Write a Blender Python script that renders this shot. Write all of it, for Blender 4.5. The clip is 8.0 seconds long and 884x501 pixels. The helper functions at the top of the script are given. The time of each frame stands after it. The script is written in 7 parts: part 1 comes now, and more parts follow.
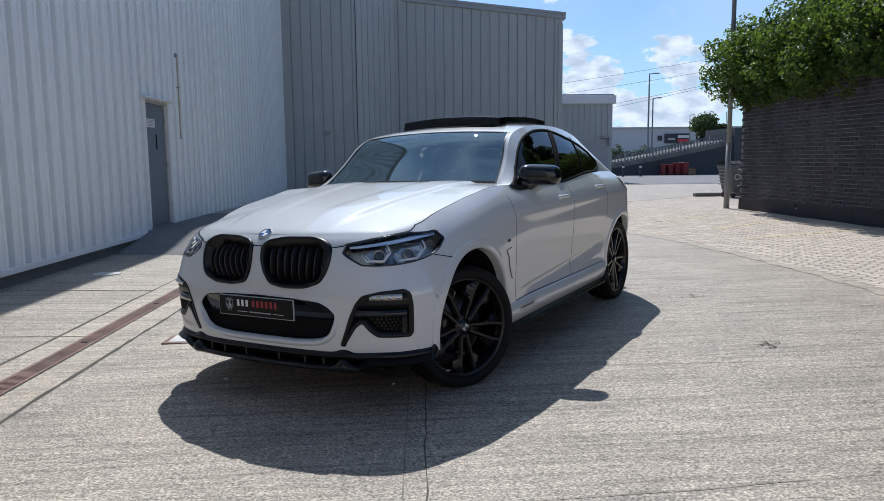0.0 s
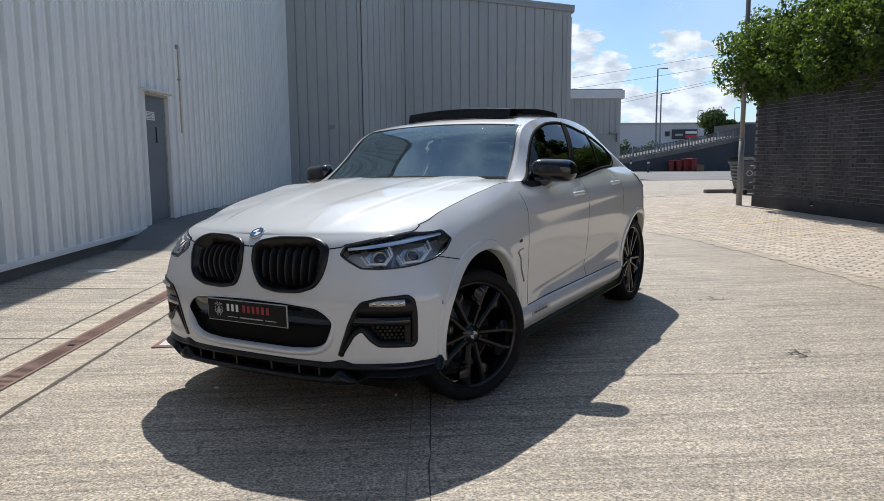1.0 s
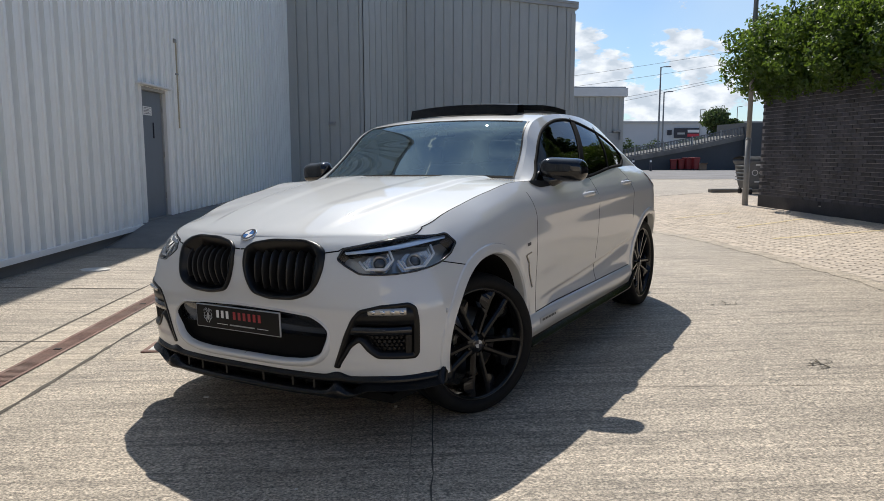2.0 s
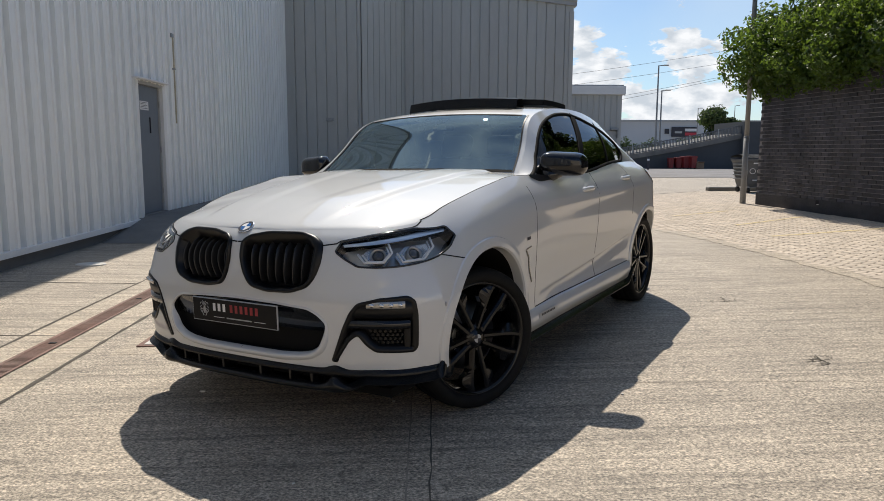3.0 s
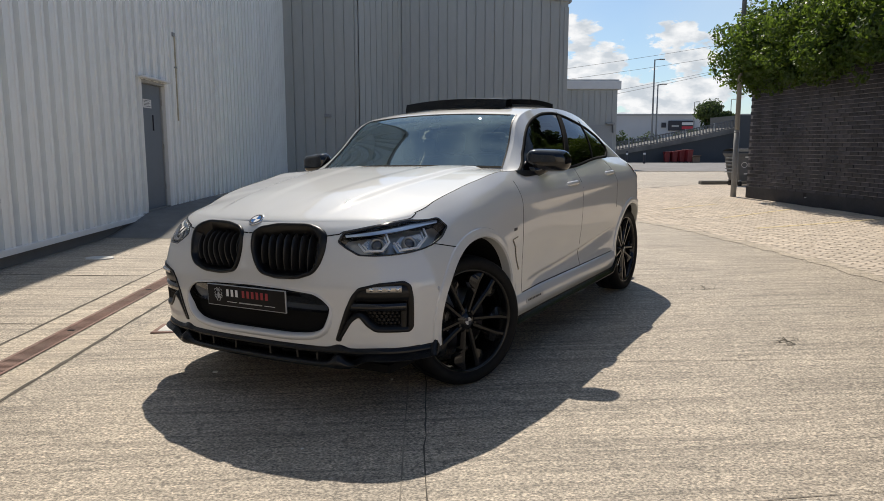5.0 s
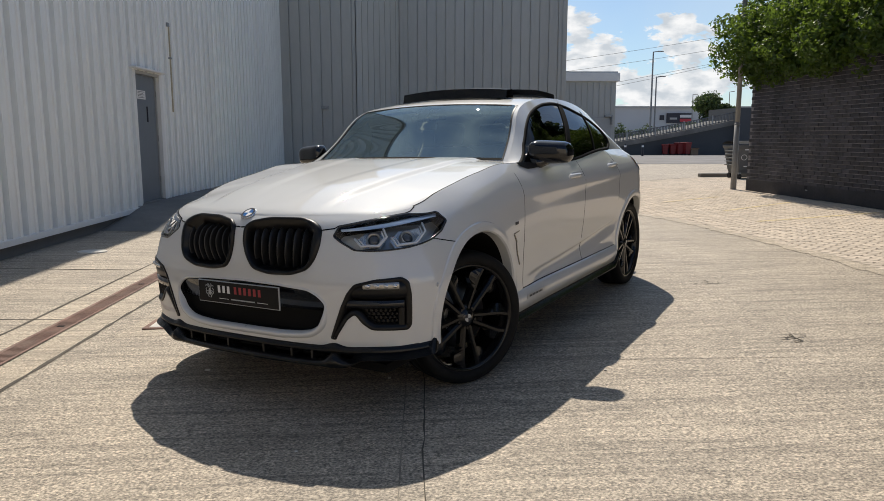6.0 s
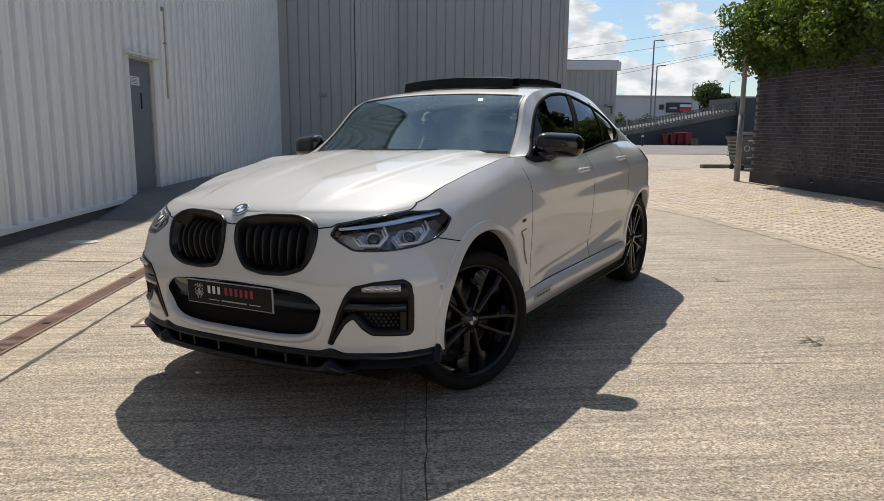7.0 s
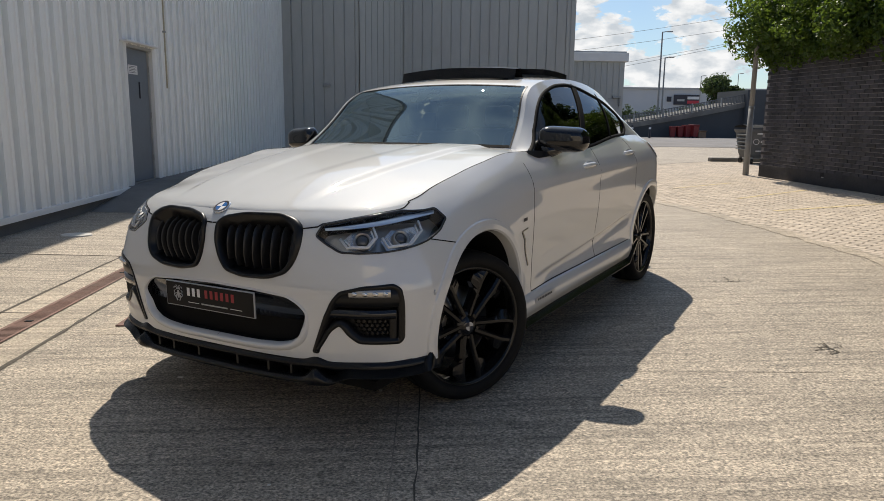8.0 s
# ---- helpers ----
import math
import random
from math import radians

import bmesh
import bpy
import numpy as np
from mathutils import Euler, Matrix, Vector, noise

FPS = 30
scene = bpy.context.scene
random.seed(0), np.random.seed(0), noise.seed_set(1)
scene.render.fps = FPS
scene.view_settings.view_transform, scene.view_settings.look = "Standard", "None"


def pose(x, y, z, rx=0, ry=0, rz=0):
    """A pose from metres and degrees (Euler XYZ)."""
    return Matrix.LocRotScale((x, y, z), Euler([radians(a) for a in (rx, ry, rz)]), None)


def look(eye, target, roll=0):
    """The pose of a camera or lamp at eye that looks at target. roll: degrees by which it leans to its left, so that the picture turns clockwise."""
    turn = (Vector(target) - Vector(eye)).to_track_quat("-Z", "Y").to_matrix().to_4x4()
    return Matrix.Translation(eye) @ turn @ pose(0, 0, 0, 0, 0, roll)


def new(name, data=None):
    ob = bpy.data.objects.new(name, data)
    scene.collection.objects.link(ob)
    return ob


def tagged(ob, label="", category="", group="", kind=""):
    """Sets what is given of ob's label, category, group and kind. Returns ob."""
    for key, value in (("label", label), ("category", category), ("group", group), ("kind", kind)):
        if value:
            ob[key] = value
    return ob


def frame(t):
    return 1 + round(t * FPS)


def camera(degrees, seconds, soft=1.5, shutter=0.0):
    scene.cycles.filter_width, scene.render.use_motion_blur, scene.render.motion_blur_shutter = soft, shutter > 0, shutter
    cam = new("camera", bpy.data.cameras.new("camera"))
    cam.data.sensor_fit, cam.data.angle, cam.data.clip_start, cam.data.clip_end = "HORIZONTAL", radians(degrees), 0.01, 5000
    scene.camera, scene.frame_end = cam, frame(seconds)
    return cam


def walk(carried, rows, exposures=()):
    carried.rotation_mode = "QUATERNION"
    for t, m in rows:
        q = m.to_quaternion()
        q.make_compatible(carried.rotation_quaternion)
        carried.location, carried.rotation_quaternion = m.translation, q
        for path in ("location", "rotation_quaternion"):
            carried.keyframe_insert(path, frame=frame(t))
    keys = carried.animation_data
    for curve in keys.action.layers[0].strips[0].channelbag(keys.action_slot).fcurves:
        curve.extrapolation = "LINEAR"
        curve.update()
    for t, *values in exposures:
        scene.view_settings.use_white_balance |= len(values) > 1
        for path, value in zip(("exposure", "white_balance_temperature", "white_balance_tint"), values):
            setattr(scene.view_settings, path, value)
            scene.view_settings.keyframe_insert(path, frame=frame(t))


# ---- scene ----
cam = camera(63.2, 8.0, soft=0.7)
PATH = [
    (0, (0.036, 0.28, 1.304), (0.088, 2.263, 1.051), -0.6),
    (0.5, (0.049, 0.419, 1.313), (0.092, 2.401, 1.052), -0.6),
    (1, (0.039, 0.591, 1.296), (0.075, 2.573, 1.03), -0.4),
    (1.5, (0.034, 0.752, 1.307), (0.065, 2.733, 1.037), -0.2),
    (3, (0.019, 0.844, 1.273), (0.061, 2.824, 0.994), 0.2),
    (3.5, (0.02, 0.736, 1.282), (0.064, 2.716, 1.0), 0.2),
    (4, (0.026, 0.609, 1.287), (0.073, 2.588, 1.005), 0.1),
    (4.5, (0.037, 0.509, 1.296), (0.083, 2.488, 1.009), 0.0),
    (6, (0.033, 0.643, 1.286), (0.087, 2.618, 0.972), 0.0),
    (6.5, (0.02, 0.763, 1.294), (0.078, 2.735, 0.963), 0.2),
    (7, (0.01, 0.857, 1.305), (0.07, 2.826, 0.959), 0.4),
    (7.5, (0.024, 0.945, 1.31), (0.08, 2.911, 0.951), 0.6),
    (8, (0.064, 1.073, 1.313), (0.109, 3.038, 0.943), 0.7),
]
# the picture's white balance drifts from cool to warm
EXPOSURES = [(0, 0.06, 5780, 9), (0.5, 0.12, 6060, 9), (1.5, 0.16, 6350, 9), (3, 0.13, 6800, 10), (4.5, 0.1, 6900, 10), (8, 0.08, 7000, 10)]
walk(cam, [(t, look(eye, target, roll)) for t, eye, target, roll in PATH], EXPOSURES)

# ---- daylight: a high sun ahead of the camera, blue sky with fair-weather cloud ----
SUN_WAY = Vector((-0.08, 1.0, 1.18)).normalized()
sun = new("sun", bpy.data.lights.new("sun", "SUN"))
sun.data.energy, sun.data.angle, sun.data.color = 4.35, radians(0.53), (1.0, 0.945, 0.86)
sun.matrix_world = look(SUN_WAY * 60, (0, 0, 0))

CLOUD_SHIFT = (0.4, 0.0, 0.0)
world = bpy.data.worlds.new("sky")
scene.world = world
world.use_nodes = True
wn, wl = world.node_tree.nodes, world.node_tree.links
wn.clear()
w_out, w_bg, w_sky = wn.new("ShaderNodeOutputWorld"), wn.new("ShaderNodeBackground"), wn.new("ShaderNodeTexSky")
w_sky.sky_type, w_sky.sun_disc = "NISHITA", False
w_sky.sun_elevation, w_sky.sun_rotation = math.asin(SUN_WAY.z), math.atan2(SUN_WAY.x, SUN_WAY.y)
w_sky.air_density, w_sky.dust_density, w_sky.ozone_density = 1.0, 0.25, 1.6
w_bg.inputs["Strength"].default_value = 0.1
# cumulus, thick near the horizon and thin overhead
w_co, w_sep, w_noise, w_ramp, w_shift = wn.new("ShaderNodeTexCoord"), wn.new("ShaderNodeSeparateXYZ"), wn.new("ShaderNodeTexNoise"), wn.new("ShaderNodeValToRGB"), wn.new("ShaderNodeMapping")
w_shift.inputs["Location"].default_value, w_shift.inputs["Scale"].default_value = CLOUD_SHIFT, (1.0, 1.0, 2.0)
wl.new(w_co.outputs["Generated"], w_sep.inputs[0])
wl.new(w_co.outputs["Generated"], w_shift.inputs["Vector"])
w_noise.inputs["Scale"].default_value, w_noise.inputs["Detail"].default_value, w_noise.inputs["Roughness"].default_value = 13.0, 12.0, 0.6
w_ramp.color_ramp.elements[0].position, w_ramp.color_ramp.elements[1].position = 0.5, 0.54
# more cloud low down than overhead
w_bias = wn.new("ShaderNodeMapRange")
w_bias.inputs["From Min"].default_value, w_bias.inputs["From Max"].default_value = 0.07, 0.19
w_bias.inputs["To Min"].default_value, w_bias.inputs["To Max"].default_value = 0.09, -0.13
w_sum = wn.new("ShaderNodeMath")
w_sum.operation = "ADD"
wl.new(w_sep.outputs["Z"], w_bias.inputs["Value"])
wl.new(w_shift.outputs["Vector"], w_noise.inputs["Vector"])
wl.new(w_noise.outputs["Fac"], w_sum.inputs[0])
wl.new(w_bias.outputs["Result"], w_sum.inputs[1])
wl.new(w_sum.outputs[0], w_ramp.inputs["Fac"])
# the clouds' own light and shade
w_shade = wn.new("ShaderNodeTexNoise")
w_shade.inputs["Scale"].default_value, w_shade.inputs["Detail"].default_value = 30.0, 9.0
wl.new(w_shift.outputs["Vector"], w_shade.inputs["Vector"])
w_white = wn.new("ShaderNodeMix")
w_white.data_type = "RGBA"
w_white.inputs["A"].default_value, w_white.inputs["B"].default_value = (5.4, 6.1, 7.0, 1), (8.6, 9.0, 9.6, 1)
w_range = wn.new("ShaderNodeMapRange")
w_range.inputs["From Min"].default_value, w_range.inputs["From Max"].default_value = 0.38, 0.6
wl.new(w_shade.outputs["Fac"], w_range.inputs["Value"])
wl.new(w_range.outputs["Result"], w_white.inputs["Factor"])
w_tint = wn.new("ShaderNodeMix")
w_tint.data_type, w_tint.blend_type = "RGBA", "MULTIPLY"
w_tint.inputs["Factor"].default_value, w_tint.inputs["B"].default_value = 1.0, (0.72, 0.88, 1.06, 1)
w_mix = wn.new("ShaderNodeMix")
w_mix.data_type = "RGBA"
# a thin veil of high cloud that glows round the sun
w_dot = wn.new("ShaderNodeVectorMath")
w_dot.operation = "DOT_PRODUCT"
w_dot.inputs[1].default_value = SUN_WAY
wl.new(w_co.outputs["Generated"], w_dot.inputs[0])
w_veil = wn.new("ShaderNodeMapRange")
w_veil.inputs["From Min"].default_value, w_veil.inputs["From Max"].default_value = 0.35, 1.0
w_veil.inputs["To Min"].default_value, w_veil.inputs["To Max"].default_value = 0.0, 0.34
wl.new(w_dot.outputs["Value"], w_veil.inputs["Value"])
w_high = wn.new("ShaderNodeMix")
w_high.data_type = "RGBA"
w_high.inputs["B"].default_value = (6.5, 7.6, 8.6, 1)
w_patch, w_thin, w_both = wn.new("ShaderNodeTexNoise"), wn.new("ShaderNodeMapRange"), wn.new("ShaderNodeMath")
w_patch.inputs["Scale"].default_value, w_patch.inputs["Detail"].default_value = 3.2, 4.0
w_thin.inputs["From Min"].default_value, w_thin.inputs["From Max"].default_value = 0.38, 0.64
w_thin.inputs["To Min"].default_value, w_thin.inputs["To Max"].default_value = 0.25, 2.2
w_both.operation = "MULTIPLY"
wl.new(w_co.outputs["Generated"], w_patch.inputs["Vector"])
wl.new(w_patch.outputs["Fac"], w_thin.inputs["Value"])
wl.new(w_veil.outputs["Result"], w_both.inputs[0])
wl.new(w_thin.outputs["Result"], w_both.inputs[1])
wl.new(w_both.outputs[0], w_high.inputs["Factor"])
wl.new(w_sky.outputs["Color"], w_tint.inputs["A"])
wl.new(w_ramp.outputs["Color"], w_mix.inputs["Factor"])
wl.new(w_tint.outputs["Result"], w_high.inputs["A"])
wl.new(w_high.outputs["Result"], w_mix.inputs["A"])
wl.new(w_white.outputs["Result"], w_mix.inputs["B"])
wl.new(w_mix.outputs["Result"], w_bg.inputs["Color"])
wl.new(w_bg.outputs["Background"], w_out.inputs["Surface"])

# ---- materials ----
def material(name, color, rough=0.5, metal=0.0, coat=0.0, spread=0.0, grain=8.0, fine=80.0, bump=0.0, bump_scale=60.0, stretch=(1, 1, 1), dirt=None, dirt_scale=1.5, dirt_amount=0.5, island=0.0, piece=0.0):
    """A procedural surface: a base colour with blotches and fine grain, optional dirt, and a fine relief."""
    m = bpy.data.materials.new(name)
    m.use_nodes = True
    nt = m.node_tree
    n, l = nt.nodes, nt.links
    b = n["Principled BSDF"]
    b.inputs["Base Color"].default_value = (*color, 1)
    b.inputs["Roughness"].default_value = rough
    b.inputs["Metallic"].default_value = metal
    b.inputs["Coat Weight"].default_value = coat
    b.inputs["Coat Roughness"].default_value = 0.03
    if not (spread or bump or dirt or island or piece):
        return m
    co, mp = n.new("ShaderNodeTexCoord"), n.new("ShaderNodeMapping")
    mp.inputs["Scale"].default_value = stretch
    l.new(co.outputs["Object"], mp.inputs["Vector"])

    def noise_tex(scale, detail=5.0, rough_n=0.6):
        t = n.new("ShaderNodeTexNoise")
        t.inputs["Scale"].default_value, t.inputs["Detail"].default_value, t.inputs["Roughness"].default_value = scale, detail, rough_n
        l.new(mp.outputs["Vector"], t.inputs["Vector"])
        return t.outputs["Fac"]

    def mixed(kind, fac, a, bb):
        x = n.new("ShaderNodeMix")
        x.data_type, x.blend_type = "RGBA", kind
        for socket, v in ((x.inputs["Factor"], fac), (x.inputs["A"], a), (x.inputs["B"], bb)):
            if isinstance(v, bpy.types.NodeSocket):
                l.new(v, socket)
            elif isinstance(v, (int, float)):
                socket.default_value = v
            else:
                socket.default_value = (*v, 1)
        return x.outputs["Result"]

    def ranged(fac, lo, hi, a=0.3, z=0.7):
        r = n.new("ShaderNodeMapRange")
        r.inputs["From Min"].default_value, r.inputs["From Max"].default_value = a, z
        r.inputs["To Min"].default_value, r.inputs["To Max"].default_value = lo, hi
        l.new(fac, r.inputs["Value"])
        return r.outputs["Result"]

    base = color
    if spread:
        lo, hi = [c * (1 - spread) for c in color], [min(1, c * (1 + spread)) for c in color]
        base = mixed("MIX", ranged(noise_tex(grain), 0, 1), lo, hi)
        f = mixed("MIX", ranged(noise_tex(fine, 3.0), 0, 1), [1 - spread * 0.7] * 3, [1 + spread * 0.7] * 3)
        base = mixed("MULTIPLY", 1.0, base, f)
    if island or piece:
        info = n.new("ShaderNodeNewGeometry") if island else n.new("ShaderNodeObjectInfo")
        r = ranged(info.outputs["Random Per Island" if island else "Random"], 1 - (island or piece), 1 + (island or piece), 0, 1)
        cmb = n.new("ShaderNodeCombineColor")
        for s in ("Red", "Green", "Blue"):
            l.new(r, cmb.inputs[s])
        base = mixed("MULTIPLY", 1.0, base, cmb.outputs["Color"])
    if dirt:
        base = mixed("MIX", ranged(noise_tex(dirt_scale, 8.0, 0.65), 0, dirt_amount, 0.45, 0.75), base, dirt)
    if isinstance(base, bpy.types.NodeSocket):
        l.new(base, b.inputs["Base Color"])
    if bump:
        bp = n.new("ShaderNodeBump")
        bp.inputs["Strength"].default_value, bp.inputs["Distance"].default_value = 1.0, bump
        l.new(noise_tex(bump_scale, 4.0), bp.inputs["Height"])
        l.new(bp.outputs["Normal"], b.inputs["Normal"])
    return m


def glass_material(name, tint, gloss=0.0, ior=1.55, sheen=(1, 1, 1)):
    """A thin pane: tinted clear glass with a Fresnel reflection."""
    m = bpy.data.materials.new(name)
    m.use_nodes = True
    n, l = m.node_tree.nodes, m.node_tree.links
    n.clear()
    out, mix, clear, shine, fres = n.new("ShaderNodeOutputMaterial"), n.new("ShaderNodeMixShader"), n.new("ShaderNodeBsdfTransparent"), n.new("ShaderNodeBsdfGlossy"), n.new("ShaderNodeFresnel")
    clear.inputs["Color"].default_value = (*tint, 1)
    shine.inputs["Roughness"].default_value = gloss
    fres.inputs["IOR"].default_value = ior
    shine.inputs["Color"].default_value = (*sheen, 1)
    l.new(fres.outputs["Fac"], mix.inputs["Fac"])
    l.new(clear.outputs["BSDF"], mix.inputs[1])
    l.new(shine.outputs["BSDF"], mix.inputs[2])
    l.new(mix.outputs["Shader"], out.inputs["Surface"])
    return m


def concrete_material(name, color, dirt, grit_depth=0.6):
    """Tamped yard concrete: long ridges across the bay, exposed grit of cream, brown and grey stones, and broad stains."""
    m = material(name, color, 0.66, spread=0.1, grain=0.9, fine=24.0, dirt=dirt, dirt_scale=0.55, dirt_amount=0.45)
    n, l = m.node_tree.nodes, m.node_tree.links
    b = n["Principled BSDF"]
    co = n.new("ShaderNodeTexCoord")

    def field(scale, stretch, detail, rough_n=0.6):
        mp, t = n.new("ShaderNodeMapping"), n.new("ShaderNodeTexNoise")
        mp.inputs["Scale"].default_value = stretch
        t.inputs["Scale"].default_value, t.inputs["Detail"].default_value, t.inputs["Roughness"].default_value = scale, detail, rough_n
        l.new(co.outputs["Object"], mp.inputs["Vector"])
        l.new(mp.outputs["Vector"], t.inputs["Vector"])
        return t

    def ranged(socket, a, z, lo, hi):
        r = n.new("ShaderNodeMapRange")
        r.inputs["From Min"].default_value, r.inputs["From Max"].default_value = a, z
        r.inputs["To Min"].default_value, r.inputs["To Max"].default_value = lo, hi
        l.new(socket, r.inputs["Value"])
        return r.outputs["Result"]

    def times(base, fac):
        x, c = n.new("ShaderNodeMix"), n.new("ShaderNodeCombineColor")
        x.data_type, x.blend_type = "RGBA", "MULTIPLY"
        x.inputs["Factor"].default_value = 1.0
        for name in ("Red", "Green", "Blue"):
            l.new(fac, c.inputs[name])
        l.new(base, x.inputs["A"])
        l.new(c.outputs["Color"], x.inputs["B"])
        return x.outputs["Result"]

    ridge, grit, patch = field(26.0, (0.045, 1.0, 1.0), 5.0, 0.68), field(105.0, (0.8, 1.0, 1.0), 2.5, 0.6), field(3.2, (0.35, 1.0, 1.0), 6.0, 0.6)
    # stones: single cells with a colour each
    cells = n.new("ShaderNodeTexVoronoi")
    cells.inputs["Scale"].default_value = 85.0
    l.new(co.outputs["Object"], cells.inputs["Vector"])
    sep = n.new("ShaderNodeSeparateColor")
    l.new(cells.outputs["Color"], sep.inputs["Color"])
    base = b.inputs["Base Color"].links[0].from_socket
    base = times(base, ranged(ridge.outputs["Fac"], 0.36, 0.56, 0.68, 1.1))
    base = times(base, ranged(grit.outputs["Fac"], 0.34, 0.66, 1 - grit_depth, 1 + grit_depth))
    base = times(base, ranged(sep.outputs["Red"], 0.0, 1.0, 0.72, 1.3))
    base = times(base, ranged(patch.outputs["Fac"], 0.3, 0.7, 0.86, 1.14))
    l.new(base, b.inputs["Base Color"])
    add = n.new("ShaderNodeMath")
    add.operation = "MULTIPLY_ADD"
    add.inputs[1].default_value = 0.8
    l.new(grit.outputs["Fac"], add.inputs[0])
    l.new(ridge.outputs["Fac"], add.inputs[2])
    bp = n.new("ShaderNodeBump")
    bp.inputs["Strength"].default_value, bp.inputs["Distance"].default_value = 1.0, 0.004
    l.new(add.outputs[0], bp.inputs["Height"])
    l.new(bp.outputs["Normal"], b.inputs["Normal"])
    return m


M_CONCRETE = concrete_material("yard_concrete", (0.35, 0.295, 0.229), (0.25, 0.22, 0.175))
M_APRON = concrete_material("smooth_pale_concrete", (0.4, 0.335, 0.255), (0.3, 0.245, 0.18), 0.35)
M_JOINT = material("joint_dirt", (0.09, 0.078, 0.062), 0.95, spread=0.3, grain=6, bump=0.004)
M_JOINT_FAINT = material("joint_sand", (0.24, 0.21, 0.17), 0.95, spread=0.3, grain=6)
M_RUST = material("rusty_iron", (0.2, 0.108, 0.082), 0.8, spread=0.3, grain=5, dirt=(0.26, 0.2, 0.16), dirt_scale=4)
# near-black: painted shade of the drain and vent hollows; also the bolts' colour
M_SHADE_BOLT_BLACK = material("shade_and_bolt_black", (0.012, 0.011, 0.01), 0.9, spread=0.2)
M_CLAD_WHITE = material("off_white_cladding", (0.86, 0.885, 0.875), 0.42, coat=0.3, spread=0.04, grain=0.9, fine=14, stretch=(1, 1, 0.22), dirt=(0.66, 0.65, 0.62), dirt_scale=1.1, dirt_amount=0.25)
M_CLAD_GREY = material("grey_cladding", (0.435, 0.45, 0.43), 0.5, spread=0.05, grain=0.5, fine=9, stretch=(1, 1, 0.2), dirt=(0.33, 0.33, 0.32), dirt_scale=0.6, dirt_amount=0.4)
M_TRIM_GREY = material("grey_flashing", (0.36, 0.37, 0.37), 0.4, spread=0.05, grain=2)
M_PLINTH = material("dark_plinth", (0.12, 0.122, 0.122), 0.85, spread=0.2, grain=1.2, dirt=(0.13, 0.12, 0.1), dirt_scale=1.2)
M_DOOR = material("grey_door_paint", (0.14, 0.165, 0.195), 0.45, spread=0.05, grain=2, dirt=(0.1, 0.11, 0.12), dirt_scale=2)
M_WHITE = material("white_paint", (0.74, 0.75, 0.74), 0.45, spread=0.04, grain=3)
M_STEEL = material("galvanised_steel", (0.30, 0.31, 0.31), 0.5, metal=0.6, spread=0.12, grain=6)
M_GREY_POLE = material("grey_pole_paint", (0.23, 0.235, 0.235), 0.55, spread=0.1, grain=5)
M_RAIL = material("dull_grey_railing", (0.13, 0.135, 0.14), 0.6, spread=0.1, grain=3)
M_RUBBER = material("black_rubber", (0.016, 0.016, 0.016), 0.7, spread=0.2, grain=30)
M_BRICK = material("dark_painted_brick", (0.026, 0.027, 0.036), 0.6, spread=0.25, grain=7, fine=60, bump=0.003, piece=0.5, dirt=(0.105, 0.107, 0.135), dirt_scale=0.8)
M_BRICK_FAR = material("dark_painted_brick_course", (0.029, 0.03, 0.039), 0.6, spread=0.25, grain=7, fine=60, bump=0.003, island=0.5, stretch=(1, 0.28, 1), dirt=(0.135, 0.13, 0.145), dirt_scale=1.5, dirt_amount=0.6)
M_MORTAR = material("pale_mortar", (0.25, 0.24, 0.25), 0.95, spread=0.5, grain=1.4, stretch=(1, 0.3, 1), bump=0.003)
M_SKIM = material("dusty_dark_render", (0.04, 0.038, 0.041), 0.85, spread=0.3, grain=2.0, fine=30, bump=0.004, dirt=(0.11, 0.1, 0.09), dirt_scale=1.6)
M_PAVER = material("worn_block_paving", (0.56, 0.47, 0.375), 0.85, spread=0.16, grain=9, fine=70, piece=0.13, bump=0.002, dirt=(0.45, 0.385, 0.32), dirt_scale=0.9)
M_PAVER_FAR = material("worn_block_paving_field", (0.56, 0.47, 0.375), 0.85, spread=0.16, grain=9, fine=70, island=0.13, bump=0.002, dirt=(0.45, 0.385, 0.32), dirt_scale=0.9)
M_PAVER_JOINT = material("paving_joint_sand", (0.2, 0.165, 0.13), 0.95, spread=0.2, grain=5)
M_YELLOW = material("faded_yellow_line", (0.6, 0.48, 0.27), 0.85, spread=0.2, grain=12, dirt=(0.5, 0.42, 0.335), dirt_scale=5.0, dirt_amount=0.95)


def leaf_material(name, color, glow, rough=0.45):
    """A leaf that shines on top and lets some light through."""
    m = material(name, color, rough, island=0.45, spread=0.3, grain=1.0)
    n, l = m.node_tree.nodes, m.node_tree.links
    b, out = n["Principled BSDF"], n["Material Output"]
    tr, mix = n.new("ShaderNodeBsdfTranslucent"), n.new("ShaderNodeMixShader")
    tr.inputs["Color"].default_value = (*glow, 1)
    mix.inputs["Fac"].default_value = 0.45
    l.new(b.outputs["BSDF"], mix.inputs[1])
    l.new(tr.outputs["BSDF"], mix.inputs[2])
    l.new(mix.outputs["Shader"], out.inputs["Surface"])
    return m


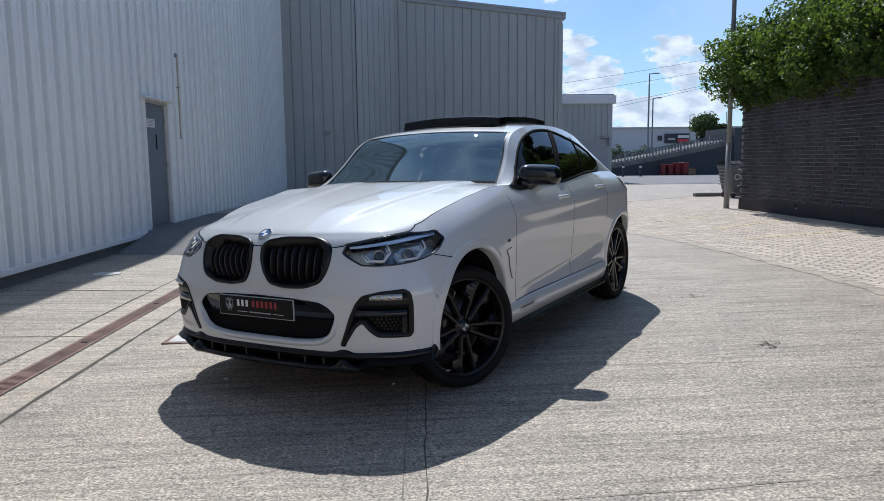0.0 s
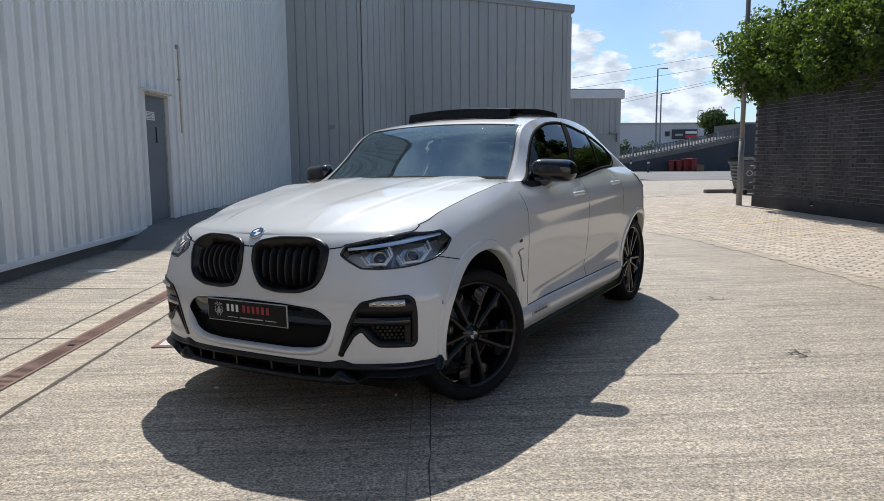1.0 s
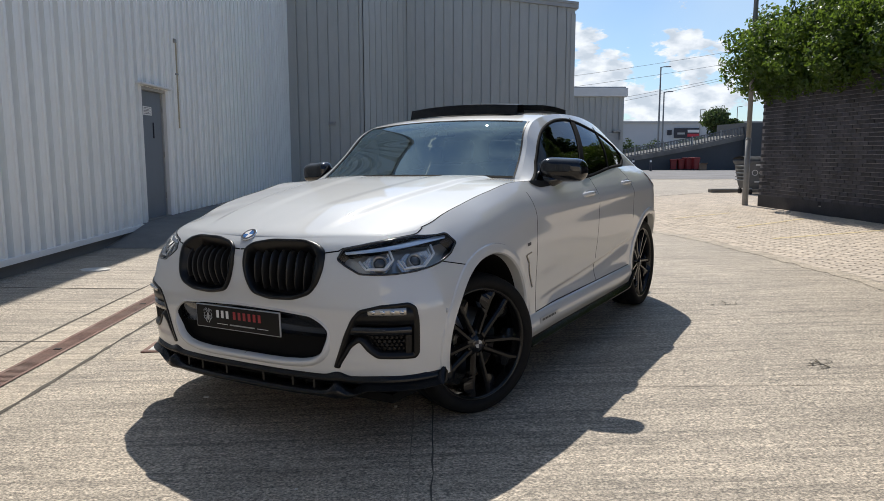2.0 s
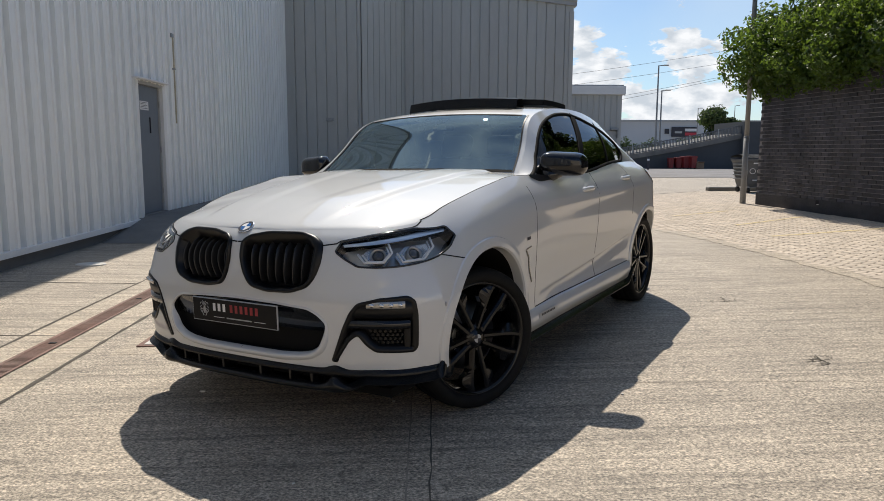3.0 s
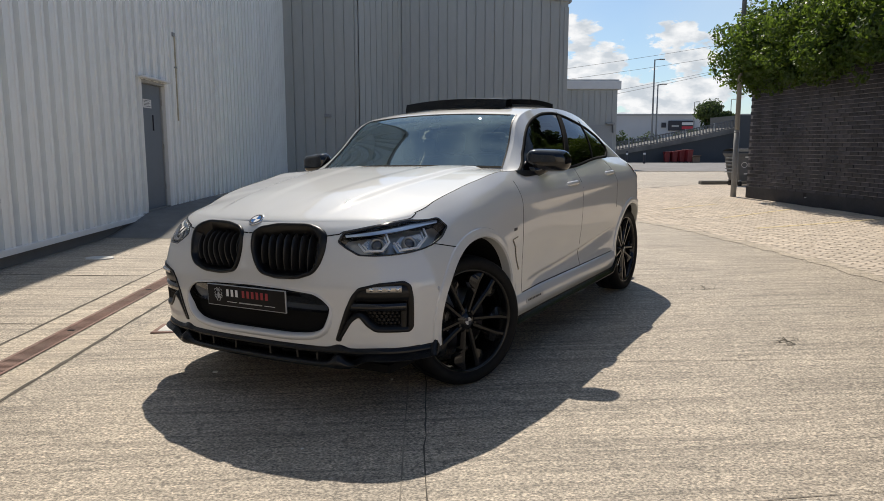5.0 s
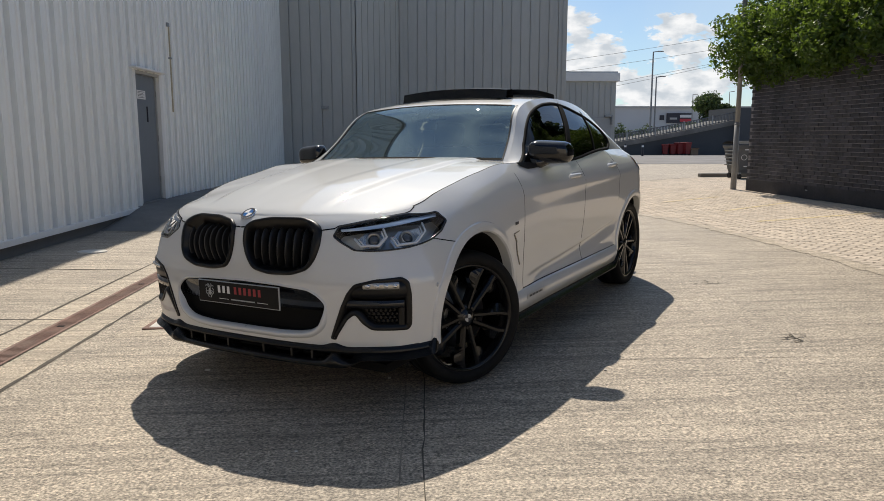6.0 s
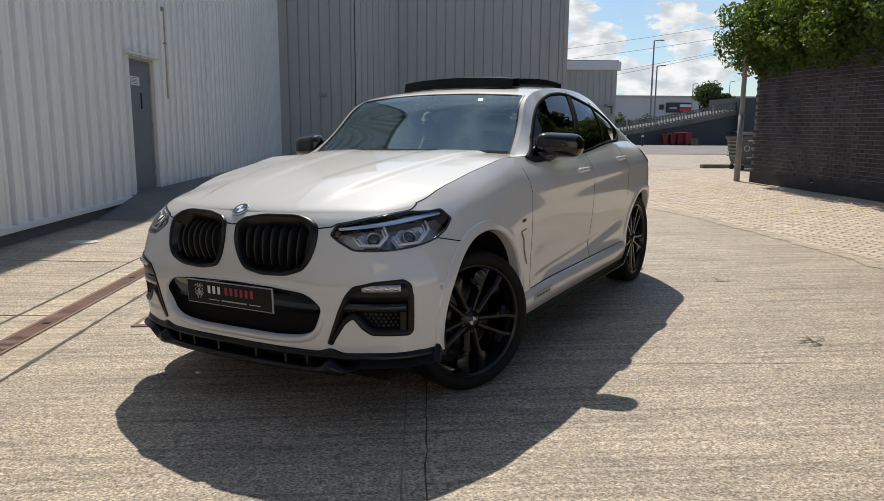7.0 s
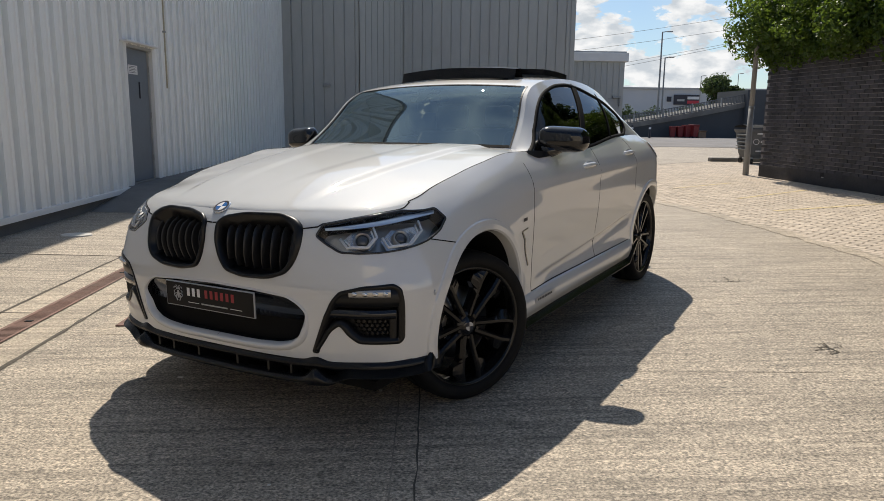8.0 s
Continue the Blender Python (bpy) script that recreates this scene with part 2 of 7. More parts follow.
M_LEAF = leaf_material("ivy_leaf", (0.036, 0.078, 0.018), (0.17, 0.26, 0.03))
M_LEAF_FAR = leaf_material("tree_leaf", (0.045, 0.075, 0.025), (0.08, 0.12, 0.035), 0.7)
M_BARK = material("bark", (0.12, 0.09, 0.065), 0.9, spread=0.3, grain=9, bump=0.006)
M_CONC_WALL = material("grey_concrete_wall", (0.072, 0.075, 0.078), 0.85, spread=0.12, grain=0.5, dirt=(0.08, 0.08, 0.085), dirt_scale=0.4)
M_CONC_PALE = material("weathered_concrete_edge", (0.2, 0.19, 0.17), 0.85, spread=0.2, grain=0.8, dirt=(0.07, 0.065, 0.06), dirt_scale=0.9)
M_RED = material("red_plastic", (0.19, 0.014, 0.016), 0.5, spread=0.15, grain=2)
M_BIN = material("grey_bin_plastic", (0.11, 0.115, 0.12), 0.5, spread=0.15, grain=3)
M_FAR_WHITE = material("pale_far_cladding", (0.5, 0.52, 0.54), 0.6, spread=0.04, grain=0.2)
M_BOARD = material("dark_sign_board", (0.02, 0.022, 0.035), 0.5, spread=0.1, grain=1)
M_SIGN_WHITE = material("sign_white", (0.7, 0.7, 0.7), 0.5, spread=0.03)
M_SIGN_RED = material("sign_red", (0.5, 0.03, 0.05), 0.5, spread=0.05)

# the car
M_PAINT = material("white_car_paint", (0.60, 0.605, 0.60), 0.5, coat=1.0)
M_PAINT.node_tree.nodes["Principled BSDF"].inputs["Specular IOR Level"].default_value = 0.15
M_PAINT.node_tree.nodes["Principled BSDF"].inputs["Coat IOR"].default_value = 1.85
M_GLOSS_BLACK = material("gloss_black", (0.006, 0.006, 0.007), 0.12, coat=0.8)
M_GLOSS_BLACK.node_tree.nodes["Principled BSDF"].inputs["Specular IOR Level"].default_value = 0.2
M_SATIN_BLACK = material("satin_black_plastic", (0.007, 0.007, 0.0075), 0.24, spread=0.1, grain=40)
M_MATT_BLACK = material("matt_black", (0.008, 0.008, 0.008), 0.8, spread=0.1)
M_MATT_BLACK.node_tree.nodes["Principled BSDF"].inputs["Specular IOR Level"].default_value = 0.12
M_RIM = material("black_alloy", (0.007, 0.007, 0.0075), 0.12, coat=0.3)
M_RIM.node_tree.nodes["Principled BSDF"].inputs["Specular IOR Level"].default_value = 0.22
M_TYRE = material("tyre_rubber", (0.007, 0.007, 0.007), 0.7, spread=0.2, grain=25, bump=0.001)
M_TYRE.node_tree.nodes["Principled BSDF"].inputs["Specular IOR Level"].default_value = 0.2
M_DISC = material("brake_steel", (0.35, 0.34, 0.33), 0.35, metal=1.0)
M_CHROME = material("bright_metal", (0.75, 0.76, 0.77), 0.12, metal=1.0)
M_SILVER = material("satin_silver", (0.42, 0.44, 0.47), 0.35, metal=0.6)
M_BLUE = material("enamel_blue", (0.02, 0.14, 0.42), 0.2, coat=1.0)
M_ENAMEL_WHITE = material("enamel_white", (0.9, 0.9, 0.9), 0.3)
M_RED_PAINT = material("red_print", (0.3, 0.025, 0.03), 0.5)
M_PRINT = material("white_print", (0.7, 0.7, 0.7), 0.5)
M_PLATE = material("black_plate", (0.006, 0.006, 0.0065), 0.4)
M_PLATE.node_tree.nodes["Principled BSDF"].inputs["Specular IOR Level"].default_value = 0.2
M_INTERIOR = material("black_leather", (0.02, 0.02, 0.021), 0.5, spread=0.15, grain=20)
M_INTERIOR_GREY = material("grey_cabin_trim", (0.1, 0.1, 0.1), 0.6, spread=0.1, grain=10)
M_TAIL = material("red_lamp_lens", (0.2, 0.008, 0.01), 0.1, coat=1.0)
M_LAMP_GREY = material("lamp_reflector", (0.45, 0.43, 0.4), 0.28, metal=0.8)
M_PROJECTOR = material("projector_lens", (0.05, 0.052, 0.055), 0.08, coat=1.0)
M_LENS = glass_material("clear_lamp_lens", (0.985, 0.985, 0.985), 0.0, 1.18)
M_WINDSCREEN = glass_material("windscreen_glass", (0.66, 0.75, 0.75), 0.0, 3.0, (0.78, 0.96, 1.0))
M_PRIVACY = glass_material("privacy_glass", (0.05, 0.055, 0.055), 0.0, 1.45)

M_GRILLE_BLACK = material("grille_black", (0.006, 0.006, 0.0065), 0.3)
M_GRILLE_BAR = material("grille_bar_black", (0.016, 0.016, 0.017), 0.32)
M_GRILLE_BLACK.node_tree.nodes["Principled BSDF"].inputs["Specular IOR Level"].default_value = 0.3
M_SATIN_BLACK.node_tree.nodes["Principled BSDF"].inputs["Specular IOR Level"].default_value = 0.3
M_CLAD_WHITE.node_tree.nodes["Principled BSDF"].inputs["Coat Roughness"].default_value = 0.22
M_BOWL = material("lamp_bowl", (0.55, 0.53, 0.5), 0.25, metal=0.85)
M_BROW = material("lamp_blade", (0.62, 0.7, 0.8), 0.18, metal=0.55)

# ---- mesh helpers ----
def smoothstep(a, b, x):
    t = np.clip((np.asarray(x, float) - a) / (b - a), 0, 1)
    return t * t * (3 - 2 * t)


def curve(*knots):
    """A smooth function through (x, y) knots that never overshoots them."""
    xs, ys = np.array([k[0] for k in knots], float), np.array([k[1] for k in knots], float)
    h, d = np.diff(xs), np.diff(ys) / np.diff(xs)
    m = np.r_[d[0], np.zeros(len(xs) - 2), d[-1]]
    for i in range(1, len(xs) - 1):
        if d[i - 1] * d[i] > 0:
            w1, w2 = 2 * h[i] + h[i - 1], h[i] + 2 * h[i - 1]
            m[i] = (w1 + w2) / (w1 / d[i - 1] + w2 / d[i])

    def f(x):
        x = np.clip(np.asarray(x, float), xs[0], xs[-1])
        i = np.clip(np.searchsorted(xs, x, side="right") - 1, 0, len(h) - 1)
        t = (x - xs[i]) / h[i]
        return (ys[i] * (1 + 2 * t) * (1 - t) ** 2 + m[i] * h[i] * t * (1 - t) ** 2 + ys[i + 1] * t * t * (3 - 2 * t) + m[i + 1] * h[i] * t * t * (t - 1))

    return f


def spline(*knots):
    """An even-curving cubic through (x, y) knots, straight at its ends."""
    xs, ys = np.array([k[0] for k in knots], float), np.array([k[1] for k in knots], float)
    h, n = np.diff(xs), len(xs)
    a, b = np.eye(n), np.zeros(n)
    for i in range(1, n - 1):
        a[i, i - 1:i + 2] = h[i - 1], 2 * (h[i - 1] + h[i]), h[i]
        b[i] = 6 * ((ys[i + 1] - ys[i]) / h[i] - (ys[i] - ys[i - 1]) / h[i - 1])
    c = np.linalg.solve(a, b)

    def f(x):
        x = np.clip(np.asarray(x, float), xs[0], xs[-1])
        i = np.clip(np.searchsorted(xs, x, side="right") - 1, 0, n - 2)
        p, q = (xs[i + 1] - x) / h[i], (x - xs[i]) / h[i]
        return p * ys[i] + q * ys[i + 1] + ((p ** 3 - p) * c[i] + (q ** 3 - q) * c[i + 1]) * h[i] ** 2 / 6

    return f


def link_mesh(name, bm, mat_, parent=None, label="", smooth=False):
    me = bpy.data.meshes.new(name)
    bm.to_mesh(me)
    bm.free()
    if smooth:
        me.shade_smooth()
    if mat_:
        me.materials.append(mat_)
    ob = new(name, me)
    if parent:
        ob.parent = parent
    if label:
        ob["label"] = label
    return ob


def part(name, bm, mat_, parent, label="", smooth=False):
    """One mesh object as a part of a thing or of another part."""
    return link_mesh(name, bm, mat_, parent, label, smooth)


def thing(name, label, category, m=None, group="", kind=""):
    ob = new(name)
    ob.empty_display_size = 0.1
    if m is not None:
        ob.matrix_basis = m
    return tagged(ob, label, category, group, kind)


def solid(name, bm, mat_, label, category, m=None, group="", kind="", smooth=False):
    ob = link_mesh(name, bm, mat_, None, "", smooth)
    if m is not None:
        ob.matrix_basis = m
    return tagged(ob, label, category, group, kind)


def box(bm, x0, x1, y0, y1, z0, z1, bevel=0.0, seg=1):
    geo = bmesh.ops.create_cube(bm, size=1.0, matrix=Matrix.Translation(((x0 + x1) / 2, (y0 + y1) / 2, (z0 + z1) / 2)) @ Matrix.Diagonal((x1 - x0, y1 - y0, z1 - z0, 1)))
    if bevel:
        edges = list({e for v in geo["verts"] for e in v.link_edges})
        bmesh.ops.bevel(bm, geom=edges, offset=bevel, segments=seg, affect="EDGES", profile=0.5)
    return bm


def boxed(x0, x1, y0, y1, z0, z1, bevel=0.0, seg=1):
    return box(bmesh.new(), x0, x1, y0, y1, z0, z1, bevel, seg)


def cone(bm, p0, p1, r0, r1, seg=16, caps=True):
    p0, p1 = Vector(p0), Vector(p1)
    d = p1 - p0
    m = Matrix.Translation((p0 + p1) / 2) @ d.to_track_quat("Z", "Y").to_matrix().to_4x4()
    bmesh.ops.create_cone(bm, cap_ends=caps, segments=seg, radius1=r0, radius2=r1, depth=d.length, matrix=m)
    return bm


def grid_mesh(bm, pts, close_u=False, close_v=False):
    """Quads over an array of points [nu, nv, 3]. Returns the vertices."""
    nu, nv = len(pts), len(pts[0])
    vs = [[bm.verts.new(p) for p in row] for row in pts]
    for i in range(nu if close_u else nu - 1):
        for j in range(nv if close_v else nv - 1):
            q = (vs[i][j], vs[(i + 1) % nu][j], vs[(i + 1) % nu][(j + 1) % nv], vs[i][(j + 1) % nv])
            if len(set(q)) == 4:
                bm.faces.new(q)
    return vs


def lathe(bm, profile, seg=48, axis="y"):
    """Turns (radius, along) pairs round an axis."""
    rows = []
    for k in range(seg):
        a = 2 * math.pi * k / seg
        c, s = math.cos(a), math.sin(a)
        rows.append([(r * c, h, r * s) if axis == "y" else ((r * c, r * s, h) if axis == "z" else (h, r * c, r * s)) for r, h in profile])
    grid_mesh(bm, rows, close_u=True)
    return bm


def tube(bm, path, radius, seg=8, closed=False):
    """A round bar along a path of points."""
    pts = [Vector(p) for p in path]
    n = len(pts)
    rows = []
    for i, p in enumerate(pts):
        a, b = pts[(i - 1) % n if closed else max(i - 1, 0)], pts[(i + 1) % n if closed else min(i + 1, n - 1)]
        d = (b - a).normalized()
        side = d.cross(Vector((0, 0, 1)) if abs(d.z) < 0.9 else Vector((1, 0, 0))).normalized()
        up = side.cross(d)
        r = radius[i] if isinstance(radius, (list, tuple)) else radius
        rows.append([p + (side * math.cos(2 * math.pi * k / seg) + up * math.sin(2 * math.pi * k / seg)) * r for k in range(seg)])
    vs = grid_mesh(bm, rows, close_u=closed, close_v=True)
    if not closed:
        bm.faces.new(vs[0])
        bm.faces.new(list(reversed(vs[-1])))
    return bm


def extruded(bm, outline, depth, m=None):
    """A flat outline of (x, y), thickened along z from 0 to depth, placed by m."""
    m = m or Matrix()
    low, high = [bm.verts.new(m @ Vector((x, y, 0))) for x, y in outline], [bm.verts.new(m @ Vector((x, y, depth))) for x, y in outline]
    bm.faces.new(list(reversed(low)))
    bm.faces.new(high)
    n = len(outline)
    for i in range(n):
        bm.faces.new((low[i], low[(i + 1) % n], high[(i + 1) % n], high[i]))
    return bm


def rounded(points, r, seg=5):
    """A closed outline with its corners rounded by the radius r."""
    out, n = [], len(points)
    for i in range(n):
        a, p, b = np.array(points[i - 1], float), np.array(points[i], float), np.array(points[(i + 1) % n], float)
        u, v = a - p, b - p
        lu, lv = np.linalg.norm(u), np.linalg.norm(v)
        k = min(r, lu * 0.45, lv * 0.45)
        p0, p1 = p + u / lu * k, p + v / lv * k
        for j in range(seg + 1):
            t = j / seg
            out.append(tuple((1 - t) ** 2 * p0 + 2 * t * (1 - t) * p + t * t * p1))
    return out


def face_out(bm):
    bmesh.ops.recalc_face_normals(bm, faces=bm.faces)
    return bm

# ---- the ground: a yard that falls to a drain, a short ramp up to the door, then the far yard ----
def ground_z(x, y):
    x, y = np.asarray(x, float), np.asarray(y, float)
    z = 0.026 * np.clip(x, -2.58, 3.3) - 0.007
    z = z + 0.012 * np.clip(-2.58 - x, 0, 2)
    z = z + 0.24 * smoothstep(-3.0, -3.9, x) * smoothstep(10.7, 12.7, y)
    return z - 0.011 * np.clip(y - 25, 0, 60)


def sheet(name, xs, ys, mat_, label, lift=0.0, kind="structure", category="ground"):
    bm = bmesh.new()
    X, Y = np.meshgrid(xs, ys, indexing="ij")
    grid_mesh(bm, np.stack([X, Y, ground_z(X, Y) + lift], -1))
    return solid(name, bm, mat_, label, category, kind=kind, smooth=True)


gx = np.r_[-900, -300, -80, -30, -12, np.arange(-7, 9.01, 0.2), 12, 20, 40, 100, 300, 900]
gy = np.r_[-300, -60, -20, np.arange(-6, 27.01, 0.25), 30, 35, 42, 50, 60, 75, 85, 100, 150, 300, 900, 2500]
sheet("ground", gx, gy, M_CONCRETE, "pale tamped concrete yard with ridges, grit and stains")


def on_ground(x, y, lift=0.0):
    return Vector((x, y, float(ground_z(x, y)) + lift))


def strip_on_ground(bm, path, width, lift=0.004, wobble=0.0, seed=1, step=0.12):
    """A thin strip that follows the ground along a path of (x, y)."""
    rng = random.Random(seed)
    pts = []
    for (x0, y0), (x1, y1) in zip(path, path[1:]):
        n = max(1, int(math.hypot(x1 - x0, y1 - y0) / step))
        pts += [(x0 + (x1 - x0) * k / n, y0 + (y1 - y0) * k / n) for k in range(n)]
    pts.append(path[-1])
    rows, drift = [], 0.0
    for i, (x, y) in enumerate(pts):
        a, b = pts[max(i - 1, 0)], pts[min(i + 1, len(pts) - 1)]
        d = Vector((b[0] - a[0], b[1] - a[1])).normalized()
        drift = drift * 0.7 + rng.uniform(-wobble, wobble)
        w = width * (1 + (rng.uniform(-0.5, 0.5) if wobble else 0)) / 2
        rows.append([on_ground(x - d.y * (drift + s * w), y + d.x * (drift + s * w), lift) for s in (1, -1)])
    grid_mesh(bm, rows)
    return bm


def joint(name, path, width, wobble, seed, label, mat_=M_JOINT):
    return solid(name, strip_on_ground(bmesh.new(), path, width, 0.003, wobble, seed), mat_, label, "joint", kind="structure")


joint("ground_joint", [(0.035, -4), (0.035, 9.5)], 0.0065, 0.009, 3, "dark wandering crack along the yard's expansion joint")
joint("ground_joint", [(-0.065, -4), (-0.055, 9.5)], 0.006, 0.001, 13, "faint straight saw cut beside the cracked joint", M_JOINT_FAINT)
joint("ground_joint", [(-2.23, -4), (-2.23, 12.0)], 0.026, 0.004, 4, "dirt-filled joint beside the drain channel")
joint("ground_joint", [(-2.88, -4), (-2.88, 10.9)], 0.022, 0.004, 5, "dirt-filled joint beside the drain channel")
joint("ground_joint", [(-4.5, 10.88), (-2.9, 10.85)], 0.02, 0.004, 6, "dirt-filled joint at the foot of the ramp")
joint("ground_joint", [(-4.5, 8.02), (-2.9, 7.98)], 0.022, 0.004, 7, "dirt-filled cross joint in the concrete yard")
joint("ground_joint", [(-4.5, 5.95), (-2.64, 5.96)], 0.012, 0.004, 8, "dirt-filled cross joint in the concrete yard")
for k, path in enumerate(([(0.9, 6.1), (3.9, 5.94)], [(0.6, 4.62), (3.0, 4.45)], [(0.35, 2.86), (1.1, 2.9), (2.2, 2.98)])):
    joint("ground_joint", path, 0.004, 0.004, 9 + k, "faint hairline cross joint in the concrete yard", M_JOINT_FAINT)
# smoother pale concrete beside the drain and round the gully
for x0, x1 in ((-2.87, -2.668), (-2.482, -2.243)):
    sheet("drain_apron", np.linspace(x0, x1, 4), np.arange(-4, 11.01, 0.25), M_APRON, "smooth pale concrete strip beside the drain", 0.0015)
sheet("gully_apron", np.linspace(-2.05, -1.45, 6), np.linspace(5.42, 6.1, 6), M_APRON, "smooth pale mortar patch round the gully", 0.0015)


# the ramp to the door has the shed's shade painted in as a dark sheet
M_RAMP_SHADE = material("ramp_painted_shade", (0.17, 0.165, 0.155), 0.9, spread=0.2, grain=2.0, fine=70.0, bump=0.003, dirt=(0.1, 0.1, 0.1), dirt_scale=0.9)
sheet("ramp", np.linspace(-4.54, -2.9, 14), np.linspace(10.9, 16.0, 26), M_RAMP_SHADE, "short ramp up to the shed door with the shed's shade painted in", 0.004, category="ramp")


# beyond the island the ground is a darker grey
M_ROAD = material("darker_grey_ground", (0.21, 0.2, 0.195), 0.9, spread=0.2, grain=0.5, fine=12.0, bump=0.003, dirt=(0.14, 0.135, 0.13), dirt_scale=0.3)
sheet("road", [6.2, 7, 8, 9, 12, 20, 40], [35, 42, 50, 60, 64.2], M_ROAD, "darker grey road surface before the retaining wall", 0.012, category="road")


# ---- walls ----
def cladding(name, length, height, period, crest, slope, depth, mat_, label, m, z_top=None, bead=0.0):
    """A profiled steel sheet along local x, ribs along z, its outer face towards local -y. z_top(x): the upper edge."""
    xs, ds = [], []
    k = 0
    while k * period < length:
        for off, d in [(0, 0)] + [(crest * f, q) for f, q in ((0.24, 0), (0.29, bead), (0.71, bead), (0.76, 0)) if bead] + [(crest, 0), (crest + slope, depth), (period - slope, depth)]:
            if k * period + off < length:
                xs.append(k * period + off)
                ds.append(d)
        k += 1
    xs.append(length)
    ds.append(0)
    bm = bmesh.new()
    rows = [[(x, d - depth, 0), (x, d - depth, z_top(x) if z_top else height)] for x, d in zip(xs, ds)]
    grid_mesh(bm, rows)
    back = [[(x, 0.12, 0), (x, 0.12, z_top(x) if z_top else height)] for x in (0, length)]
    grid_mesh(bm, back)
    return solid(name, bm, mat_, label, "wall", m, kind="structure")


WALL_X, DOOR_Y0, DOOR_Y1, GABLE_Y, EAVE = -4.55, 12.43, 13.49, 27.0, 9.6
RAIL_Z = 0.15


def wall_box(name, x0, x1, y0, y1, z0, z1, mat_, label, category="wall"):
    return solid(name, boxed(x0, x1, y0, y1, z0, z1), mat_, label, category, kind="structure")


# west: the off-white shed along the yard, on a dark plinth, with a door
turn_w = lambda y, z: pose(WALL_X - 0.081, y, z, 0, 0, 90)
RIB = dict(period=0.3333, crest=0.208, slope=0.007, depth=0.125, bead=0.016)
BAY_Y, BAY_X = 24.8, -2.12
cladding("wall_west", DOOR_Y0 - 0.1 + 10, EAVE - RAIL_Z, mat_=M_CLAD_WHITE, label="off-white profiled steel cladding of the shed", m=turn_w(-10, RAIL_Z), **RIB)
cladding("wall_west", DOOR_Y1 + 0.1 - DOOR_Y0 + 0.1, EAVE - 2.33, mat_=M_CLAD_WHITE, label="off-white profiled steel cladding above the door", m=turn_w(DOOR_Y0 - 0.1, 2.33), **RIB)
cladding("wall_west", BAY_Y - DOOR_Y1 - 0.1, EAVE - RAIL_Z, mat_=M_CLAD_WHITE, label="off-white profiled steel cladding of the shed", m=turn_w(DOOR_Y1 + 0.1, RAIL_Z), **RIB)
wall_box("plinth", WALL_X - 0.3, WALL_X - 0.012, -10, DOOR_Y0 - 0.1, -0.5, RAIL_Z, M_PLINTH, "dark painted concrete plinth below the cladding")
wall_box("plinth", WALL_X - 0.3, WALL_X - 0.012, DOOR_Y1 + 0.1, GABLE_Y, -0.5, RAIL_Z, M_PLINTH, "dark painted concrete plinth below the cladding")
for y0, y1 in ((-10, DOOR_Y0 - 0.1), (DOOR_Y1 + 0.1, GABLE_Y)):
    bm = bmesh.new()
    box(bm, WALL_X - 0.05, WALL_X + 0.06, y0, y1, RAIL_Z - 0.028, RAIL_Z + 0.012, 0.006)
    box(bm, WALL_X + 0.05, WALL_X + 0.062, y0, y1, RAIL_Z - 0.06, RAIL_Z - 0.02)
    solid("trim", bm, M_WHITE, "white folded drip flashing at the foot of the cladding", "trim", kind="structure")
wall_box("roof_west", WALL_X - 14, WALL_X + 0.1, -10, GABLE_Y + 0.2, EAVE, EAVE + 0.25, M_TRIM_GREY, "grey eaves and roof of the shed", "roof")
wall_box("wall_west_inside", WALL_X - 14, WALL_X - 13.8, -10, GABLE_Y, -0.5, EAVE, M_CLAD_WHITE, "off-white far wall of the shed")
wall_box("wall_south", WALL_X - 14, WALL_X - 0.1, -10.2, -10, -0.5, EAVE, M_CLAD_WHITE, "off-white end wall of the shed")


def gable_top(x):
    return 6.5 - 0.11 * (x - 5.95)


# north: the grey gable that closes the yard; its left bay stands forward, with a slanted return
GABLE_X0, GABLE_X1 = -0.77, 5.18
GR = dict(period=0.3333, crest=0.30, slope=0.008, depth=0.035)
cladding("wall_north", GABLE_X1 - GABLE_X0, 6, mat_=M_CLAD_GREY, label="grey ribbed steel cladding of the warehouse gable", m=pose(GABLE_X0, GABLE_Y, -0.2), z_top=gable_top, **GR)
cladding("wall_north", BAY_X - WALL_X, 9.8, mat_=M_CLAD_GREY, label="grey ribbed steel cladding of the forward bay", m=pose(WALL_X, BAY_Y, -0.2), **GR)
ret = math.hypot(GABLE_X0 - BAY_X, GABLE_Y - BAY_Y)
cladding("wall_north", ret, 7.4, mat_=M_CLAD_GREY, label="grey ribbed steel cladding of the slanted return", m=pose(BAY_X, BAY_Y, -0.2, 0, 0, math.degrees(math.atan2(GABLE_Y - BAY_Y, GABLE_X0 - BAY_X))), **GR)
bm = bmesh.new()
rows = []
for x in (GABLE_X0 + 0.12, GABLE_X1 + 0.1):
    zt = gable_top(x - GABLE_X0) - 0.2
    rows.append([(x, GABLE_Y - 0.12, zt - 0.02), (x, GABLE_Y - 0.12, zt + 0.1), (x, GABLE_Y - 0.15, zt + 0.12), (x, GABLE_Y - 0.15, zt + 0.2), (x, GABLE_Y + 0.3, zt + 0.22), (x, GABLE_Y + 0.3, zt - 0.02)])
vs = grid_mesh(bm, rows, close_v=True)
bm.faces.new(vs[0]), bm.faces.new(list(reversed(vs[1])))
solid("roof_trim", face_out(bm), M_TRIM_GREY, "grey folded verge flashing along the gable", "trim", kind="structure")
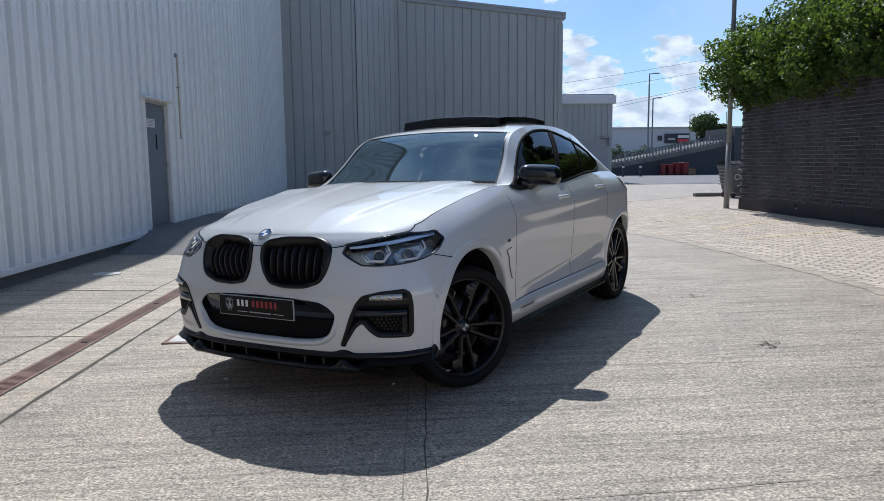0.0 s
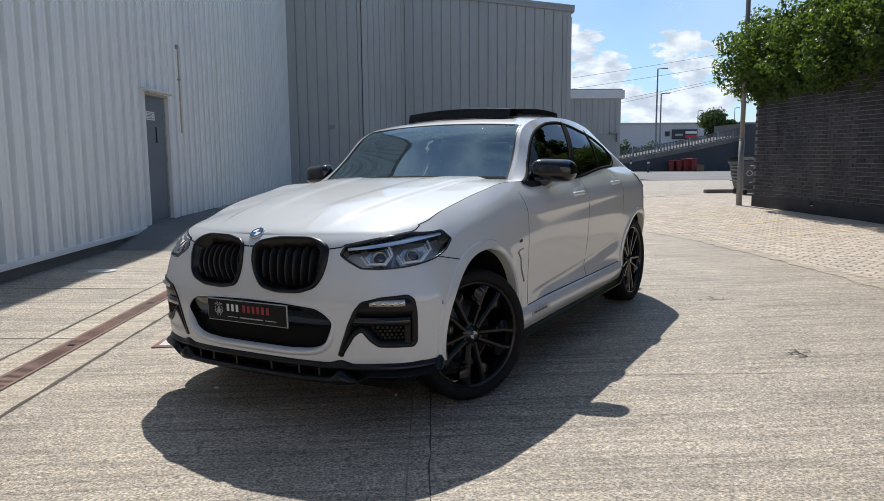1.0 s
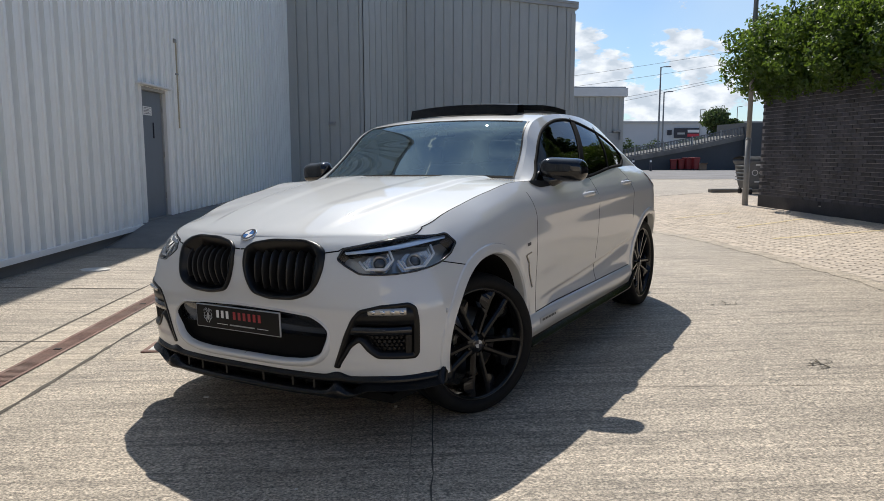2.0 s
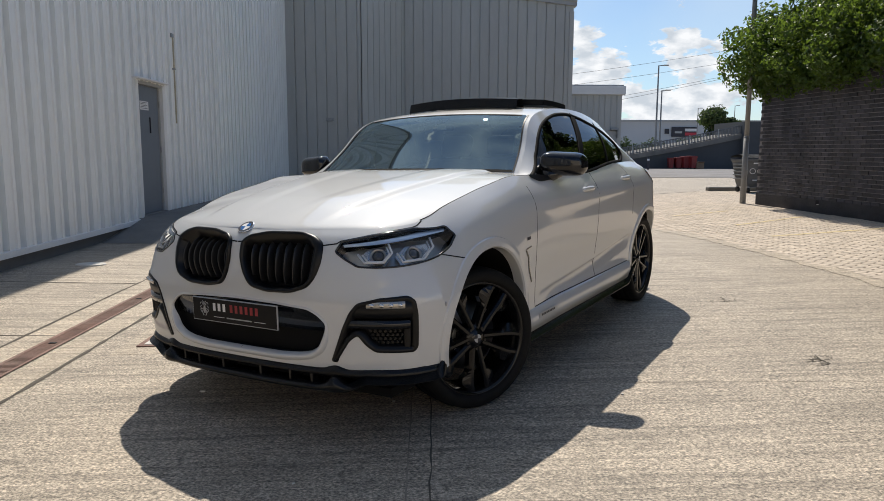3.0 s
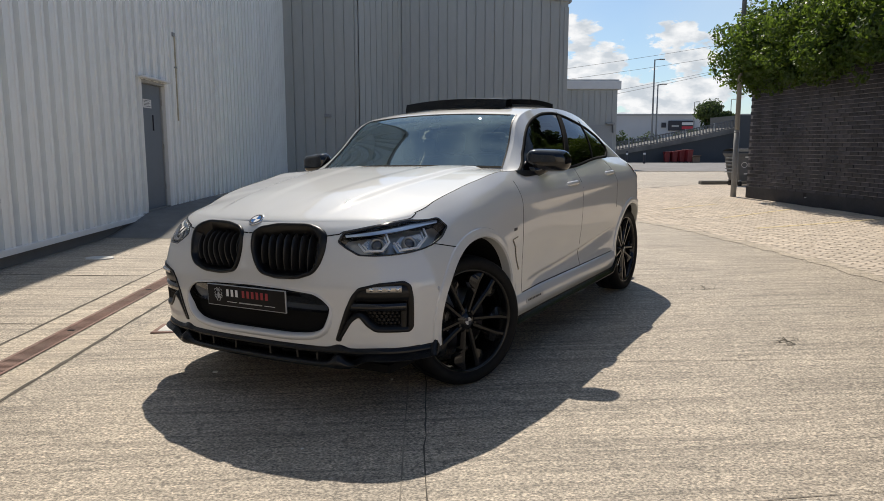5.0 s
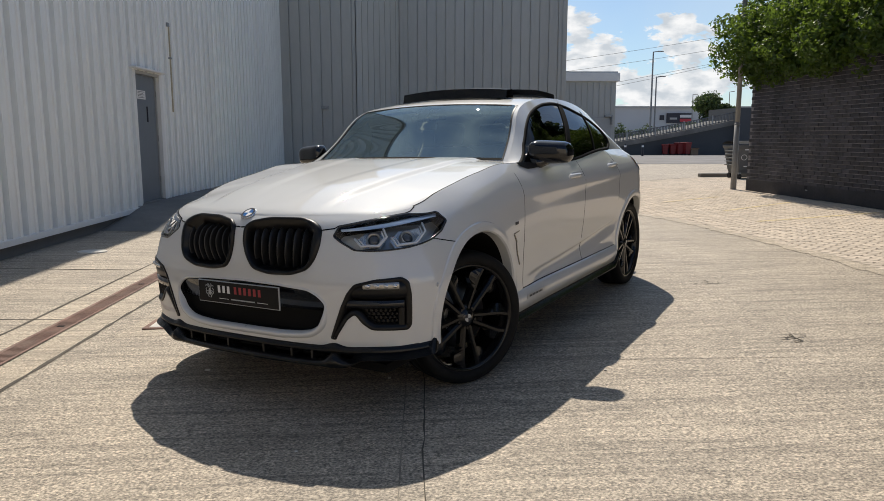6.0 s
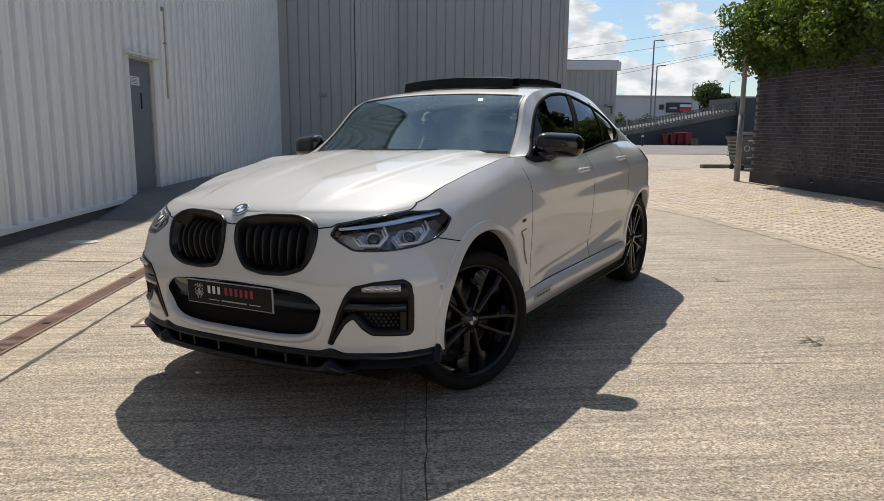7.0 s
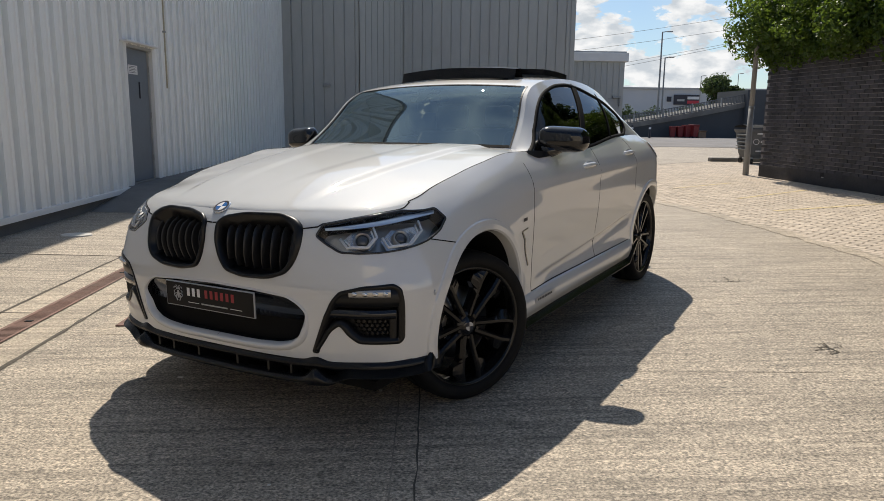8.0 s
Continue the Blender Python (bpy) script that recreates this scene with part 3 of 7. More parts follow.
solid("wall_trim", boxed(GABLE_X0 + 0.02, GABLE_X0 + 0.16, GABLE_Y - 0.09, GABLE_Y - 0.04, -0.2, 6.9, 0.004), M_CLAD_GREY, "grey vertical joint flashing on the gable", "trim", kind="structure")
solid("wall_trim", boxed(GABLE_X1 - 0.14, GABLE_X1 + 0.02, GABLE_Y - 0.06, GABLE_Y + 0.1, -0.2, 6.1, 0.006), M_CLAD_GREY, "grey corner flashing on the gable", "trim", kind="structure")
solid("wall_trim", boxed(WALL_X + 0.002, WALL_X + 0.3, BAY_Y - 0.09, BAY_Y - 0.04, -0.2, 7.0, 0.006), M_CLAD_GREY, "grey corner flashing where shed and bay meet", "trim", kind="structure")
wall_box("wall_east", GABLE_X1 - 0.2, GABLE_X1, GABLE_Y + 0.13, GABLE_Y + 12, -0.5, 6.0, M_CLAD_GREY, "grey side wall of the warehouse")
bm = bmesh.new()
grid_mesh(bm, [[(x, y, gable_top(x - GABLE_X0) - 0.05) for y in (GABLE_Y + 0.3, GABLE_Y + 14)] for x in (GABLE_X0 - 8, GABLE_X1 + 0.1)])
solid("roof_north", bm, M_TRIM_GREY, "grey sloping warehouse roof", "roof", kind="structure")
# south: an unseen pale wall, added behind to bounce sun onto shaded fronts
wall_box("wall_south_yard", WALL_X - 14, 30, -16.4, -16, -0.5, 7.5, material("pale_fill_wall", (0.66, 0.6, 0.52), 0.85, spread=0.06, grain=1.5), "unseen plain pale wall added to bounce sunlight into the yard")


# ---- the shed door ----
def shed_door():
    d = thing("door_1", "closed grey steel door with a white notice, under a small canopy", "door", pose(WALL_X, DOOR_Y0, 0.2), kind="structure")
    w, h = DOOR_Y1 - DOOR_Y0, 2.08
    part("door_leaf", boxed(-0.07, -0.03, 0.03, w - 0.06, 0.01, h, 0.003), M_DOOR, d, "slate grey painted steel leaf")
    part("jamb", boxed(-0.14, 0.045, -0.1, 0.02, -0.03, h + 0.05, 0.004), M_WHITE, d, "off-white jamb flashing")
    part("jamb", boxed(-0.14, 0.045, w + 0.0, w + 0.12, -0.03, h + 0.05, 0.004), M_WHITE, d, "off-white jamb flashing")
    part("door_frame", boxed(-0.08, -0.01, w - 0.05, w - 0.005, 0.0, h + 0.02, 0.004), M_TRIM_GREY, d)
    part("head", boxed(-0.14, 0.03, 0.02, w, h + 0.006, h + 0.06, 0.004), M_TRIM_GREY, d)
    part("canopy", boxed(-0.02, 0.13, -0.14, w + 0.12, h + 0.066, h + 0.1, 0.008), M_WHITE, d, "white folded steel drip canopy")
    part("threshold", boxed(-0.14, 0.05, 0.0, w, -0.05, 0.006, 0.004), M_CONC_PALE, d)
    for z in (0.3, 1.0, 1.75):
        part("hinge", cone(bmesh.new(), (-0.012, w - 0.045, z), (-0.012, w - 0.045, z + 0.1), 0.009, 0.009, 10), M_STEEL, d)
    n = part("notice", boxed(-0.029, -0.026, 0.22, 0.58, 1.69, 1.83), M_SIGN_WHITE, d, "white paper notice")
    for k in range(5):
        part("print_line", boxed(-0.0258, -0.0246, 0.25, 0.54 - 0.07 * (k % 2), 1.805 - 0.023 * k, 1.812 - 0.023 * k), M_BOARD, n)
    part("pull_handle", boxed(-0.03, -0.012, 0.6, 0.625, 1.32, 1.58, 0.004), M_BOARD, d, "dark slim pull handle")


shed_door()
pipe = thing("conduit", "pale painted vertical conduit on the cladding", "pipe", pose(WALL_X + 0.03, 14.1, 0))
part("pipe", tube(bmesh.new(), [(0.02, 0, 1.72), (0.02, 0, 3.22)], 0.018, 8), material("cream_pipe", (0.42, 0.38, 0.28), 0.6, spread=0.15, grain=6), pipe)
part("bracket", boxed(-0.06, 0.03, -0.06, 0.04, 3.22, 3.29, 0.005), M_STEEL, pipe)
part("clip", boxed(-0.04, 0.042, -0.03, 0.03, 2.66, 2.69, 0.003), M_STEEL, pipe)
wb = thing("wall_box", "small grey junction box on the gable cladding", "junction box", pose(-3.15, BAY_Y - 0.035, 2.22))
part("housing", boxed(-0.12, 0.12, -0.1, 0, -0.06, 0.05, 0.012), M_TRIM_GREY, wb)
part("cover", boxed(-0.1, 0.1, -0.108, -0.096, -0.045, 0.035, 0.004), M_STEEL, wb)


# ---- drain channel, covers and marks in the yard ----
def drain_channel():
    d = thing("drain_channel", "long rusty slotted drain grate set in the concrete", "drain", pose(0, 0, 0), kind="structure")
    x0, x1 = -2.645, -2.505
    # a flat black strip paints the shade of the channel's depth
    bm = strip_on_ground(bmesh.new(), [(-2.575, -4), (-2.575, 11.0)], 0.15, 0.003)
    part("channel_bed", bm, M_SHADE_BOLT_BLACK, d)
    for x in (x0 - 0.006, x1 + 0.006):
        part("edge_rail", strip_on_ground(bmesh.new(), [(x, -4), (x, 11.0)], 0.014, 0.008), M_RUST, d, "pale worn edge rail")
    for k in range(30):
        y0 = -4 + 0.5 * k
        g = bmesh.new()
        z = lambda y: float(ground_z(-2.575, y))
        for j in range(20):
            y = y0 + 0.025 * j + 0.005
            box(g, x0 + 0.002, x1 - 0.002, y, y + 0.0145, z(y) - 0.008, z(y) + 0.007)
        box(g, x0, x0 + 0.012, y0, y0 + 0.497, z(y0) - 0.008, z(y0) + 0.008)
        box(g, x1 - 0.012, x1, y0, y0 + 0.497, z(y0) - 0.008, z(y0) + 0.008)
        part("grate", g, M_RUST, d)
        if k % 3 == 1:
            part("grate_bolt", boxed(-2.6, -2.55, y0 + 0.23, y0 + 0.26, z(y0), z(y0) + 0.01, 0.002), M_SHADE_BOLT_BLACK, d)


drain_channel()
M_PALE = material("pale_cover", (0.6, 0.58, 0.53), 0.8, spread=0.15, grain=8)
bm = bmesh.new()
cone(bm, (0, 0, 0), (0, 0, 0.012), 0.17, 0.165, 28)
solid("inspection_cover", bm, M_PALE, "pale round inspection cover in the concrete", "cover", Matrix.Translation(on_ground(-3.85, 9.1)) @ Matrix.Diagonal((1.0, 0.75, 1, 1)), kind="structure")
mh = thing("manhole", "small rusty square gully cover with pale mortar round it", "cover", Matrix.Translation(on_ground(-1.78, 5.72)), kind="structure")
part("gully_frame", boxed(-0.16, 0.16, -0.13, 0.13, -0.03, 0.008, 0.003), M_RUST, mh)
part("gully_grate", boxed(-0.12, 0.12, -0.1, 0.1, -0.02, 0.012, 0.003), M_PALE, mh)


def scribble(name, cx, cy, w, h, n, seed, label):
    """A worn scratch mark: a few thin broken strips."""
    rng = random.Random(seed)
    bm = bmesh.new()
    for k in range(n):
        x, y = cx + rng.uniform(-w, w) * 0.7, cy + rng.uniform(-h, h) * 0.7
        a = rng.uniform(-0.6, 0.6)
        l = rng.uniform(0.02, 0.08)
        strip_on_ground(bm, [(x, y), (x + l * math.cos(a), y + l * math.sin(a)), (x + l * 1.6 * math.cos(a + 0.7), y + l * 1.6 * math.sin(a + 0.7))], rng.uniform(0.004, 0.009), 0.003, 0.002, k, 0.02)
    return solid(name, bm, M_JOINT, label, "mark", kind="structure")


scribble("ground_mark", 2.29, 4.84, 0.1, 0.1, 9, 4, "dark broken scratch mark in the concrete")
scribble("ground_mark", 2.38, 6.55, 0.12, 0.05, 6, 5, "faint dark scuff in the concrete")


# loose pale stone chips on the concrete
for i, (x, y, r) in enumerate(((-1.2, 4.63, 0.012), (-0.15, 4.39, 0.009), (1.03, 4.4, 0.007), (-0.5, 3.5, 0.006))):
    bm = bmesh.new()
    bmesh.ops.create_icosphere(bm, subdivisions=1, radius=r, matrix=Matrix.Diagonal((1.5, 1.0, 0.6, 1)))
    solid("stone_chip", bm, M_PALE, "small pale stone chip on the concrete", "stone", Matrix.Translation(on_ground(x, y, r * 0.4)) @ Matrix.Rotation(i * 1.3, 4, "Z"), "loose stone chips")


# ---- behind: a low unit, a retaining wall with a ramp, a far store, posts, trees, cables ----
def low_unit():
    u = thing("low_unit", "grey clad low industrial unit with a white fascia", "building", pose(7.6, 40, -0.3))
    part("wall", boxed(-3.5, 2.9, 0, 10, -0.5, 4.55), M_CLAD_GREY, u)
    for k in range(20):
        part("rib", boxed(-3.45 + 0.32 * k, -3.41 + 0.32 * k, -0.03, -0.003, 0, 4.5), M_CLAD_GREY, u)
    part("fascia", boxed(-3.6, 3.05, -0.2, 10.1, 4.5, 4.95, 0.02), M_WHITE, u, "white roof fascia")
    part("roof", boxed(-3.5, 2.95, -0.1, 10.0, 4.96, 5.02), M_TRIM_GREY, u)
    part("shutter", boxed(0.9, 2.7, -0.06, -0.005, 0, 2.6, 0.01), M_TRIM_GREY, u, "grey roller shutter")
    lamp = part("bulkhead_lamp", boxed(2.3, 2.75, -0.22, -0.03, 2.62, 2.72, 0.01), M_STEEL, u)
    part("lamp_arm", boxed(2.66, 2.74, -0.2, -0.03, 2.2, 2.62, 0.01), M_STEEL, lamp)


low_unit()


def ramp_wall():
    """A road ramp on a retaining wall that climbs away to the right, with a railing."""
    r = thing("retaining_wall", "dark grey retaining wall of a road ramp with railings", "wall", pose(0, 0, 0), kind="structure")
    y0, x0, x1 = 64.0, 12.0, 29.0
    top = curve((12.0, -0.25), (17.1, 0.47), (23.0, 1.5), (27.3, 2.38), (29.5, 2.85))
    n = 18
    xs = np.linspace(x0, x1, n)
    for name, lo, hi, dy0, dy1, mat_ in (("wall_face", -1.6, -0.12, 0, 0.4, M_CONC_WALL), ("coping", -0.12, 0.3, -0.18, 0.5, M_CONC_PALE)):
        bm = bmesh.new()
        rows = [[(x, y0 + dy0, -1.6 if name == "wall_face" else top(x) + lo), (x, y0 + dy0, top(x) + hi), (x, y0 + dy1 + 6, top(x) + hi), (x, y0 + dy1 + 6, -1.6)] for x in xs]
        grid_mesh(bm, rows)
        part(name, bm, mat_, r, "weathered pale concrete edge beam" if name == "coping" else "")
    rail = bmesh.new()
    for x in np.arange(x0, x1, 0.13):
        box(rail, x - 0.035, x + 0.035, y0 + 0.02, y0 + 0.05, top(x) + 0.3, top(x) + 1.02)
    for a, b in zip(np.arange(x0, x1, 0.5), np.arange(x0, x1, 0.5) + 0.5):
        for up in (0.36, 0.98):
            tube(rail, [(a, y0, float(top(a)) + up), (b, y0, float(top(b)) + up)], 0.035, 5)
    tagged(part("railing", rail, M_RAIL, r, "grey close-barred railing"), kind="stuff")
    for k in range(7):
        x = 13 + 2.5 * k
        part("rail_post", boxed(x - 0.05, x + 0.05, y0 - 0.03, y0 + 0.02, top(x) + 0.2, top(x) + 1.08), M_STEEL, r)
    part("return_wall", boxed(27.5, 34, y0 - 0.6, y0 + 6, -1.6, 3.75), M_CONC_WALL, r)


ramp_wall()


def far_store():
    s = thing("store_building", "pale far retail shed with a dark sign board", "building", pose(40, 150, -1.3))
    part("wall", boxed(-25, 75, 0, 30, -0.5, 8.3), M_FAR_WHITE, s)
    part("roof_edge", boxed(-25.2, 75.2, -0.3, 30, 8.3, 8.7), M_TRIM_GREY, s)
    sign = part("sign_board", boxed(10.4, 15.7, -0.4, -0.05, 5.3, 7.3, 0.03), M_BOARD, s, "dark sign board")
    part("sign_bar", boxed(13.1, 15.5, -0.46, -0.41, 6.4, 6.95), M_SIGN_WHITE, sign)
    part("sign_bar", boxed(13.1, 15.5, -0.46, -0.41, 5.55, 6.15), M_SIGN_RED, sign)
    part("sign_bar", boxed(11.0, 12.5, -0.46, -0.41, 6.0, 6.4), M_TRIM_GREY, sign)
    part("vent_panel", boxed(9.0, 9.9, -0.2, -0.02, 5.9, 6.9), M_BOARD, s)


far_store()


def lamp_post(x, y, h, r, arm, group="street lamps"):
    p = thing("street_lamp", "tall slim grey street lamp with a short arm", "lamp post", pose(x, y, float(ground_z(x, y))), group)
    part("column", cone(bmesh.new(), (0, 0, 0), (0, 0, h), r, r * 0.55, 10), M_GREY_POLE, p)
    part("arm", tube(bmesh.new(), [(0, 0, h - 0.05), (arm * 0.5, 0, h), (arm, 0, h + 0.02)], r * 0.4, 6), M_GREY_POLE, p)
    part("lantern", boxed(arm - 0.1, arm + 0.45, -0.12, 0.12, h - 0.03, h + 0.07, 0.03), M_STEEL, p)


lamp_post(21.9, 70, 9.6, 0.11, 0.5)
lamp_post(22.3, 70, 7.3, 0.1, 0.4)
lamp_post(40.8, 110, 8.1, 0.09, 0.3)
lamp_post(48.5, 115, 8.8, 0.09, 0.3)


def leaves(clumps, count, size, seed, flat=0.75, lift=0.25):
    """Folded leaf blades on and inside a set of ellipsoid clumps (centre, radii)."""
    rng = np.random.RandomState(seed)
    centre, radii = np.array([c[0] for c in clumps], float), np.array([c[1] for c in clumps], float)
    weight = radii.prod(1) ** 0.67
    pick = rng.choice(len(clumps), count, p=weight / weight.sum())
    unit = lambda a: a / np.linalg.norm(a, axis=1, keepdims=True)
    d = unit(rng.normal(size=(count, 3)))
    p = centre[pick] + d * radii[pick] * rng.uniform(flat, 1.06, (count, 1))
    nrm = unit(d + rng.normal(size=(count, 3)) * 0.55 + np.array([0, 0, lift]))
    t = unit(np.cross(nrm, rng.normal(size=(count, 3))))
    u = np.cross(nrm, t)
    s = size * rng.uniform(0.6, 1.35, (count, 1))
    verts = np.stack([p - t * s * 0.55, p + u * s * 0.42 + nrm * s * 0.1, p + t * s * 0.62 - nrm * s * 0.16, p - u * s * 0.42 + nrm * s * 0.1], 1).reshape(-1, 3)
    i = np.arange(count)[:, None] * 4
    return verts, np.stack([i + np.array([0, 1, 2]), i + np.array([0, 2, 3])], 1).reshape(-1, 3)


def foliage(name, clumps, count, size, seed, mat_, parent, label="", flat=0.75):
    v, f = leaves(clumps, count, size, seed, flat)
    me = bpy.data.meshes.new(name)
    me.from_pydata(v.tolist(), [], f.tolist())
    me.materials.append(mat_)
    ob = new(name, me)
    ob.parent = parent
    return tagged(ob, label, kind="stuff")


def tree(x, y, h, spread, seed):
    t = thing("tree", "leafy green broadleaf tree beyond the ramp", "tree", pose(x, y, float(ground_z(x, y))), "far trees")
    rng = random.Random(seed)
    part("trunk", cone(bmesh.new(), (0, 0, -0.5), (0.1, 0, h * 0.6), 0.22, 0.1, 10), M_BARK, t)
    clumps = []
    for k in range(16):
        a, rr = rng.uniform(0, 6.28), rng.uniform(0, 0.75) * spread
        z = h * rng.uniform(0.38, 0.9)
        clumps.append(((math.cos(a) * rr, math.sin(a) * rr, z), (spread * rng.uniform(0.28, 0.45),) * 2 + (spread * rng.uniform(0.22, 0.36),)))
        if k < 7:
            part("limb", cone(bmesh.new(), (0.05, 0, h * 0.35), (math.cos(a) * rr, math.sin(a) * rr, z), 0.07, 0.02, 6), M_BARK, t)
    foliage("crown", clumps, 5200, 0.3, seed, M_LEAF_FAR, t, flat=0.5)
    return t


tree(34.0, 86, 7.0, 3.1, 5)
tree(36.2, 87, 6.0, 1.9, 6)
hedge = thing("hedge", "dark green shrubs behind the ramp railing", "shrub", pose(21.8, 72, -0.25), "far shrubs")
foliage("shrub_leaves", [((k * 0.9 - 3.2, 0, 0.85 + 0.35 * math.sin(k * 1.9)), (0.8, 0.7, 1.6)) for k in range(8)], 5000, 0.2, 9, M_LEAF_FAR, hedge, flat=0.5)
hedge = thing("hedge", "pale green shrubs behind the ramp railing", "shrub", pose(28.0, 74, -1.7), "far shrubs")
foliage("shrub_leaves", [((k * 0.9 - 1.8, 0, 2.2 + 0.3 * math.sin(k * 2.3)), (0.8, 0.7, 2.0)) for k in range(5)], 4200, 0.2, 10, M_LEAF_FAR, hedge, flat=0.5)

cables = thing("power_lines", "thin overhead power cables across the sky", "cable", pose(0, 0, 0))
# each line: its height at the two masts and how far back it hangs
LINES = ((19.1, 37.2, 200), (16.4, 33.8, 201), (10.3, 32.2, 202), (8.9, 32.3, 203))
for z0, z1, y in LINES:
    path = [(20 + 110 * t, y, z0 + (z1 - z0) * t - 1.2 * 4 * t * (1 - t)) for t in np.linspace(0, 1, 14)]
    part("cable", tube(bmesh.new(), path, 0.045, 5), M_STEEL, cables)
for x, end in ((20.0, 0), (130.0, 1)):
    part("mast", cone(bmesh.new(), (x, 201.5, -1.5), (x, 201.5, max(l[end] for l in LINES) + 1), 0.5, 0.2, 12), M_STEEL, cables)
    for line in LINES:
        part("cross_arm", boxed(x - 0.1, x + 0.1, min(line[2], 201.5) - 0.1, max(line[2], 201.5) + 0.1, line[end] - 0.15, line[end] + 0.05), M_STEEL, cables)


# ---- the east side: post, brick wall with ivy, bins ----
def yard_post():
    p = thing("lamp_column", "tall grey painted steel column in the paving", "lamp post", pose(7.16, 16.95, float(ground_z(7.2, 17))))
    part("shaft", cone(bmesh.new(), (0, 0, -0.1), (0, 0, 1.5), 0.066, 0.06, 18), M_GREY_POLE, p, smooth=True)
    part("upper_shaft", cone(bmesh.new(), (0, 0, 1.5), (0.0, 0, 8), 0.053, 0.045, 18), M_GREY_POLE, p, smooth=True)
    part("collar", cone(bmesh.new(), (0, 0, 1.46), (0, 0, 1.52), 0.066, 0.053, 18), M_GREY_POLE, p)


yard_post()


def wheelie_bin():
    b = thing("waste_container", "large dark grey four-wheeled waste container with a closed lid", "bin", pose(9.5, 21.35, float(ground_z(9.5, 21.35)), 0, 0, 4) @ Matrix.Diagonal((0.86, 0.86, 0.77, 1)))
    bm = bmesh.new()
    rows = []
    for z, w, d in ((0.2, 0.52, 0.34), (0.35, 0.56, 0.4), (1.1, 0.66, 0.5), (1.18, 0.7, 0.55), (1.24, 0.7, 0.55)):
        rows.append([(sx * w, sy * d, z) for sx, sy in ((-1, -1), (1, -1), (1, 1), (-1, 1))])
    vs = grid_mesh(bm, rows, close_v=True)
    bm.faces.new(vs[0])
    bmesh.ops.bevel(bm, geom=list(bm.edges), offset=0.015, segments=2, affect="EDGES")
    part("body", face_out(bm), M_BIN, b)
    lid = bmesh.new()
    grid_mesh(lid, [[(-0.72, y, 1.26 + 0.14 * math.cos(y * 2.4)), (0.72, y, 1.26 + 0.14 * math.cos(y * 2.4))] for y in np.linspace(-0.58, 0.58, 9)])
    bmesh.ops.solidify(lid, geom=list(lid.faces), thickness=0.02)
    part("lid", face_out(lid), M_RUBBER, b)
    for k in range(5):
        part("rib", boxed(-0.72, -0.6, -0.3, 0.3, 0.5 + 0.13 * k, 0.54 + 0.13 * k, 0.006), M_STEEL, b)
    for sx in (-1, 1):
        for sy in (-1, 1):
            w = part("wheel", cone(bmesh.new(), (sx * 0.5 - 0.03, sy * 0.34, 0.1), (sx * 0.5 + 0.03, sy * 0.34, 0.1), 0.1, 0.1, 16), M_RUBBER, b)
            part("fork", boxed(sx * 0.5 - 0.04, sx * 0.5 + 0.04, sy * 0.34 - 0.03, sy * 0.34 + 0.03, 0.17, 0.24), M_STEEL, w)
    ring = part("printed_mark", lathe(bmesh.new(), [(0.085, -0.447), (0.105, -0.45), (0.105, -0.444), (0.085, -0.441)], 24), M_SIGN_WHITE, b, "white printed ring")
    ring.location = (-0.44, -0.03, 0.8)
    part("printed_bar", boxed(-0.29, 0.2, -0.5, -0.475, 0.76, 0.84), M_SIGN_WHITE, b)
    part("printed_bar", boxed(-0.42, 0.2, -0.46, -0.43, 0.45, 0.49), M_SIGN_WHITE, b)
    part("printed_bar", boxed(-0.44, -0.2, -0.52, -0.5, 1.06, 1.11), M_SIGN_WHITE, b)


wheelie_bin()


def red_bin(x, y, s):
    b = thing("red_bin", "red plastic waste bin at the foot of the retaining wall", "bin", pose(x, y, float(ground_z(x, y)), 0, 0, 8 * s), "red bins by the retaining wall")
    bm = bmesh.new()
    rows = [[(sx * w, sy * d, z) for sx, sy in ((-1, -1), (1, -1), (1, 1), (-1, 1))] for z, w, d in ((0.1, 0.22, 0.3), (0.86, 0.28, 0.36), (0.88, 0.3, 0.4), (0.93, 0.3, 0.4))]
    vs = grid_mesh(bm, rows, close_v=True)
    bm.faces.new(vs[0])
    part("body", face_out(bm), M_RED, b)
    part("lid", boxed(-0.3, 0.3, -0.4, 0.4, 0.93, 1.0, 0.02), M_RED, b)
    for sx in (-0.2, 0.2):
        part("wheel", cone(bmesh.new(), (sx - 0.03, -0.22, 0.08), (sx + 0.03, -0.22, 0.08), 0.08, 0.08, 10), M_RUBBER, b)
    return b


for i, (x, size) in enumerate(((21.08, 0.95), (21.62, 0.98), (22.12, 1.08), (22.62, 1.12))):
    rb = red_bin(x, 63.0 - 0.25 * i, i - 1)
    rb.scale = (size * 0.85, size, size)
M_CARD = material("brown_cardboard", (0.22, 0.15, 0.1), 0.9, spread=0.15, grain=3)
crate = thing("cardboard_box", "brown cardboard box beside the red bins", "box", pose(23.25, 62.2, float(ground_z(23.2, 62)), 0, 0, 12))
part("box_body", boxed(-0.34, 0.34, -0.25, 0.25, 0.0, 0.52, 0.008), M_CARD, crate)
for sy in (-1, 1):
    flap = boxed(-0.33, 0.33, -0.13, 0.13, 0, 0.012)
    bmesh.ops.transform(flap, matrix=pose(0, sy * 0.35, 0.57, sy * 25, 0, 0), verts=flap.verts)
    part("flap", flap, M_CARD, crate)
kb = thing("kerb", "low weathered concrete kerb of a traffic island", "kerb", kind="structure")
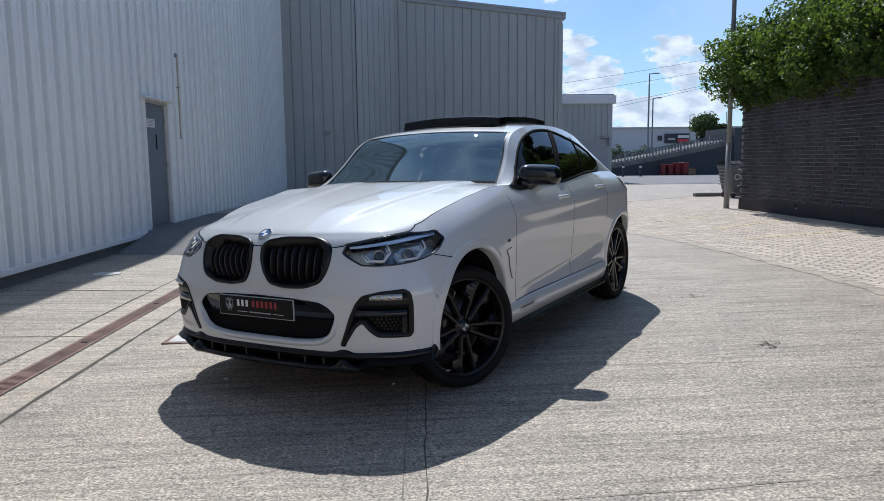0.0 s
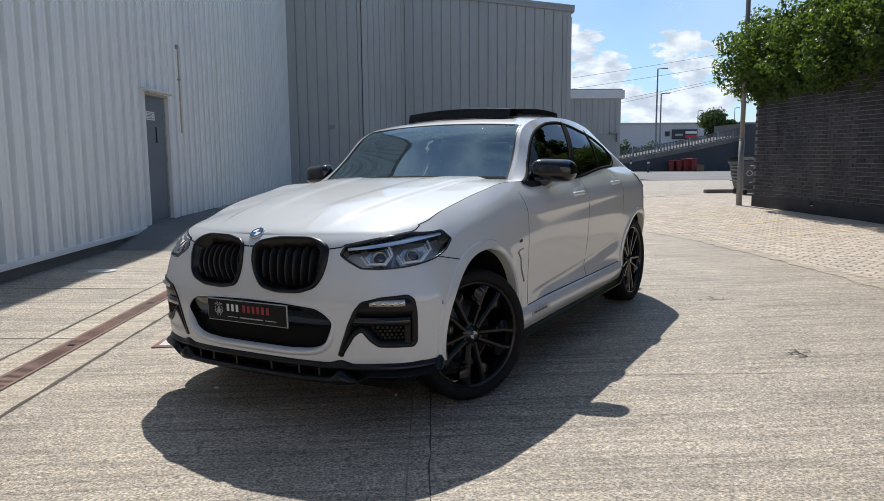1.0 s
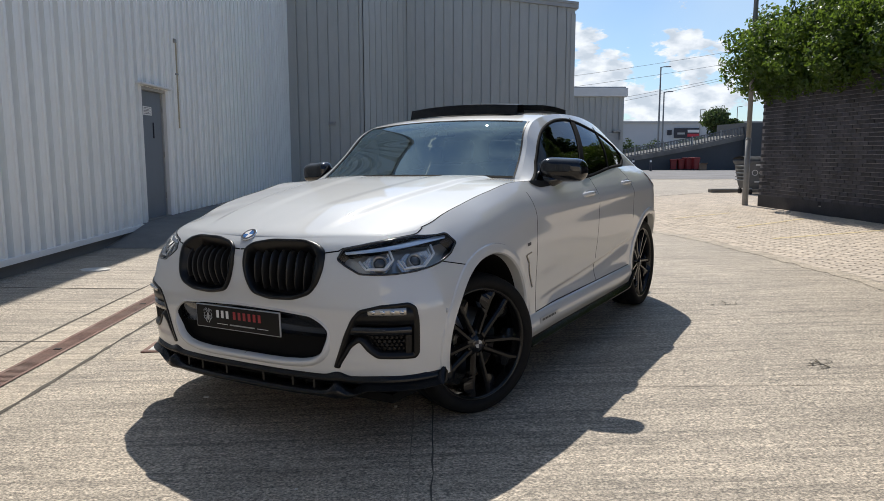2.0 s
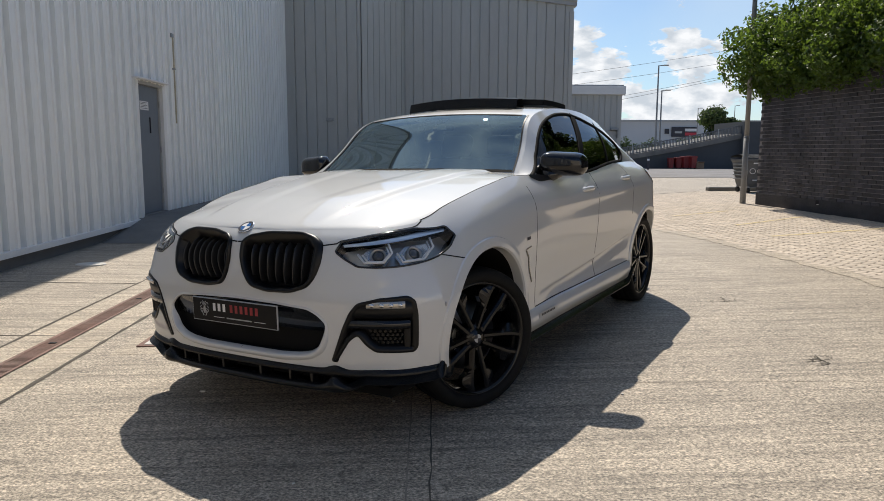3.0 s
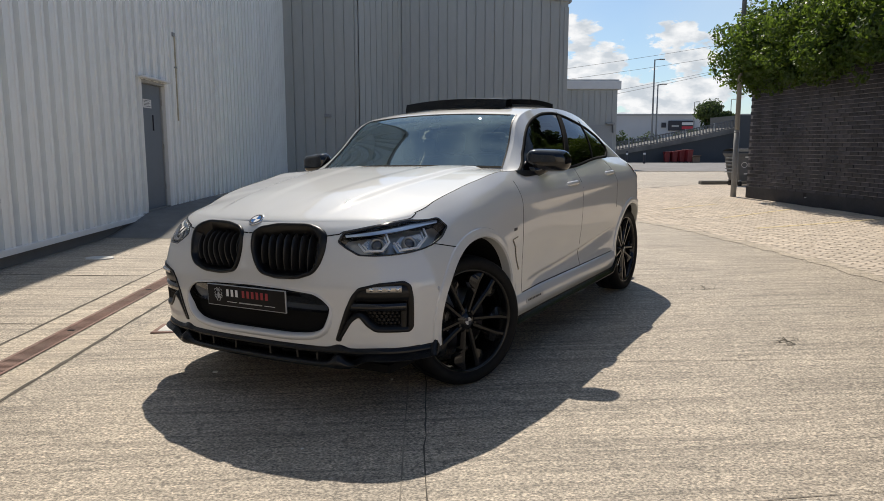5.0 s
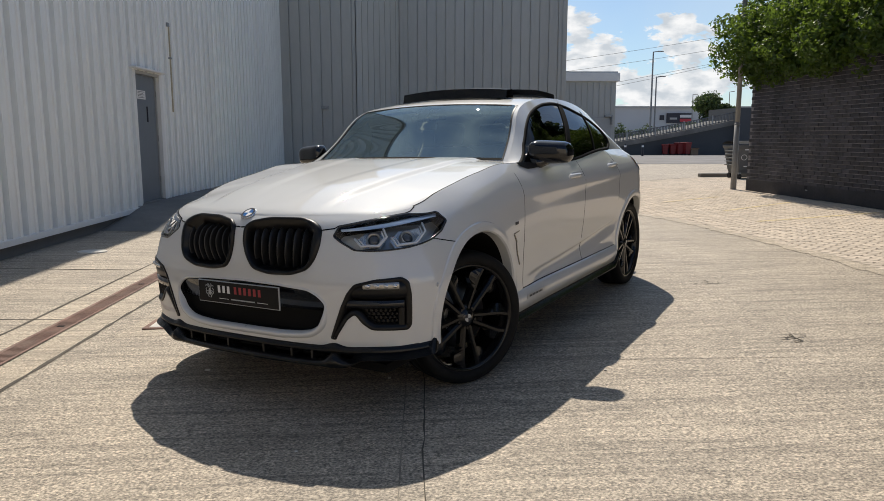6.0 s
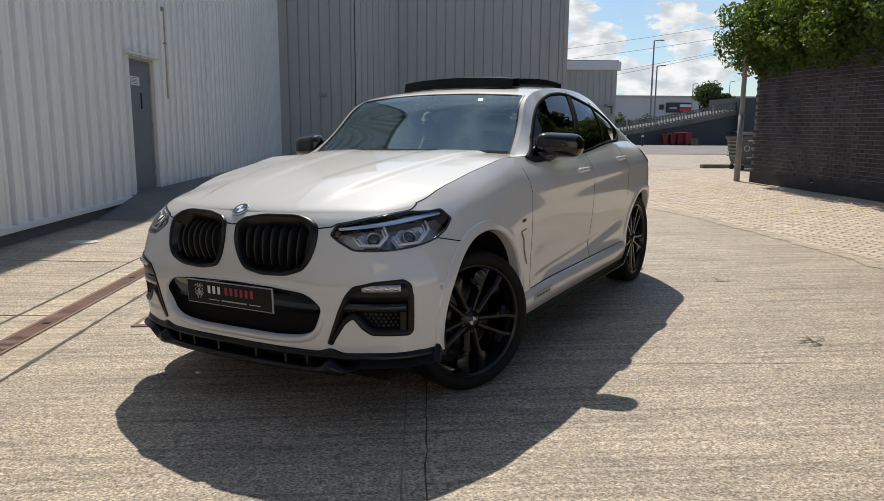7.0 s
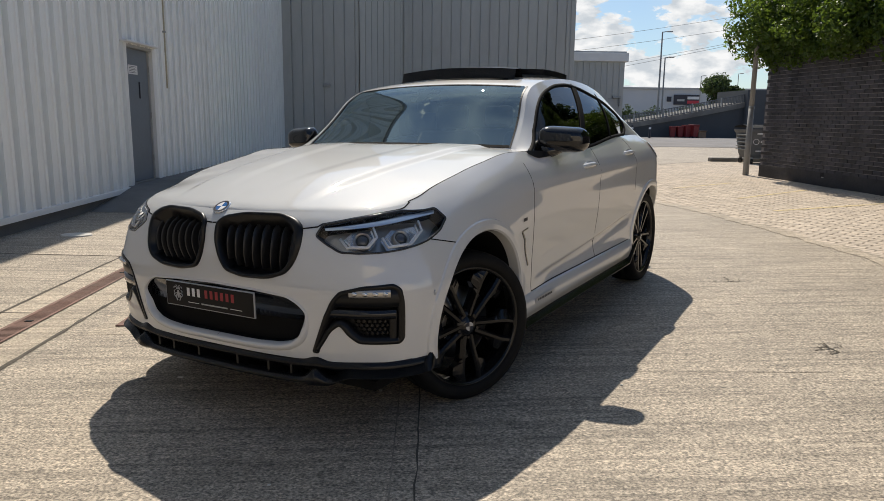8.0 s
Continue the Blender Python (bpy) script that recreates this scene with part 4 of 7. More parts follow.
for k in range(6):
    part("kerb_stone", boxed(8.36 + 0.92 * k, 9.27 + 0.92 * k, 22.0, 22.25, float(ground_z(9, 22.1)) - 0.1, float(ground_z(9, 22.1)) + 0.11, 0.02), M_CONC_PALE, kb)
for x in (16.2, 17.6):
    b = thing("bollard", "short dark bollard by the ramp", "bollard", pose(x, 58, float(ground_z(x, 58))), "bollards")
    part("post", cone(bmesh.new(), (0, 0, 0), (0, 0, 1.0), 0.09, 0.08, 10), M_BOARD, b)
    part("band", cone(bmesh.new(), (0, 0, 0.72), (0, 0, 0.86), 0.088, 0.087, 10), M_SIGN_WHITE, b)

# the ivy on the brick wall
ivy = thing("ivy", "thick green ivy hanging over the dark brick wall", "climbing plant", pose(0, 0, 0))
rng = random.Random(21)
ivy_clumps = []
for k in range(150):
    y = 17.3 - 15.3 * (k / 149) ** 1.15
    bulge = 0.32 if y > 15.6 else 0.0
    rise = 0.9 * float(smoothstep(13.5, 9.0, y))
    ivy_clumps.append(((7.4 + rng.uniform(-0.5, 0.2) - bulge * rng.uniform(0, 0.7), y + rng.uniform(-0.2, 0.2), 3.3 + rise * 0.4 + rng.uniform(-0.5, 0.45)), (rng.uniform(0.2, 0.46), rng.uniform(0.22, 0.48), rng.uniform(0.18, 0.42))))
    ivy_clumps.append(((7.9 + rng.uniform(-0.4, 0.6), y, 3.7 + rise + rng.uniform(-0.2, 0.45)), (rng.uniform(0.3, 0.6), rng.uniform(0.35, 0.65), rng.uniform(0.25, 0.5))))
    ivy_clumps.append(((7.36 + rng.uniform(-0.12, 0.1), y + rng.uniform(-0.2, 0.2), 2.78 + rise * 0.3 + rng.uniform(-0.25, 0.25)), (rng.uniform(0.14, 0.26), rng.uniform(0.2, 0.4), rng.uniform(0.14, 0.32))))
    if y < 12.5:
        for up in (4.5, 5.5, 6.4):
            ivy_clumps.append(((8.5 + rng.uniform(-0.5, 0.8), y, up + rise * 0.6 + rng.uniform(-0.3, 0.6)), (rng.uniform(0.5, 0.85), rng.uniform(0.5, 0.85), rng.uniform(0.4, 0.7))))
foliage("leaf_mass", ivy_clumps, 360000, 0.07, 31, M_LEAF, ivy, flat=0.72)
for k in range(20):
    y = 16.6 - 0.55 * k
    p = [(7.6, y, 3.3), (7.44, y + rng.uniform(-0.2, 0.2), 3.0), (7.44, y + rng.uniform(-0.2, 0.2), 2.7 + rng.uniform(0, 0.2))]
    part("stem", tube(bmesh.new(), p, 0.008, 5), M_BARK, ivy)

# tall trees behind the brick wall, whose crowns show in the car's side windows
for x, y, h, spread, seed in ((9.9, 11.6, 10.5, 2.5, 41), (10.0, 8.0, 10.5, 2.6, 42), (10.0, 14.9, 10.5, 2.5, 44)):
    t = tree(x, y, h, spread, seed)
    t["label"] = "tall dark green tree behind the brick wall"

# ---- the car: shape curves. Car axes: x forward from the front axle, y to its left, z up from its contact plane ----
CAR_FWD, CAR_LEFT = Vector((-0.5276, -0.8495, -0.0137)).normalized(), Vector((0.8495, -0.5276, 0.0221)).normalized()
CAR_UP = CAR_FWD.cross(CAR_LEFT)
CAR = Matrix.Translation((-0.479, 4.69, -0.019)) @ Matrix((CAR_FWD, CAR_LEFT, CAR_UP)).transposed().to_4x4()
AXLE, HUB_Z, TYRE_R = -2.864, 0.35, 0.353
NOSE_X = curve((0.15, 0.58), (0.22, 0.635), (0.30, 0.665), (0.45, 0.68), (0.60, 0.682), (0.74, 0.68), (0.82, 0.674), (0.87, 0.662), (0.905, 0.638), (0.93, 0.608), (1.05, 0.42))
TAIL_X = curve((0.15, -3.55), (0.30, -3.7), (0.55, -3.72), (0.8, -3.70), (0.95, -3.67), (1.1, -3.62), (1.2, -3.52))
BELT_Z = curve((-3.9, 0.99), (-3.5, 1.06), (-3.2, 1.11), (-2.9, 1.145), (-2.3, 1.15), (-1.5, 1.105), (-1.0, 1.105), (-0.75, 1.122), (-0.55, 1.125), (-0.3, 1.09), (0.0, 1.037), (0.12, 1.006), (0.22, 0.972), (0.32, 0.952), (0.45, 0.941), (0.6, 0.933), (0.7, 0.93))
WIDTH_FENDER = curve((0.15, 0.84), (0.22, 0.90), (0.35, 0.935), (0.58, 0.952), (0.74, 0.95), (0.84, 0.94), (0.92, 0.912), (0.98, 0.87), (1.03, 0.81), (1.07, 0.74), (1.12, 0.64))
WIDTH_DOOR = curve((0.15, 0.80), (0.20, 0.87), (0.28, 0.925), (0.36, 0.93), (0.46, 0.916), (0.56, 0.918), (0.70, 0.936), (0.84, 0.947), (0.97, 0.948), (1.02, 0.93), (1.08, 0.895), (1.12, 0.868), (1.2, 0.82))
WIDTH_HAUNCH = curve((0.15, 0.8), (0.28, 0.89), (0.45, 0.925), (0.65, 0.94), (0.82, 0.943), (0.95, 0.938), (1.02, 0.91), (1.08, 0.86), (1.13, 0.785), (1.18, 0.71), (1.28, 0.6))
X_FRONT, X_REAR = -0.12, -2.95


def half_width(x, z):
    f, r = smoothstep(-1.0, -0.15, x), smoothstep(-2.1, -2.9, x)
    zf = z - (BELT_Z(np.maximum(x, -0.8)) - 1.04) * smoothstep(0.66, 0.92, z)
    along = np.clip((-0.65 - x) / 1.7, 0, 1)
    # a sharp ledge that climbs towards the rear wheel, hollow below it, and a soft crest along the shoulder
    below = 0.47 + 0.13 * along ** 1.4 - z
    ledge = 0.016 * smoothstep(-0.012, 0.012, below) * np.exp(-(np.maximum(below, 0) / 0.085) ** 2) * smoothstep(-0.62, -0.95, x) * smoothstep(-2.5, -2.3, x)
    crest = 0.008 * np.exp(-np.abs(z - 0.935 - 0.02 * along) / 0.035) * smoothstep(-0.35, -0.9, x) * smoothstep(-2.95, -2.4, x)
    return WIDTH_DOOR(z) * (1 - f) * (1 - r) + WIDTH_FENDER(zf) * f + WIDTH_HAUNCH(z) * r - ledge + crest


def plan_power(z):
    return 3.0 - 0.6 * smoothstep(0.62, 0.86, z)


def body_wall(phi, z):
    """The side of the body. phi 0..1 runs round the nose, 1..2 along the side, 2..3 round the tail."""
    phi, z = np.broadcast_arrays(np.asarray(phi, float), np.asarray(z, float))
    n, x0 = plan_power(z), X_FRONT * smoothstep(0.62, 0.86, z)
    a = np.clip(phi, 0, 1) * math.pi / 2
    c, s = np.maximum(np.cos(a), 1e-9) ** (2 / n), np.maximum(np.sin(a), 1e-9) ** (2 / n)
    xf, yf = x0 + (NOSE_X(z) - x0) * c, s
    xs = x0 + (X_REAR - x0) * np.clip(phi - 1, 0, 1)
    b = np.clip(phi - 2, 0, 1) * math.pi / 2
    cr, sr = np.maximum(np.sin(b), 1e-9) ** (2 / 2.0), np.maximum(np.cos(b), 1e-9) ** (2 / 2.0)
    xr = X_REAR + (TAIL_X(z) - X_REAR) * cr
    x = np.where(phi <= 1, xf, np.where(phi <= 2, xs, xr))
    flare = 0.014 * np.exp(-((x - 0.15) / 0.32) ** 2) * smoothstep(0.85, 0.6, z)
    y = (half_width(x, z) + flare) * np.where(phi <= 1, yf, np.where(phi <= 2, 1.0, sr))
    # fuller corners under and over the headlamps
    full = (0.03 + 0.03 * smoothstep(0.68, 0.84, z)) * np.exp(-((phi - 0.55) / 0.2) ** 2) * smoothstep(0.0, 0.3, phi)
    return np.stack([x + 0.75 * full, y + 0.66 * full, z], -1)


def wall_top(phi):
    z = np.full(np.shape(phi), 0.95)
    for _ in range(12):
        z = BELT_Z(body_wall(phi, z)[..., 0])
    return z


HOOD_Z = curve((-0.8, 1.15), (-0.6, 1.144), (-0.3, 1.116), (0.0, 1.077), (0.3, 1.025), (0.48, 0.983), (0.56, 0.957), (0.61, 0.929), (0.66, 0.9))


HOOD_END = 1.234


def hood_point(u, v):
    """The bonnet: u runs along its edge from the nose to the scuttle, v from the edge (1) to the spine (0)."""
    edge = body_wall(u, wall_top(u))
    spine_x = 0.609 - 1.259 * np.clip((np.asarray(u) / HOOD_END), 0, 1) ** 1.3
    x = spine_x + (edge[..., 0] - spine_x) * v
    y = edge[..., 1] * v
    dome = HOOD_Z(x) - edge[..., 2]
    z = edge[..., 2] + dome * (1 - v ** 3.2)
    # a rounded leading edge, and two creases that open towards the screen
    d = (1 - v) * np.hypot(edge[..., 0] - spine_x, edge[..., 1])
    z = z + 0.009 * (1 - np.exp(-d / 0.03)) * np.exp(-d / 0.2) * smoothstep(0.0, 0.2, edge[..., 0])
    ridge = 0.36 + 0.16 * (0.6 - x)
    z = z + 0.016 * smoothstep(0.03, -0.03, y - ridge) * smoothstep(0.58, 0.2, x) * (1 - v ** 4)
    z = z - 0.004 * smoothstep(0.045, -0.045, y - 0.12 - 0.13 * (0.6 - x)) * smoothstep(0.55, 0.1, x)
    return np.stack([x, y, z], -1)


STEPS = (0, 0.2, 0.38, 0.5, 0.62, 0.75, 0.88, 1.0)
RAIL = [spline(*zip(STEPS, ks)) for ks in (
    (-0.79, -1.04, -1.28, -1.65, -2.05, -2.47, -2.96, -3.4),
    (0.745, 0.685, 0.632, 0.61, 0.6, 0.585, 0.565, 0.56),
    (1.118, 1.318, 1.48, 1.531, 1.533, 1.492, 1.36, 1.095))]
SPINE = [spline(*zip(STEPS, ks)) for ks in (
    (-0.63, -0.92, -1.21, -1.6, -2.05, -2.5, -3.02, -3.5),
    (1.135, 1.345, 1.508, 1.56, 1.566, 1.53, 1.405, 1.14))]


def rail_point(t):
    return np.stack([RAIL[0](t), RAIL[1](t), RAIL[2](t)], -1)


def top_point(t, v):
    """Windscreen, roof and rear window: t from the scuttle to the tail, v across from -1 to 1."""
    t, v = np.broadcast_arrays(np.asarray(t, float), np.asarray(v, float))
    e = rail_point(t)
    k = np.abs(v) ** 2.05
    x = SPINE[0](t) + (e[..., 0] - SPINE[0](t)) * k
    z = SPINE[1](t) + (e[..., 2] - SPINE[1](t)) * k
    return np.stack([x, e[..., 1] * v, z], -1)


def side_point(t, w):
    """The side of the cabin: w from the belt (0) to the cant rail (1)."""
    t, w = np.broadcast_arrays(np.asarray(t, float), np.asarray(w, float))
    e = rail_point(t)
    zb = np.minimum(BELT_Z(e[..., 0]) - 0.006, e[..., 2] - 0.004)
    yb = half_width(e[..., 0], zb) - 0.004
    k = np.clip((X_REAR - e[..., 0]) / (X_REAR - TAIL_X(zb)), 0, 0.98)
    yb = yb * np.sqrt(1 - k ** 2)
    bulge = 0.035 * np.sin(np.pi * w) * np.clip((e[..., 2] - zb) / 0.4, 0, 1)
    return np.stack([e[..., 0], yb + (e[..., 1] - yb) * w + bulge, zb + (e[..., 2] - zb) * w], -1)

# ---- the car: panels cut from the shape, then its fittings ----
car = thing("car", "white coupe SUV with gloss black trim and open glass roof", "car", CAR)


def closed_path(points, step):
    """Points along a closed outline at about the given step."""
    pts = np.array(points, float)
    out = []
    for a, b in zip(pts, np.roll(pts, -1, 0)):
        n = max(1, int(np.linalg.norm(b - a) / step))
        out += [a + (b - a) * k / n for k in range(n)]
    return np.array(out)


def in_polygon(p, poly):
    x, y = p[..., 0], p[..., 1]
    hit = np.zeros(x.shape, bool)
    for (x0, y0), (x1, y1) in zip(poly, np.roll(poly, -1, 0)):
        if y0 != y1:
            hit ^= ((y0 > y) != (y1 > y)) & (x < x0 + (y - y0) * (x1 - x0) / (y1 - y0))
    return hit


def nearest_on(p, poly):
    best, spot = 1e9, p
    for a, b in zip(poly, np.roll(poly, -1, 0)):
        d = b - a
        t = np.clip(np.dot(p - a, d) / max(np.dot(d, d), 1e-12), 0, 1)
        q = a + d * t
        e = np.sum((q - p) ** 2)
        if e < best:
            best, spot = e, q
    return spot


def cut_surface(surface, us, ws, holes, extra=None):
    """Splits a surface of two parameters along closed outlines. Returns a list of (points, quads): the rest, then each hole's piece.
    extra(points) gives a mask of quads to leave out altogether."""
    U, W = np.meshgrid(us, ws, indexing="ij")
    par = np.stack([U, W], -1)
    nu, nw = U.shape
    mid = (par[:-1, :-1] + par[1:, :-1] + par[1:, 1:] + par[:-1, 1:]) / 4
    owner = np.zeros(mid.shape[:2], int)
    for k, poly in enumerate(holes):
        owner[in_polygon(mid, poly)] = k + 1
    for k, poly in enumerate(holes):
        mine = owner == k + 1
        touch_in, touch_out = np.zeros((nu, nw), bool), np.zeros((nu, nw), bool)
        for di in (0, 1):
            for dj in (0, 1):
                touch_in[di:nu - 1 + di, dj:nw - 1 + dj] |= mine
                touch_out[di:nu - 1 + di, dj:nw - 1 + dj] |= ~mine
        for i, j in zip(*np.nonzero(touch_in & touch_out)):
            par[i, j] = nearest_on(par[i, j], poly)
    pts = surface(par[..., 0], par[..., 1])
    if extra is not None:
        owner[extra(pts, par)] = -1
    out = []
    for k in range(len(holes) + 1):
        ii, jj = np.nonzero(owner == k)
        quads = np.stack([ii * nw + jj, (ii + 1) * nw + jj, (ii + 1) * nw + jj + 1, ii * nw + jj + 1], -1)
        used, inv = np.unique(quads, return_inverse=True)
        out.append((pts.reshape(-1, 3)[used], inv.reshape(-1, 4), par.reshape(-1, 2)[used]))
    return out


def shell(name, pts, quads, mat_, parent, side=1, label="", thick=0.0, offset=None, smooth=True):
    """A surface piece as a mesh; thick: gives it a back, set inwards."""
    if len(quads) == 0:
        return None
    p = np.array(pts) + (offset if offset is not None else 0)
    p = p * np.array([1, side, 1])
    me = bpy.data.meshes.new(name)
    me.from_pydata([tuple(v) for v in p], [], [tuple(int(i) for i in (q if side == -1 else q[::-1])) for q in quads])
    bm = bmesh.new()
    bm.from_mesh(me)
    bpy.data.meshes.remove(me)
    bm.normal_update()
    middle = Vector((-1.4, 0, 0.8))
    if sum(f.normal.dot(f.calc_center_median() - middle) for f in bm.faces) < 0:
        bmesh.ops.reverse_faces(bm, faces=bm.faces)
    if thick:
        bmesh.ops.solidify(bm, geom=list(bm.faces), thickness=thick)
    return part(name, bm, mat_, parent, label, smooth)


def normals_of(surface, par):
    e = 1e-3
    a = surface(par[..., 0] + e, par[..., 1]) - surface(par[..., 0] - e, par[..., 1])
    b = surface(par[..., 0], par[..., 1] + e) - surface(par[..., 0], par[..., 1] - e)
    n = np.cross(b, a)
    n = n / np.maximum(np.linalg.norm(n, axis=-1, keepdims=True), 1e-9)
    flip = np.sign(n[..., 1:2] + 0.6 * n[..., 0:1] + 0.3 * n[..., 2:3])
    return n * flip


def surface_loop(surface, poly, step):
    """An outline on a surface: points, outward normals, and directions into the outline."""
    par = closed_path(poly, step)
    p, n = surface(par[:, 0], par[:, 1]), normals_of(surface, par)
    t = np.roll(p, -1, 0) - np.roll(p, 1, 0)
    t /= np.maximum(np.linalg.norm(t, axis=1, keepdims=True), 1e-9)
    i = np.cross(n, t)
    c = p.mean(0)
    if np.sum((c - p) * i) < 0:
        i = -i
    return p, n, i


def frame_part(name, surface, poly, rows, mat_, parent, side=1, label="", step=0.01, grow=None):
    """A moulding along an outline: rows of (inset, height) give its section; grow(point) widens it on the way."""
    p, n, i = surface_loop(surface, poly, step)
    bm = bmesh.new()
    wide = [float(grow(q)) if grow else 1.0 for q in p]
    grid_mesh(bm, [[tuple((p[k] + i[k] * a * wide[k] + n[k] * h) * np.array([1, side, 1])) for a, h in rows] for k in range(len(p))], close_u=True)
    return part(name, face_out(bm), mat_, parent, label, True)


def ribbon(name, surface, path, width, height, mat_, parent, side=1, label="", step=0.02):
    """A thin flat strip on a surface along an open path of parameters."""
    pts = np.array(path, float)
    par = [pts[0]]
    for a, b in zip(pts, pts[1:]):
        n = max(1, int(np.linalg.norm(b - a) / step))
        par += [a + (b - a) * (k + 1) / n for k in range(n)]
    par = np.array(par)
    p, nrm = surface(par[:, 0], par[:, 1]), normals_of(surface, par)
    t = np.gradient(p, axis=0)
    t /= np.maximum(np.linalg.norm(t, axis=1, keepdims=True), 1e-9)
    s = np.cross(nrm, t)
    bm = bmesh.new()
    grid_mesh(bm, [[tuple((p[k] + s[k] * width * f + nrm[k] * h) * np.array([1, side, 1])) for f, h in ((-0.5, -0.002), (-0.5, height), (0.5, height), (0.5, -0.002))] for k in range(len(p))])
    return part(name, face_out(bm), mat_, parent, label)


KIDNEY_YZ = [(0.032, 0.845), (0.032, 0.883), (0.066, 0.908), (0.169, 0.924), (0.333, 0.924), (0.412, 0.91), (0.458, 0.882), (0.463, 0.812), (0.444, 0.743), (0.408, 0.696), (0.321, 0.668), (0.185, 0.664), (0.087, 0.682), (0.05, 0.74), (0.032, 0.809)]
INTAKE_YZ = [(-0.03, 0.62), (0.25, 0.612), (0.405, 0.6), (0.455, 0.576), (0.495, 0.538), (0.482, 0.49), (0.455, 0.435), (0.405, 0.405), (0.34, 0.393), (0.2, 0.387), (-0.03, 0.387)]
LAMP = np.array(rounded([(0.33, 0.849), (0.363, 0.891), (0.475, 0.914), (0.575, 0.928), (0.65, 0.9345), (0.777, 0.933), (0.805, 0.89), (0.765, 0.847), (0.705, 0.815), (0.61, 0.795), (0.52, 0.787), (0.455, 0.785), (0.39, 0.788), (0.353, 0.82)], 0.01, 3))
FOG = np.array(rounded([(0.261, 0.378), (0.305, 0.532), (0.332, 0.598), (0.363, 0.638), (0.455, 0.661), (0.575, 0.669), (0.61, 0.648), (0.62, 0.594), (0.621, 0.445), (0.604, 0.425), (0.435, 0.429), (0.395, 0.458), (0.362, 0.502), (0.33, 0.475), (0.287, 0.393), (0.283, 0.375)], 0.014, 3))


def phi_of(y, z):
    """The place round the nose at which the wall reaches y."""
    lo, hi = 0.0, 0.95
    for _ in range(40):
        m = (lo + hi) / 2
        lo, hi = (m, hi) if body_wall(m, z)[1] < y else (lo, m)
    return lo


def to_wall(yz):
    return np.array([(phi_of(y, z) if y > 0 else y, z) for y, z in yz])


KIDNEY = to_wall(rounded(KIDNEY_YZ, 0.03, 4))
INTAKE = to_wall(rounded(INTAKE_YZ, 0.02, 3))
ARCHES = ((-0.052, 0.42, 0.388), (AXLE, HUB_Z, 0.405))


phis = np.r_[0.6 * np.linspace(0, 1, 201) ** 1.5 + 0.4 * np.linspace(0, 1, 201), 1 + np.linspace(0, 1, 171)[1:], 2 + np.linspace(0, 1, 41)[1:]]


def leave_out(pts, par):
    mid = (pts[:-1, :-1] + pts[1:, :-1] + pts[1:, 1:] + pts[:-1, 1:]) / 4
    arch = np.zeros(mid.shape[:2], bool)
    for ax, az, ar in ARCHES:
        arch |= (mid[..., 0] - ax) ** 2 + (mid[..., 2] - az) ** 2 < ar ** 2
        arch |= (np.abs(mid[..., 0] - ax) < ar) & (mid[..., 2] < az - 0.04)
    return arch


# the wall is laid out in (place round the body, share of the height) so that its upper edge runs true
TOPS = wall_top(np.linspace(0, 3, 601))


def wall_share(u, s):
    return body_wall(u, 0.19 + (np.interp(u, np.linspace(0, 3, 601), TOPS) - 0.19) * s)


def to_share(poly):
    return np.array([(u, (z - 0.19) / (np.interp(u, np.linspace(0, 3, 601), TOPS) - 0.19)) for u, z in poly])


shares = np.linspace(0, 1, 91)
pieces = cut_surface(wall_share, phis, shares, [to_share(h) for h in (KIDNEY, INTAKE, LAMP, FOG)], leave_out)
W_PTS, W_QUADS, W_PAR = pieces[0]
# the edge of each wheel arch is drawn onto a true circle
edge_count = np.zeros(len(W_PTS), int)
np.add.at(edge_count, W_QUADS.ravel(), 1)
for ax, az, ar in ARCHES:
    r = np.hypot(W_PTS[:, 0] - ax, W_PTS[:, 2] - az)
    rim = (edge_count < 4) & (r < ar + 0.03) & (W_PTS[:, 2] > az - 0.02)
    W_PTS[rim, 0] = ax + (W_PTS[rim, 0] - ax) * ar / r[rim]
    W_PTS[rim, 2] = az + (W_PTS[rim, 2] - az) * ar / r[rim]

DOOR_F, DOOR_B, DOOR_R = -0.59, -1.62, -2.42
qm = W_PTS[W_QUADS].mean(1)
x_, z_, ph_ = qm[:, 0], qm[:, 2], W_PAR[W_QUADS].mean(1)[:, 0]
nose = (x_ > 0.02) & (ph_ < 1.2)
kind = np.full(len(qm), 5)
kind[(x_ > DOOR_F)] = 1
kind[nose & (z_ < 0.8 + 0.05 * smoothstep(0.2, 0.6, x_))] = 0
kind[(x_ <= DOOR_F) & (x_ > DOOR_B)] = 2
kind[(x_ <= DOOR_B) & (x_ > DOOR_R)] = 3
kind[(x_ <= -3.3) & (z_ < 0.75)] = 6
kind[(z_ < 0.335 + 0.012 * smoothstep(0.3, 0.5, ph_)) & (kind == 0)] = 7
kind[(z_ < 0.305) & (kind == 7)] = 77
kind[(z_ < 0.28) & (x_ < 0.02) & (x_ > -2.6)] = 8
kind[(z_ < 0.42) & (x_ < -3.25)] = 9
kind[nose & (z_ > 0.8 + 0.05 * smoothstep(0.2, 0.6, x_)) & (ph_ < 0.36)] = 10
PANELS = {0: ("front_bumper", M_PAINT, ""), 1: ("front_wing", M_PAINT, ""), 2: ("front_door", M_PAINT, ""), 3: ("rear_door", M_PAINT, ""), 5: ("rear_quarter", M_PAINT, ""), 6: ("rear_bumper", M_PAINT, ""), 7: ("valance", M_SATIN_BLACK, "black lower valance"), 8: ("side_skirt", M_SATIN_BLACK, "black side skirt"), 9: ("diffuser", M_SATIN_BLACK, "black rear diffuser"), 10: ("nose_panel", M_PAINT, "")}
panel = {}
